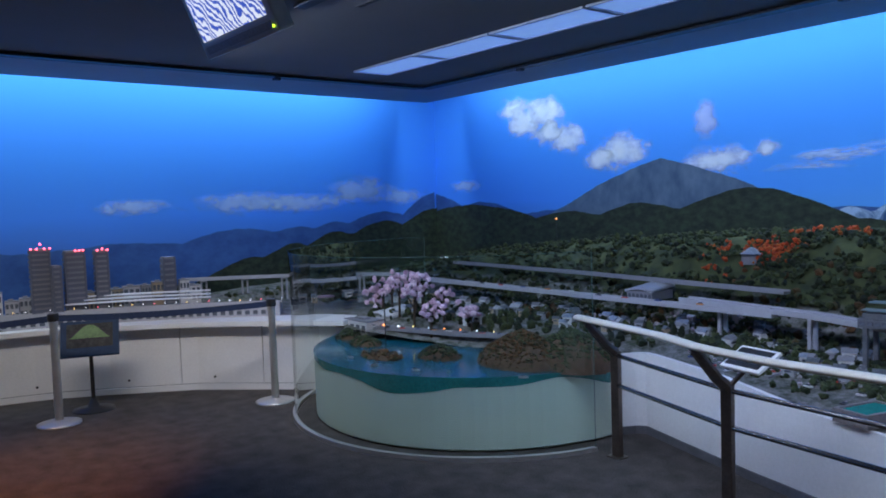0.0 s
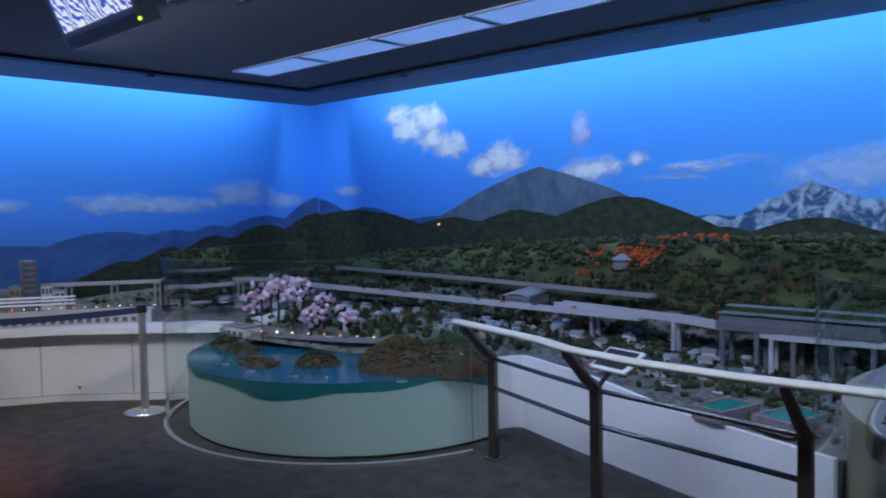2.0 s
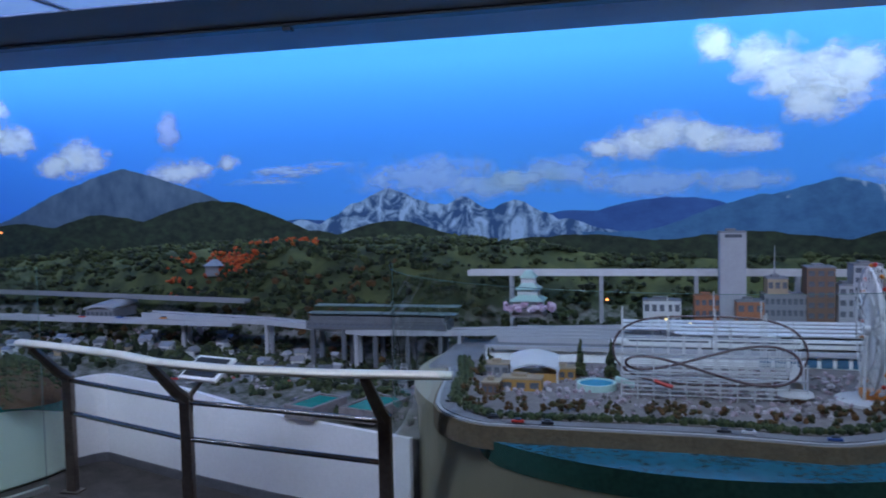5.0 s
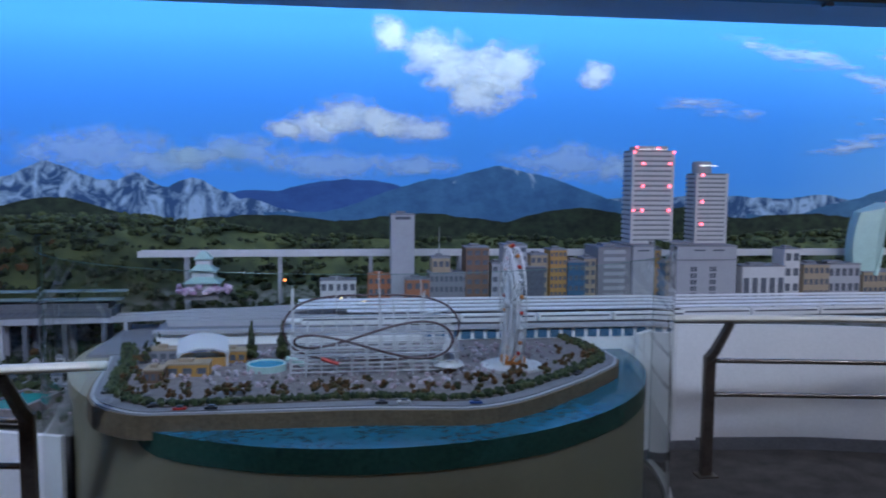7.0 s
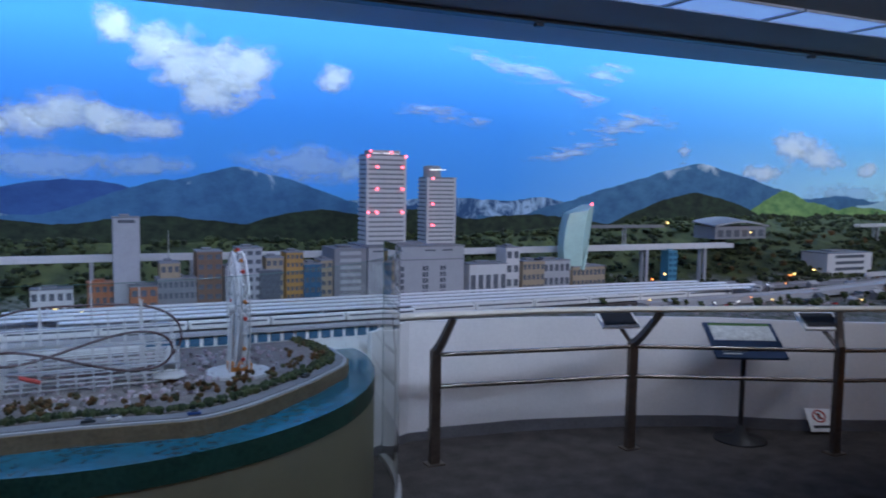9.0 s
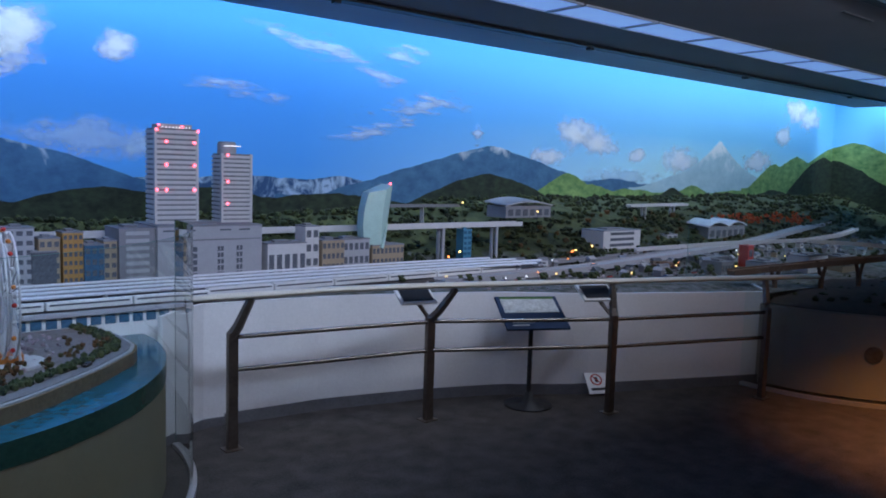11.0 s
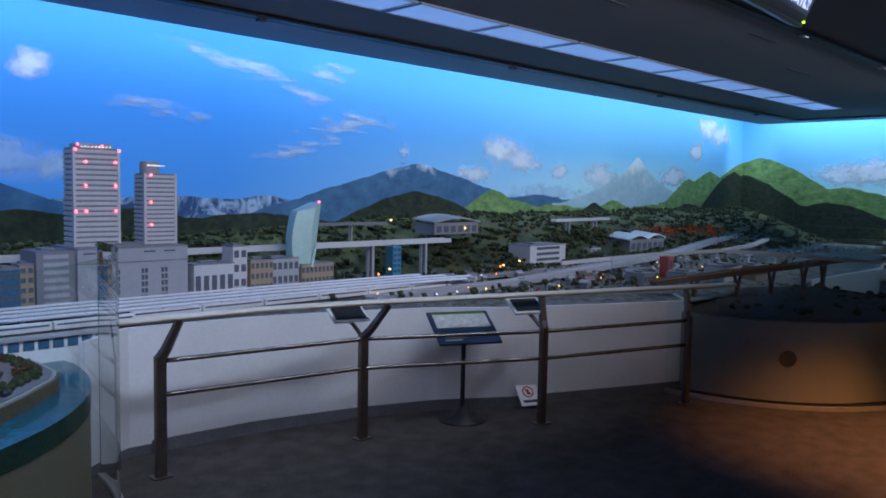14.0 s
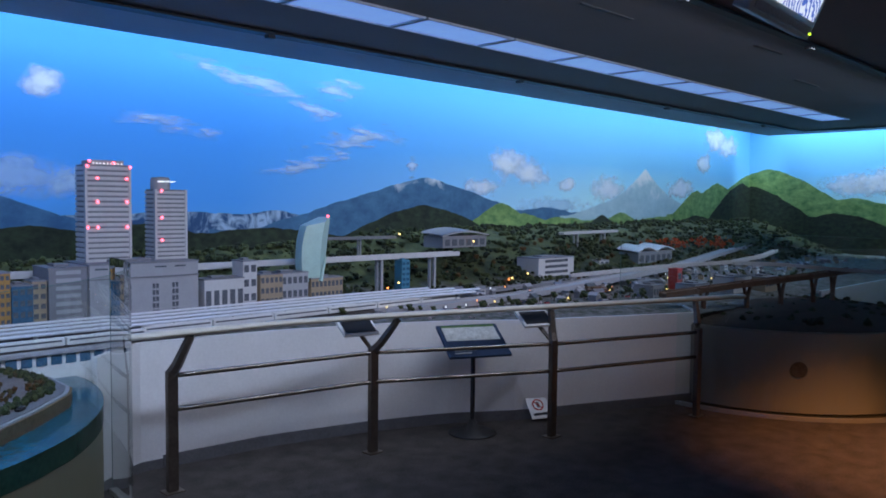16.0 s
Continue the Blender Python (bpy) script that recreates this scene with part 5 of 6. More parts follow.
# terraced pools in front of the elevated station
for x0, x1, y0, y1, z in ((-1.95, -1.79, 3.86, 4.12, 0.54), (-1.63, -1.45, 3.86, 4.16, 0.54)):
    p = thing("pool", "small teal rectangular pool with a pale rim", "model pool", ((x0 + x1) / 2, (y0 + y1) / 2, z), -16)
    a, b = (x1 - x0) / 2, (y1 - y0) / 2
    bm = bmesh.new()
    for q in ((-a - 0.02, a + 0.02, -b - 0.02, -b), (-a - 0.02, a + 0.02, b, b + 0.02), (-a - 0.02, -a, -b, b), (a, a + 0.02, -b, b)):
        box(*q, -0.05, 0.02, bm=bm)
    part("rim", bm, M_SAND, p)
    part("water", box(-a, a, -b, b, -0.05, 0.012), M_TEAL, p, "teal water")

# castle
cs = thing("castle", "mint-roofed castle with stacked tiers on a stone base", "model castle", (-0.87, 5.3, 0.86))
part("base", lathe([(0.16, 0), (0.12, 0.06), (0.0, 0.06)], 4, a0=45, a1=405), M_SAND, cs)
for k in range(3):
    w = 0.095 - 0.024 * k
    part("storey", box(-w, w, -w * 0.8, w * 0.8, 0.06 + 0.075 * k, 0.115 + 0.075 * k), M_OFFWHITE, cs)
    part("roof", lathe([(w * 1.75, 0.105 + 0.075 * k), (w * 1.2, 0.125 + 0.075 * k), (w * 0.7, 0.15 + 0.075 * k), (0.0, 0.16 + 0.075 * k)], 4, a0=45, a1=405), M_MINT, cs)
clumps("blossom", [(-0.86 + rng.uniform(-0.17, 0.17), 5.2 + rng.uniform(-0.05, 0.08), 0.93 + rng.uniform(-0.02, 0.02), 0.025, 0.02) for i in range(40)], M_CHERRY)
tagged(bpy.data.objects["blossom"], "pale pink blossom round the castle foot", "blossom", kind="stuff")

# buildings of the plain
block("white_office", "white office with long dark window bands", 6.64, 7.27, 5.15, 0.74, 1.04, M_OFFWHITE, 5, 1, 0.3)
block("small_kiosk", "small white flat kiosk", 8.0, 8.2, 5.3, 0.86, 0.95, M_OFFWHITE, 2, 2, 0.12)
block("dark_shed", "dark flat-roofed shed", 7.05, 7.45, 4.2, 0.72, 0.84, M_SLATE, 1, 3, 0.2)
block("brown_shed", "low brown shed", 6.35, 6.7, 4.25, 0.74, 0.80, M_BROWN, 1, 4, 0.2, roof=M_BROWN)
block("blue_cylinder", "small blue glass tower", 4.83, 4.93, 5.3, 0.80, 1.09, M_CYAN, 6, 2, 0.1, M_WINBLUE, roof=M_CYAN)


def hall(label, x0, x1, y, z0, h, wallm, roofm, depth=0.28, bays=3):
    t = thing("hall", label, "model building", ((x0 + x1) / 2, y, z0))
    w = x1 - x0
    part("wall", box(-w / 2, w / 2, 0, depth, 0, h * 0.7), wallm, t)
    n = 16 * bays
    rows = []
    bm = bmesh.new()
    for i in range(n + 1):
        u = i / n
        z = h * 0.7 + h * 0.3 * abs(math.sin(math.pi * u * bays)) * 0.8 + 0.01
        rows.append([bm.verts.new((-w * 0.53 + w * 1.06 * u, -0.02, z)), bm.verts.new((-w * 0.53 + w * 1.06 * u, depth + 0.02, z + 0.03)), bm.verts.new((-w * 0.53 + w * 1.06 * u, depth + 0.02, z + 0.015)), bm.verts.new((-w * 0.53 + w * 1.06 * u, -0.02, z - 0.015))])
    for a, b in zip(rows, rows[1:]):
        for k in range(4):
            bm.faces.new((a[k], a[(k + 1) % 4], b[(k + 1) % 4], b[k]))
    bmesh.ops.recalc_face_normals(bm, faces=bm.faces)
    part("roof", bm, roofm, t)
    me = mesh_of("window", box(-w * 0.05, w * 0.05, -0.004, 0.004, h * 0.12, h * 0.5), M_WIN)
    for i in range(6):
        ob = new("window", me)
        ob.parent, ob.location = t, (-w * 0.4 + w * 0.16 * i, 0, 0)
    return t


hall("grey hall with a pale waved roof", 8.70, 9.53, 5.2, 0.88, 0.22, M_CONC2, M_ROOFWHITE, bays=2)
hall("low museum with a grey vaulted roof on the hill", 5.6, 6.25, 5.55, 1.17, 0.17, M_CONC2, M_CONC, bays=1)
hall("low grey hall with a curved roof", -4.3, -4.05, 5.2, 0.80, 0.10, M_CONC2, M_CONC, bays=1)

# ---- small houses, cars and trees in numbers ----
HOUSES = []
for wallm, roofm in ((M_CONC, M_SLATE), (M_OFFWHITE, M_ROOFBLUE), (M_TAN, M_SLATE), (M_CONC2, M_CONC), (M_OFFWHITE, M_CONC2)):
    t = thing("house", "tiny model house with a pitched roof", "model house", group="houses of the model town")
    part("wall", box(-0.035, 0.035, -0.025, 0.025, -0.03, 0.035), wallm, t)
    bm = bmesh.new()
    vs = [bm.verts.new(p) for p in ((-0.041, -0.031, 0.033), (0.041, -0.031, 0.033), (0.041, 0.031, 0.033), (-0.041, 0.031, 0.033), (-0.041, 0, 0.056), (0.041, 0, 0.056))]
    for f in ((0, 1, 5, 4), (2, 3, 4, 5), (0, 4, 3), (1, 2, 5), (3, 2, 1, 0)):
        bm.faces.new([vs[i] for i in f])
    part("roof", bm, roofm, t)
    part("window", box(-0.02, 0.02, -0.027, -0.024, 0.006, 0.02), M_WIN, t)
    HOUSES.append(t)


def scatter(n, x0, x1, v0, v1, seed):
    r = random.Random(seed)
    for i in range(n):
        x = r.uniform(x0, x1)
        yf = front(x)
        y = yf + (YB - yf) * r.uniform(v0, v1)
        yield r, x, y, ground(x, y)


used = 0
for n, x0, x1, v0, v1, seed in ((70, -6.0, -2.3, 0.12, 0.46, 1), (22, -2.6, -1.4, 0.2, 0.42, 2), (75, 5.2, 10.5, 0.22, 0.5, 3), (24, 10.5, 14.4, 0.3, 0.55, 4), (20, -7.4, -6.4, 0.35, 0.6, 5)):
    for r, x, y, z in scatter(n, x0, x1, v0, v1, seed):
        k = r.randrange(5)
        s = r.uniform(0.7, 1.25)
        m = pose(x, y, z + 0.02, 0, 0, r.choice((0, 90, 15, -20))) @ Matrix.Diagonal((s, s, s * r.uniform(0.7, 1.2), 1))
        if used < 5:
            HOUSES[used].matrix_world = m
        else:
            c = copy_thing(HOUSES[k], m)
            c.scale = (s, s, s)
        used += 1

CARS = []
for body in (M_OFFWHITE, M_DARKCAR, M_RED, M_BLUE_P, M_ORANGE):
    t = thing("car", "tiny painted model car on a street", "model car", group="model cars")
    part("body", box(-0.026, 0.026, -0.011, 0.011, 0.003, 0.013, 0.003), body, t)
    part("cabin", box(-0.012, 0.015, -0.009, 0.009, 0.013, 0.021, 0.003), M_WIN, t)
    CARS.append(t)
used = 0


def car(x, y, z, a, k):
    global used
    m = pose(x, y, z, 0, 0, a)
    if used < 5:
        CARS[used].matrix_world = m
    else:
        copy_thing(CARS[k % 5], m)
    used += 1


for r, x, y, z in scatter(46, 3.9, 6.6, 0.13, 0.34, 11):
    car(x, y, z + 0.004, r.choice((-20, 0, 70, 160)), r.choice((0, 0, 1, 1, 1, 2, 3)))
for r, x, y, z in scatter(24, -3.2, -1.5, 0.05, 0.3, 12):
    car(x, y, z + 0.004, r.choice((-20, 0, 70)), r.choice((0, 0, 1, 2, 3)))
for r, x, y, z in scatter(26, -4.2, -2.6, 0.36, 0.5, 14):
    car(x, y, z + 0.004, r.choice((0, 10)), r.choice((0, 1, 1, 3)))
for i in range(12):
    car(-6.3 + 0.3 * i + 0.1 * rng.random(), 5.03, 0.845 if i < 6 else 0.83, 0, i)
for i, (x, y) in enumerate(((-0.97, 3.44), (-0.73, 3.20), (-0.62, 3.15), (-0.50, 3.15), (0.17, 3.15), (0.26, 3.15), (1.11, 3.53), (-1.03, 3.90), (-1.04, 4.2), (0.55, 3.11))):
    car(x, y, 0.7295, (60, 25, 5, 0, 0, 5, 45, 90, 90, 0)[i], (1, 1, 2, 1, 1, 0, 1, 0, 1, 3)[i])

tree = thing("plaza_tree", "tiny round-headed tree on a plaza", "model tree", group="plaza trees")
part("trunk", tube([(0, 0, -0.01), (0.001, 0, 0.03)], [0.004, 0.003], 5), M_BARK, tree)
clumps("crown", [(rng.uniform(-0.012, 0.012), rng.uniform(-0.012, 0.012), 0.04 + rng.uniform(-0.01, 0.014), 0.014, 0.014) for i in range(9)], M_BUSH, tree)
first = True
for n, x0, x1, v0, v1, seed in ((34, 3.5, 6.6, 0.12, 0.34, 21), (18, -3.0, -1.4, 0.1, 0.35, 22), (14, -6.0, -3.6, 0.1, 0.35, 23), (26, 6.6, 10.5, 0.2, 0.5, 24)):
    for r, x, y, z in scatter(n, x0, x1, v0, v1, seed):
        s = r.uniform(0.8, 1.4)
        if first:
            tree.matrix_world, first = pose(x, y, z), False
        else:
            copy_thing(tree, pose(x, y, z + 0.005)).scale = (s, s, s)

for i, (r, x, y, z) in enumerate(scatter(26, 3.9, 8.5, 0.12, 0.5, 31)):
    t = thing("street_lamp", "tiny glowing street lamp", "street lamp", (x, y, z), group="street lamps of the model")
    part("pole", tube([(0, 0, 0), (0, 0, 0.05)], 0.002, 4), M_CONC2, t)
    bulb(t, "lamp", (0, 0, 0.053), 0.007, (M_LAMP_WARM, M_LAMP_ORANGE, M_LAMP_WHITE)[i % 3])
for i, (x, y, z) in enumerate(((-0.35, 5.28, 0.97), (0.17, 5.25, 0.83), (6.0, 5.5, 1.23), (4.62, 5.25, 0.86), (4.75, 5.25, 0.90), (5.42, 6.0, 1.30), (6.1, 5.1, 0.86), (6.15, 5.1, 0.87), (6.4, 5.1, 0.90), (-6.0, 6.2, 1.44), (0.02, 5.22, 0.85))):
    t = thing("street_lamp", "tiny glowing street lamp", "street lamp", (x, y, ground(x, y) - 0.01), group="street lamps of the model")
    part("pole", tube([(0, 0, 0), (0, 0, max(0.03, z - ground(x, y)))], 0.0015, 4), M_PLASTIC, t)
    bulb(t, "lamp", (0, 0, max(0.03, z - ground(x, y)) + 0.012), 0.010, M_LAMP_WARM if i % 3 else M_LAMP_ORANGE)

# woods on the hills
places = []
for n, x0, x1, v0, v1, seed in ((520, -6.8, -3.0, 0.44, 1.0, 41), (620, -3.6, -0.9, 0.36, 1.0, 42), (420, -1.2, 4.6, 0.66, 1.0, 43), (420, 4.2, 8.5, 0.52, 1.0, 44), (480, 8.5, 14.8, 0.5, 1.0, 45), (110, -8.3, -6.8, 0.62, 1.0, 46), (90, -3.3, -1.5, 0.16, 0.34, 47), (60, -1.3, 0.3, 0.4, 0.66, 48)):
    for r, x, y, z in scatter(n, x0, x1, v0, v1, seed):
        for k in range(6):
            s = r.uniform(0.010, 0.034)
            places.append((x + r.gauss(0, 0.05), y + r.gauss(0, 0.04), z + s * 0.5 + 0.012 * (k > 3), s, s * r.uniform(0.6, 1.2)))
tagged(clumps("hill_woods", places, M_WOODS), "dark green flocked woods covering the model hills", "woods", kind="stuff")
places = []
for cx, cy, n, sx in ((-3.42, 5.92, 60, 0.24), (-3.85, 5.85, 14, 0.16), (-3.0, 6.15, 14, 0.25), (10.3, 5.6, 60, 0.8), (11.6, 5.5, 30, 0.5)):
    for i in range(n):
        x, y = cx + rng.gauss(0, sx * 0.5), cy + rng.gauss(0, 0.07)
        for k in range(4):
            s = rng.uniform(0.010, 0.019)
            places.append((x + rng.gauss(0, 0.018), y + rng.gauss(0, 0.018), ground(x, y) + rng.uniform(0.02, 0.065), s, s))
tagged(clumps("autumn_trees", places, M_AUTUMN), "bright orange-red autumn trees in a patch", "trees", kind="stuff")
places = []
for n, x0, x1, v0, v1, seed in ((90, -3.6, -1.8, 0.38, 0.7, 51), (60, 5.0, 10.0, 0.5, 0.8, 52), (40, -5.5, -3.5, 0.3, 0.5, 53)):
    for r, x, y, z in scatter(n, x0, x1, v0, v1, seed):
        s = r.uniform(0.02, 0.04)
        places.append((x, y, z + 0.03, s, s))
tagged(clumps("rust_bushes", places, M_RUST), "olive and rust coloured bushes on the slopes", "bushes", kind="stuff")
tm = thing("hill_temple", "small grey-roofed temple among autumn trees", "model temple", (-3.55, 5.84, ground(-3.55, 5.84) + 0.06), 20)
part("wall", box(-0.07, 0.07, -0.04, 0.04, -0.06, 0.03), M_CONC2, tm)
part("roof", lathe([(0.12, 0.028), (0.07, 0.05), (0.03, 0.075), (0.0, 0.08)], 4, a0=45, a1=405), M_ROOFBLUE, tm)

# ---- sea tank ----


def mound(name, label, cx, cy, z0, rx, ry, h, material, clump_mat, n, size, seed):
    t = thing(name, label, "model hill", (cx - 0.12, cy + 0.03, z0))
    bm = bmesh.new()
    rings = []
    for j in range(7):
        u = j / 6
        rings.append([bm.verts.new((rx * (1 - u ** 1.6) * math.cos(a) * (1 + 0.12 * noise.noise((math.cos(a) * 2, math.sin(a) * 2, seed))), ry * (1 - u ** 1.6) * math.sin(a), h * u ** 0.8 - 0.01)) for a in [i * math.pi / 14 for i in range(28)]])
    for a, b in zip(rings, rings[1:]):
        for k in range(28):
            bm.faces.new((a[k], a[(k + 1) % 28], b[(k + 1) % 28], b[k]))
    part("slope", bm, material, t, smooth=True)
    r = random.Random(seed)
    pl = []
    for i in range(n):
        a, u = r.uniform(0, 2 * math.pi), r.random() ** 0.7
        q = (1 - u ** 1.6)
        s = r.uniform(0.6, 1.2) * size
        pl.append((rx * q * math.cos(a) * 0.97, ry * q * math.sin(a) * 0.97, h * u ** 0.8, s, s * 0.8))
    clumps("undergrowth", pl, clump_mat, t)
    return t


mound("island_hill", "rust and green wooded hill rising from the model sea", -4.02, 3.78, 0.5, 0.36, 0.30, 0.235, M_HUMUS, M_RUST, 1100, 0.014, 61)
mound("island_hill", "dark green wooded hill behind the rusty one", -3.75, 3.98, 0.5, 0.34, 0.30, 0.25, M_HUMUS, M_BUSH, 800, 0.014, 62)
mound("islet", "small dark wooded islet in the model sea", -4.62, 3.50, 0.5, 0.19, 0.15, 0.10, M_HUMUS, M_WOODS, 260, 0.014, 63)
mound("islet", "low olive islet with a sandy edge", -4.98, 3.22, 0.5, 0.24, 0.13, 0.05, M_HUMUS, M_RUST, 80, 0.018, 64)
mound("islet", "small green islet near the model shore", -5.5, 3.42, 0.5, 0.18, 0.12, 0.08, M_HUMUS, M_BUSH, 200, 0.013, 65)
mound("islet", "small dark islet at the tank edge", -5.86, 3.48, 0.5, 0.12, 0.10, 0.09, M_HUMUS, M_WOODS, 60, 0.022, 66)

pier = thing("harbour_pier", "pale harbour mole with floating jetties", "model pier", (-3.87, 3.75, 0.503))
part("mole", tube([(-0.28, -0.06, 0.006), (-0.1, 0.02, 0.008), (0.12, 0.10, 0.008), (0.20, 0.22, 0.008)], 0.014, 6), M_SAND, pier)
for k in range(3):
    part("jetty", box(-0.16 + 0.11 * k, -0.08 + 0.11 * k, 0.09 + 0.02 * k, 0.105 + 0.02 * k, 0.0, 0.012), M_CONC, pier)


def boat(x, y, a, label):
    t = thing("boat", label, "model boat", (x - 0.12, y + 0.03, 0.506), a, group="boats on the model sea")
    bm = bmesh.new()
    lo = [(-0.03, -0.009), (0.02, -0.009), (0.04, 0.0), (0.02, 0.009), (-0.03, 0.009)]
    b = [bm.verts.new((px * 0.85, py * 0.7, 0.0)) for px, py in lo]
    u = [bm.verts.new((px, py, 0.014)) for px, py in lo]
    for k in range(5):
        bm.faces.new((b[k], b[(k + 1) % 5], u[(k + 1) % 5], u[k]))
    bm.faces.new(u)
    part("hull", bm, M_OFFWHITE, t)
    part("cabin", box(-0.014, 0.008, -0.006, 0.006, 0.014, 0.026, 0.002), M_WIN, t)


for x, y, a in ((-4.36, 3.08, 20), (-4.72, 2.98, 60), (-5.1, 3.02, 10), (-4.15, 3.2, -30), (-3.66, 3.42, 40)):
    boat(x, y, a, "tiny white boat on the teal water")
mast = thing("signal_mast", "thin dark mast standing in the model sea", "model mast", (-5.12, 3.31, 0.5))
part("pole", tube([(0, 0, 0.0), (0, 0, 0.48)], 0.005, 6), M_PLASTIC, mast)
part("buoy", lathe([(0.0, 0.0), (0.028, 0.004), (0.022, 0.02), (0.0, 0.026)], 12), M_OFFWHITE, mast)

block("harbour_station", "white harbour station with a dark window band", -6.22, -5.86, 3.62, 0.52, 0.64, M_OFFWHITE, 1, 4, 0.2)
hall("harbour hall with a white vaulted roof", -6.15, -5.9, 3.86, 0.54, 0.16, M_OFFWHITE, M_OFFWHITE, bays=1)
deck("harbour_road", "pale lit road along the model harbour", [(-5.95, 3.70, 0.60), (-5.5, 3.84, 0.595), (-5.0, 4.0, 0.59), (-4.55, 4.18, 0.60)], 0.07, 0.022, 0, M_CONC2)
for i in range(10):
    u = i / 9
    x, y = -5.9 + 1.3 * u, 3.68 + 0.46 * u
    t = thing("street_lamp", "tiny glowing lamp on the harbour road", "street lamp", (x, y, 0.59), group="street lamps of the model")
    part("pole", tube([(0, 0, 0), (0, 0, 0.025)], 0.002, 4), M_CONC2, t)
    bulb(t, "lamp", (0, 0, 0.03), 0.010 if i in (1, 2) else 0.006, (M_LAMP_ORANGE, M_LAMP_ORANGE, M_LAMP_WHITE, M_LAMP_WARM, M_LAMP_WHITE)[i % 5])
    car(x + 0.05, y + 0.01, 0.597, 18, i)

for i in range(9):
    x, y = -6.28 + 0.125 * i + rng.uniform(-0.04, 0.04), 4.0 + rng.uniform(-0.12, 0.12)
    z = ground(x, y)
    top = (0.88, 0.98, 1.02, 1.06, 1.05, 1.04, 0.98, 0.92, 0.84)[i]
    t = thing("cherry_tree", "flowering cherry tree with pale pink pompom clusters", "model tree", (x, y, z), group="cherry trees")
    part("trunk", tube([(0, 0, -0.02), (0.01, 0, (top - z) * 0.5), (0.0, 0.01, top - z - 0.04)], [0.014, 0.010, 0.004], 6), M_BARK, t)
    for k in range(3):
        a = k * 2.1 + i
        part("limb", tube([(0.008, 0, (top - z) * 0.45), (0.07 * math.cos(a), 0.06 * math.sin(a), (top - z) * 0.78)], [0.007, 0.003], 5), M_BARK, t)
    clumps("blossom", [(rng.gauss(0, 0.06), rng.gauss(0, 0.05), top - z + rng.uniform(-0.15, 0.0), rng.uniform(0.018, 0.032), rng.uniform(0.018, 0.03)) for k in range(20)], M_CHERRY, t)
t = thing("cherry_tree", "low flowering cherry beside the harbour road", "model tree", (-5.05, 4.12, ground(-5.05, 4.12)), group="cherry trees")
part("trunk", tube([(0, 0, -0.02), (0.01, 0, 0.12)], [0.012, 0.005], 6), M_BARK, t)
clumps("blossom", [(rng.gauss(0, 0.07), rng.gauss(0, 0.04), 0.2 + rng.uniform(-0.08, 0.04), 0.026, 0.024) for k in range(22)], M_CHERRY, t)
places = []
for n, x0, x1, v0, v1, seed in ((150, -6.3, -5.0, 0.10, 0.40, 71), (170, -5.2, -3.5, 0.06, 0.42, 72), (60, -3.5, -2.4, 0.12, 0.3, 73)):
    for r, x, y, z in scatter(n, x0, x1, v0, v1, seed):
        s = r.uniform(0.016, 0.042)
        places.append((x, y, z + s * 0.6, s, s * r.uniform(0.8, 1.7)))
tagged(clumps("shore_woods", places, M_WOODS), "dark trees between the model houses of the shore", "woods", kind="stuff")
places = []
for r, x, y, z in scatter(60, -5.6, -3.2, 0.3, 0.5, 74):
    s = r.uniform(0.012, 0.022)
    places.append((x, y, z + s, s, s))
tagged(clumps("blossom_bushes", places, M_PINK), "pale pink bushes dotted through the model suburb", "bushes", kind="stuff")

# ---- harbour tank with the amusement park ----
OUT = [(-1.22, 4.40), (-1.15, 4.07), (-1.09, 3.62), (-1.05, 3.42), (-0.98, 3.28), (-0.88, 3.19), (-0.79, 3.13), (-0.43, 3.12), (0.11, 3.115), (0.55, 3.065), (0.68, 3.11), (0.82, 3.195), (0.985, 3.335), (1.175, 3.51), (1.38, 3.74), (1.44, 3.86), (1.445, 4.13), (1.40, 4.40)]


def plate(name, pts, z0, z1, material, parent, inset=0.0, label=""):
    bm = bmesh.new()
    c = Vector((0.1, 3.9))
    q = [Vector(p) + (c - Vector(p)).normalized() * inset for p in pts]
    lo = [bm.verts.new((p.x, p.y, z0)) for p in q]
    hi = [bm.verts.new((p.x, p.y, z1)) for p in q]
    n = len(q)
    for k in range(n):
        bm.faces.new((lo[k], lo[(k + 1) % n], hi[(k + 1) % n], hi[k]))
    bm.faces.new(hi)
    bmesh.ops.recalc_face_normals(bm, faces=bm.faces)
    return part(name, bm, material, parent, label)


line = resample(OUT, 60)
isl = thing("park_island", "built-up island with a brown sea wall and ring road", "model island")
plate("sea_wall", line, 0.62, 0.716, M_EARTH, isl, 0.0, "brown stone sea wall")
plate("kerb", line, 0.70, 0.724, M_CONC, isl, 0.012)
plate("road", line, 0.70, 0.7225 + 0.006, M_ASPHALT, isl, 0.03, "grey ring road")
plate("paving", line, 0.70, 0.736, M_SAND, isl, 0.10, "pale mottled paving")
part("street", box(-1.28, -1.02, 4.2, 5.06, 0.5, 0.731), M_ASPHALT, isl, "grey street running inland")
places = []
inner = [Vector(p) + (Vector((0.1, 3.9)) - Vector(p)).normalized() * 0.115 for p in line]
for p in inner:
    for k in range(14):
        s = rng.uniform(0.008, 0.016)
        places.append((p.x + rng.uniform(-0.04, 0.04), p.y + rng.uniform(-0.012, 0.02), 0.744, s, s * 1.3))
tagged(clumps("hedge", places, M_BUSH), "dark green hedge round the amusement park", "hedge", kind="stuff")
places, crowd = [], []
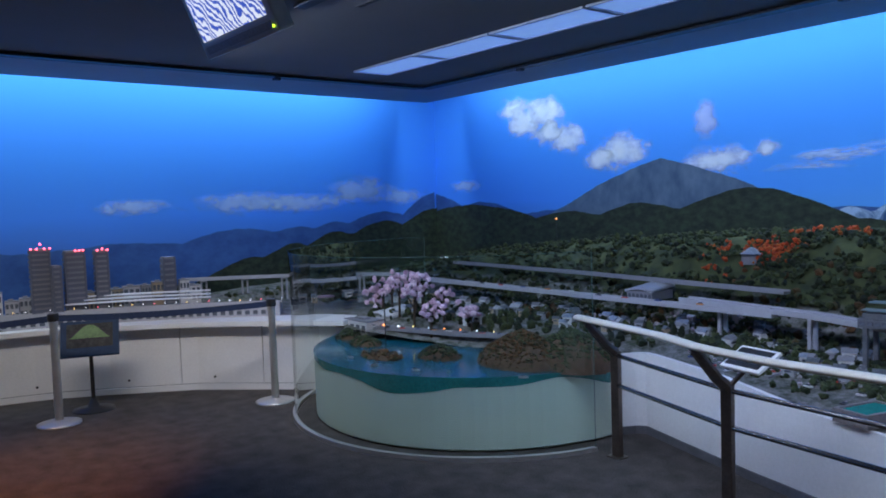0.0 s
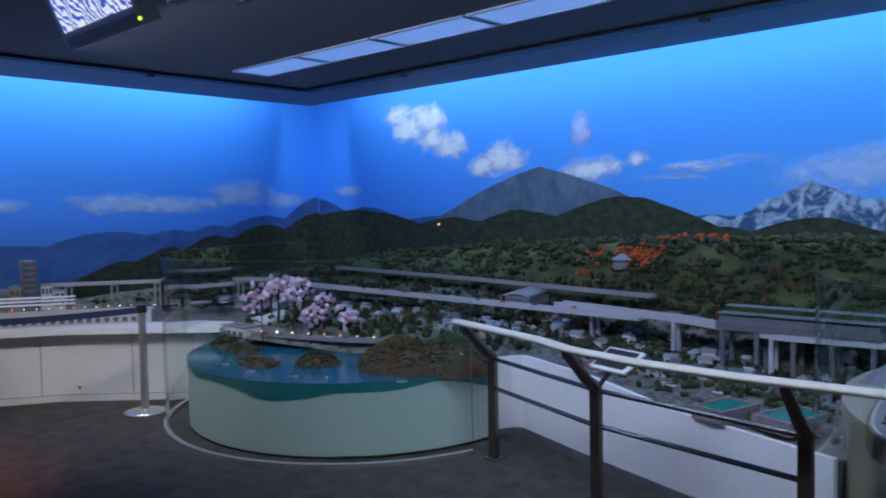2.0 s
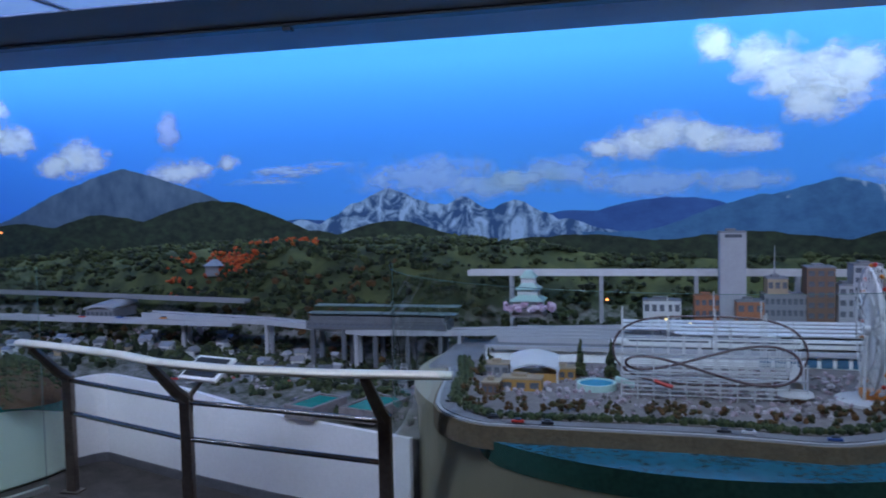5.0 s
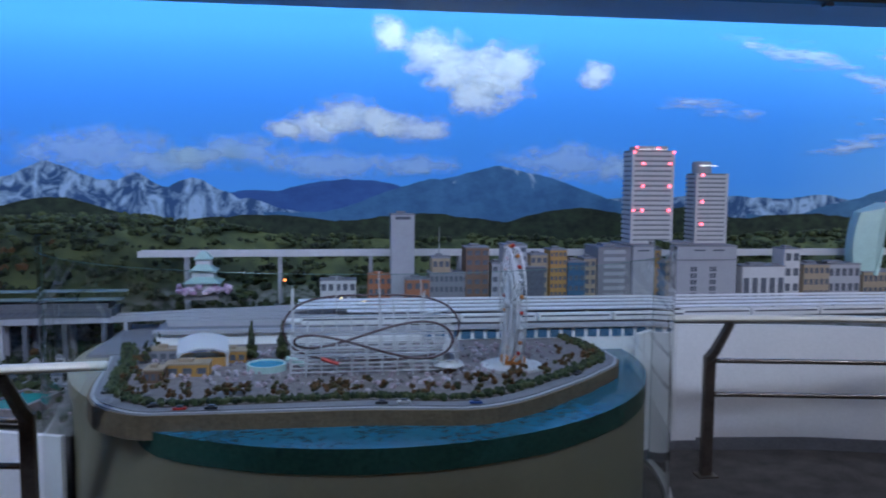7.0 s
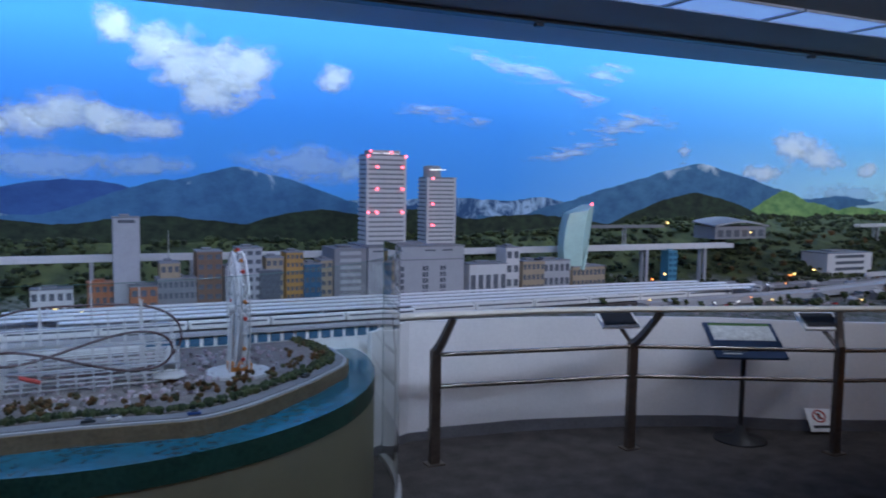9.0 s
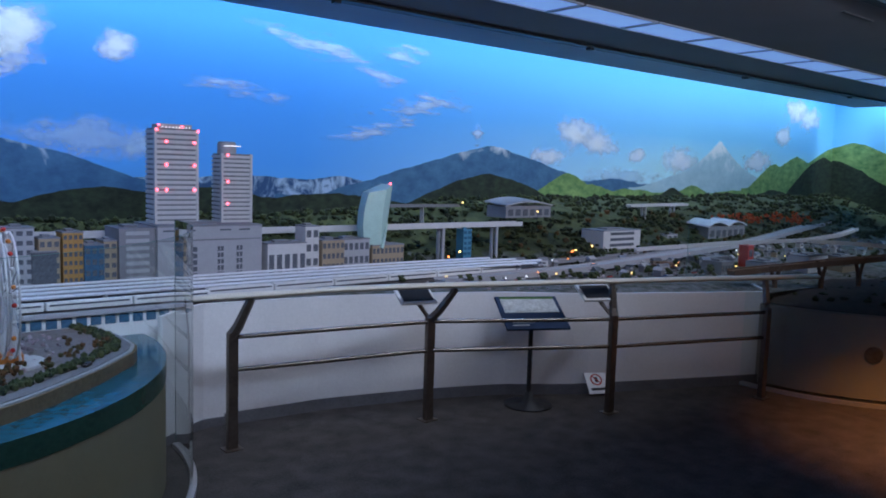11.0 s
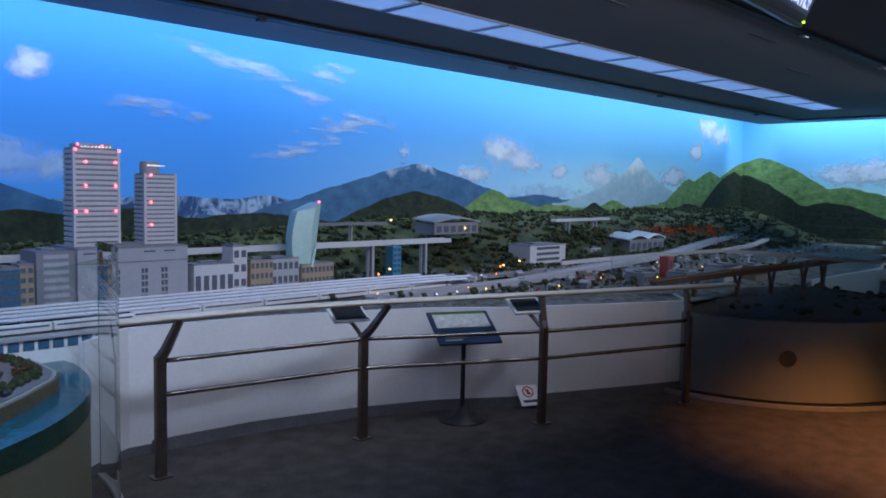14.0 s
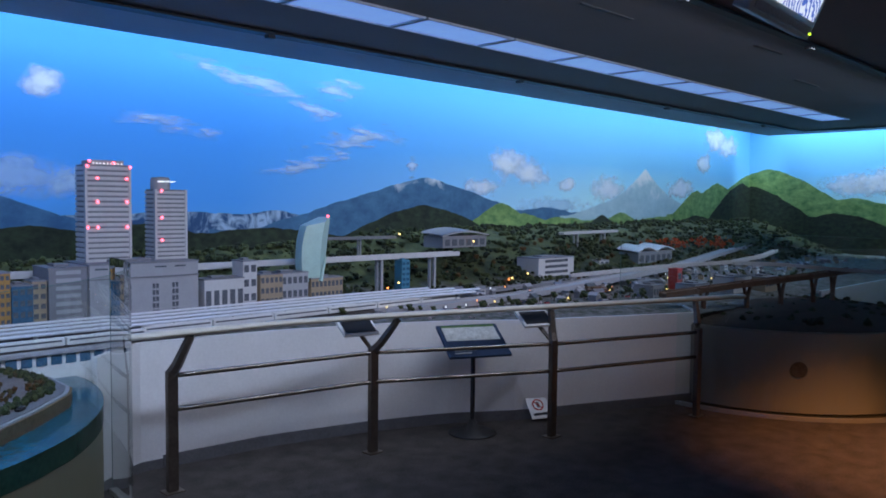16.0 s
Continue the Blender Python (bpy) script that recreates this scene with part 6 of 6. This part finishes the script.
for i in range(64):
    p = inner[rng.randrange(5, 58)]
    q = p + (Vector((0.1, 3.9)) - p).normalized() * rng.uniform(0.02, 0.2)
    for k in range(6):
        s = rng.uniform(0.007, 0.015)
        places.append((q.x + rng.uniform(-0.022, 0.022), q.y + rng.uniform(-0.012, 0.012), 0.750 + rng.uniform(0, 0.03), s, s))
tagged(clumps("park_bushes", places, M_RUST), "olive and russet bushes inside the park", "bushes", kind="stuff")
for i in range(900):
    x, y = rng.uniform(-0.95, 1.15), rng.uniform(3.3, 4.25)
    if (x - 0.1) ** 2 / 1.2 + (y - 4.1) ** 2 / 0.75 < 0.9:
        s = rng.uniform(0.006, 0.017)
        crowd.append((x, y, 0.742, s, s))
tagged(clumps("stalls", crowd, M_PINK), "tiny pale stalls and flower beds of the park", "stalls", kind="stuff")

co = thing("roller_coaster", "white trestle roller coaster with a dark red track", "model roller coaster", (0.16, 3.60, 0.735))
for j in range(5):
    bm = bmesh.new()
    y = 0.08 * j
    hs = []
    for i in range(12):
        x = -0.38 + 0.07 * i
        h = 0.09 + 0.035 * j + 0.09 * abs(math.sin(i * 0.75 + j * 0.8)) + (0.13 if i % 3 == 0 and j > 1 else 0)
        hs.append(h)
        box(x - 0.0025, x + 0.0025, y - 0.0025, y + 0.0025, 0, h, bm=bm)
    for k in range(3 + j // 2):
        z = 0.02 + 0.04 * k
        box(-0.38, 0.39, y - 0.0025, y + 0.0025, z, z + 0.0045, bm=bm)
    part("trestle", bm, M_OFFWHITE, co, "white lattice trestle")
    if j % 2 == 0:
        part("walkway", box(-0.38, 0.39, y - 0.012, y + 0.012, 0.10 + 0.03 * j, 0.104 + 0.03 * j), M_CONC, co)
pts = []
for i in range(120):
    a = 2 * math.pi * i / 120
    pts.append((0.42 * math.cos(a), 0.16 + 0.12 * math.sin(a), 0.20 + 0.15 * math.sin(a) + 0.015 * math.sin(3 * a)))
part("track", tube(pts, 0.0055, 6, closed=True), M_MAROON, co, "dark red tubular track")
pts = []
for i in range(120):
    a = 2 * math.pi * i / 120
    pts.append((0.36 * math.cos(a), -0.03 + 0.05 * math.sin(a), 0.17 + 0.055 * math.sin(2 * a) + 0.03 * math.sin(a)))
part("track", tube(pts, 0.006, 6, closed=True), M_MAROON, co)
part("coaster_train", tube([(-0.24, -0.06, 0.10), (-0.20, -0.065, 0.085), (-0.16, -0.07, 0.075)], 0.009, 6), M_RED, co, "short red coaster train")

wh = thing("ferris_wheel", "tall white ferris wheel with red and orange cabins", "model ferris wheel", (0.83, 3.70, 0.735), 86)
R0 = 0.27
for s in (-0.022, 0.022):
    part("rim", tube([(R0 * math.cos(a), s, 0.31 + R0 * math.sin(a)) for a in [i * math.pi / 24 for i in range(48)]], 0.005, 6, closed=True), M_OFFWHITE, wh)
    part("inner_ring", tube([(R0 * 0.6 * math.cos(a), s, 0.31 + R0 * 0.6 * math.sin(a)) for a in [i * math.pi / 18 for i in range(36)]], 0.003, 5, closed=True), M_OFFWHITE, wh)
for ring in (0.35, 0.8):
    part("inner_ring", tube([(R0 * ring * math.cos(a), 0, 0.31 + R0 * ring * math.sin(a)) for a in [i * math.pi / 18 for i in range(36)]], 0.004, 5, closed=True), M_OFFWHITE, wh)
for i in range(24):
    a = i * math.pi / 12
    for s in (-0.02, 0.02):
        part("spoke", tube([(0.015 * math.cos(a), s * 0.6, 0.31 + 0.015 * math.sin(a)), (R0 * math.cos(a), s, 0.31 + R0 * math.sin(a))], 0.0034, 4), M_OFFWHITE, wh)
    bm = bmesh.new()
    bmesh.ops.create_icosphere(bm, subdivisions=1, radius=0.011)
    bmesh.ops.translate(bm, verts=bm.verts, vec=((R0 + 0.012) * math.cos(a), 0, 0.31 + (R0 + 0.012) * math.sin(a)))
    part("cabin", bm, (M_RED, M_OFFWHITE, M_ORANGE)[i % 3], wh)
part("hub", lathe([(0.0, -0.04), (0.022, -0.04), (0.022, 0.04), (0.0, 0.04)], 12), M_OFFWHITE, wh).matrix_local = Matrix.Translation((0, 0, 0.31)) @ Matrix.Rotation(radians(90), 4, "X")
for sx in (-0.06, 0.06):
    for s in (-0.03, 0.03):
        part("leg", tube([(sx, s * 1.6, 0.0), (0, s * 0.8, 0.31)], 0.006, 6), M_OFFWHITE, wh)
part("platform", lathe([(0.0, 0.0), (0.15, 0.0), (0.15, 0.014), (0.13, 0.02), (0.0, 0.02)], 32), M_OFFWHITE, wh, "round white platform")
part("booth", box(-0.05, 0.04, -0.06, 0.05, 0.02, 0.055, 0.004), M_ORANGE, wh)

cone = thing("cone_tent", "white conical tower on a round brown base", "model tent", (0.51, 3.64, 0.735))
part("base", lathe([(0.0, 0.0), (0.045, 0.0), (0.045, 0.035), (0.0, 0.035)], 16), M_BROWN, cone)
part("skirt", lathe([(0.075, 0.034), (0.070, 0.046), (0.035, 0.055), (0.014, 0.15), (0.0, 0.17)], 20), M_OFFWHITE, cone, smooth=True)

pav = thing("pavilion", "white barrel-roofed pavilion with ochre walls", "model pavilion", (-0.65, 3.90, 0.735), 8)
part("wall", box(-0.12, 0.12, -0.06, 0.08, 0.0, 0.045), M_OCHRE, pav)
bm = bmesh.new()
rows = []
for i in range(13):
    u = i / 12
    rows.append([bm.verts.new((-0.12 + 0.24 * u, yy, 0.065 + 0.055 * math.sin(math.pi * (0.15 + 0.7 * u)) + dz)) for yy, dz in ((-0.08, -0.02), (0.1, 0.02), (0.1, 0.012), (-0.08, -0.028))])
for a, b in zip(rows, rows[1:]):
    for k in range(4):
        bm.faces.new((a[k], a[(k + 1) % 4], b[(k + 1) % 4], b[k]))
part("roof", bm, M_OFFWHITE, pav, "white curved roof")
for sx in (-0.11, 0.11):
    part("post", box(sx - 0.005, sx + 0.005, -0.075, -0.065, 0.0, 0.085), M_OFFWHITE, pav)
for x, y, w, m, lab in ((-0.66, 3.66, 0.12, M_OCHRE, "low ochre park building with a pale roof"), (-0.50, 3.92, 0.08, M_OCHRE, "small ochre restaurant beside the pavilion"), (-0.84, 3.98, 0.08, M_CONC2, "grey flat park building"), (-0.80, 3.56, 0.05, M_BROWN, "small brown park kiosk")):
    block("park_building", lab, x - w, x + w * 0.6, y, 0.735, 0.79, m, 1, 3, 0.09, roof=M_TAN)
pool = thing("round_pool", "round bright blue pool with a mint rim", "model pool", (-0.34, 3.77, 0.736))
part("rim", lathe([(0.085, 0.0), (0.092, 0.0), (0.092, 0.03), (0.082, 0.03), (0.082, 0.02)], 28), M_MINT, pool)
part("water", lathe([(0.0, 0.024), (0.083, 0.024)], 28), M_POOL, pool, "blue water")
part("slide", tube([(0.09, 0.0, 0.05), (0.14, -0.02, 0.04), (0.17, 0.0, 0.02)], 0.014, 8), M_MINT, pool, "mint water slide")
for x in (-0.43, -0.28):
    t = thing("cypress", "slim dark cypress in the park", "model tree", (x, 3.98, 0.735), group="cypresses")
    part("trunk", tube([(0, 0, -0.005), (0, 0, 0.03)], 0.006, 5), M_BARK, t)
    clumps("crown", [(rng.uniform(-1, 1) * 0.022 * (1 - k / 26), rng.uniform(-1, 1) * 0.022 * (1 - k / 26), 0.02 + 0.0072 * k, 0.024 * (1.1 - k / 26), 0.024) for k in range(24)], M_WOODS, t)
for x, y in ((-0.93, 3.96), (-0.92, 4.14)):
    t = thing("park_conifer", "small dark conifer by the street", "model tree", (x, y, 0.735), group="cypresses")
    part("trunk", tube([(0, 0, -0.005), (0, 0, 0.02)], 0.005, 5), M_BARK, t)
    clumps("crown", [(rng.uniform(-1, 1) * 0.014, rng.uniform(-1, 1) * 0.014, 0.02 + 0.007 * k, 0.014 * (1.1 - k / 16), 0.014) for k in range(14)], M_WOODS, t)

# ---- railway tank in the east ----
deck("track_beam", "rusty brown raised railway beam", [(6.05, 3.35, 0.88), (6.9, 3.0, 0.95), (7.6, 2.75, 0.99), (8.7, 2.7, 1.0)], 0.10, 0.035, 0, M_BROWN)
deck("white_rail", "white looping coaster rail over the railway", [(7.15, 3.25, 1.10), (7.6, 2.95, 1.08), (8.2, 2.6, 1.02), (8.8, 2.4, 0.98)], 0.06, 0.02, 0, M_OFFWHITE)
deck("white_rail", "white upper rail running on past the hills", [(5.9, 4.2, 0.98), (6.6, 3.7, 1.06), (7.15, 3.27, 1.105), (8.0, 3.35, 1.12), (9.2, 3.7, 1.12)], 0.05, 0.018, 0, M_OFFWHITE)
for i, (x, y, z) in enumerate(((6.45, 3.18, 0.87), (6.9, 3.0, 0.91), (7.3, 2.86, 0.93), (7.75, 2.74, 0.95), (8.2, 2.72, 0.96))):
    t = thing("branched_pier", "brown branching pier under the raised railway", "model pier", (x, y, 0.66), group="branched piers")
    part("column", tube([(0, 0, 0), (0, 0, (z - 0.66) * 0.6)], 0.024, 6), M_BROWN, t)
    for s in (-1, 1):
        part("branch", tube([(0, 0, (z - 0.66) * 0.55), (s * 0.10, 0, z - 0.66 + 0.06)], [0.020, 0.014], 6), M_BROWN, t)
places = []
for i in range(170):
    a, u = rng.uniform(0, 2 * math.pi), rng.random() ** 0.5
    s = rng.uniform(0.02, 0.05)
    places.append((7.45 + 1.28 * u * math.cos(a), 3.05 + 1.28 * u * math.sin(a), 0.70, s, s))
tagged(clumps("tank_bushes", places, M_WOODS), "dark bushes on the soil of the railway tank", "bushes", kind="stuff")
for x0, x1, y, z1, m in ((6.9, 7.2, 3.5, 0.88, M_CONC), (7.5, 7.9, 3.4, 0.92, M_OFFWHITE), (8.0, 8.3, 3.3, 0.90, M_TAN), (6.5, 6.7, 3.7, 0.88, M_CONC2)):
    block("yard_building", "dim yard building behind the raised railway", x0, x1, y, 0.66, z1, m, 2, 4, 0.2)
block("red_signal_box", "small red signal box", 7.3, 7.4, 3.9, 0.7, 0.98, M_RED, 2, 1, 0.1, roof=M_RED)

# ---- evening city on the west side ----


# concrete with the weak light on the west towers put into its colour
M_DIM_CONC = mat("dim_lit_concrete", (0.12, 0.125, 0.16), 0.7, var=0.15, scale=14)


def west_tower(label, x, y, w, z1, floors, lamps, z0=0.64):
    t = slab_tower(label, x, y, w, 0.14, z0, z1, floors, lamps, "none", M_DIM_CONC)
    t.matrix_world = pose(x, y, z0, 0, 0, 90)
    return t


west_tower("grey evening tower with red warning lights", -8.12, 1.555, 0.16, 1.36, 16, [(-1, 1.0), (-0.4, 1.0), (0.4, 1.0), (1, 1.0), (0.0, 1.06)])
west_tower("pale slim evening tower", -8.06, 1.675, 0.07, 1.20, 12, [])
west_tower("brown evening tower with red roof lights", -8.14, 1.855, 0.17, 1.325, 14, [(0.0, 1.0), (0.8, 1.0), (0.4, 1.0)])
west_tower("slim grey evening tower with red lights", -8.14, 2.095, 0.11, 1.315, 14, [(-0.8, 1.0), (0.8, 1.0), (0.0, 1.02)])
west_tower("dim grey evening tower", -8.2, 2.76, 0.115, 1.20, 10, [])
for i in range(16):
    y = 1.2 + 0.12 * i + rng.uniform(-0.03, 0.03)
    b = block("city_block", "small dusky city block", 0, rng.uniform(0.08, 0.16), 0, 0, rng.uniform(0.20, 0.34), rng.choice((M_CONC, M_CONC2, M_TAN, M_OFFWHITE)), 3, 3, 0.1)
    b.matrix_world = pose(-8.22 + rng.uniform(-0.05, 0.12), y, 0.64, 0, 0, 78)
curve = [(-8.20, 1.12), (-8.02, 1.72), (-7.80, 2.28), (-7.42, 2.88), (-7.0, 3.4)]
deck("station_building", "long pale station front with dark arches", [(x + 0.06, y - 0.03, 0.765) for x, y in curve], 0.12, 0.125, 0, M_CONC, rail=True)
arches = resample([(x + 0.06, y - 0.03) for x, y in curve], 34)
me = mesh_of("arch", box(-0.022, 0.022, -0.065, -0.058, 0.665, 0.705, 0.004), M_WIN)
stn = bpy.data.objects["station_building"]
for p, q in zip(arches[1:], arches[2:]):
    ob = new("arch", me)
    ob.parent = stn
    ob.matrix_local = pose(p[0], p[1], 0, 0, 0, math.degrees(math.atan2(q[1] - p[1], q[0] - p[0])))
for k in range(3):
    off = 0.06 + 0.07 * k
    ln = resample([(x - off, y + off * 0.4) for x, y in curve[1:4]], 30)
    deck("platform_roof", "long bluish platform roof in the evening city", [(x, y, 0.83 + 0.025 * k) for x, y in ln], 0.05, 0.012, 0, M_ROOFWHITE, rail=False)
for i, p in enumerate(resample([(x + 0.03, y) for x, y in curve], 26)):
    t = thing("street_lamp", "tiny lamp along the evening station", "street lamp", (p[0], p[1], 0.77), group="street lamps of the model")
    part("pole", tube([(0, 0, 0), (0, 0, 0.02)], 0.002, 4), M_CONC2, t)
    bulb(t, "lamp", (0, 0, 0.024), 0.005, (M_LAMP_WHITE, M_LAMP_WHITE, M_LAMP_WARM, M_LAMP_WHITE, M_LAMP_RED)[i % 5])
deck("evening_viaduct", "dim raised road in the evening suburb", [(-8.45, 3.0, 0.93), (-8.2, 3.6, 0.92), (-7.6, 4.4, 0.92), (-6.9, 5.0, 0.90)], 0.09, 0.02, 0.008, M_CONC, 0.4)

# ---- clutter of the low town ----
places = []
for n, x0, x1, v0, v1, seed in ((260, -3.3, -1.2, 0.06, 0.40, 81), (200, 5.0, 9.8, 0.18, 0.5, 82), (160, -6.2, -3.4, 0.2, 0.5, 83), (120, 3.4, 5.4, 0.06, 0.3, 84), (120, 9.5, 14.5, 0.25, 0.55, 85)):
    for r, x, y, z in scatter(n, x0, x1, v0, v1, seed):
        s = r.uniform(0.006, 0.018)
        places.append((x, y, z + s * 0.5, s, s * 0.8))
tagged(clumps("street_clutter", places, M_PINK), "tiny pale kiosks, beds and rubble along the model streets", "street clutter", kind="stuff")
places = []
for n, x0, x1, v0, v1, seed in ((120, -3.3, -1.3, 0.05, 0.38, 86), (90, 5.0, 10.0, 0.2, 0.5, 87)):
    for r, x, y, z in scatter(n, x0, x1, v0, v1, seed):
        for k in range(3):
            s = r.uniform(0.010, 0.022)
            places.append((x + r.uniform(-0.02, 0.02), y + r.uniform(-0.02, 0.02), z + s, s, s * 1.2))
tagged(clumps("street_bushes", places, M_BUSH), "dark green bushes lining the model streets", "bushes", kind="stuff")
for i, (x0, y0, x1, y1) in enumerate(((-3.3, 4.62, -1.4, 4.40), (-3.2, 4.80, -1.3, 4.66), (-2.6, 4.3, -2.5, 4.8), (-1.95, 4.2, -1.85, 4.75))):
    a, b = Vector((x0, y0)), Vector((x1, y1))
    pts = [a.lerp(b, k / 10) for k in range(11)]
    deck("model_street", "narrow pale street in the low town", [(p.x, p.y, ground(p.x, p.y) + 0.012) for p in pts], 0.05, 0.02, 0, M_CONC2, rail=False)
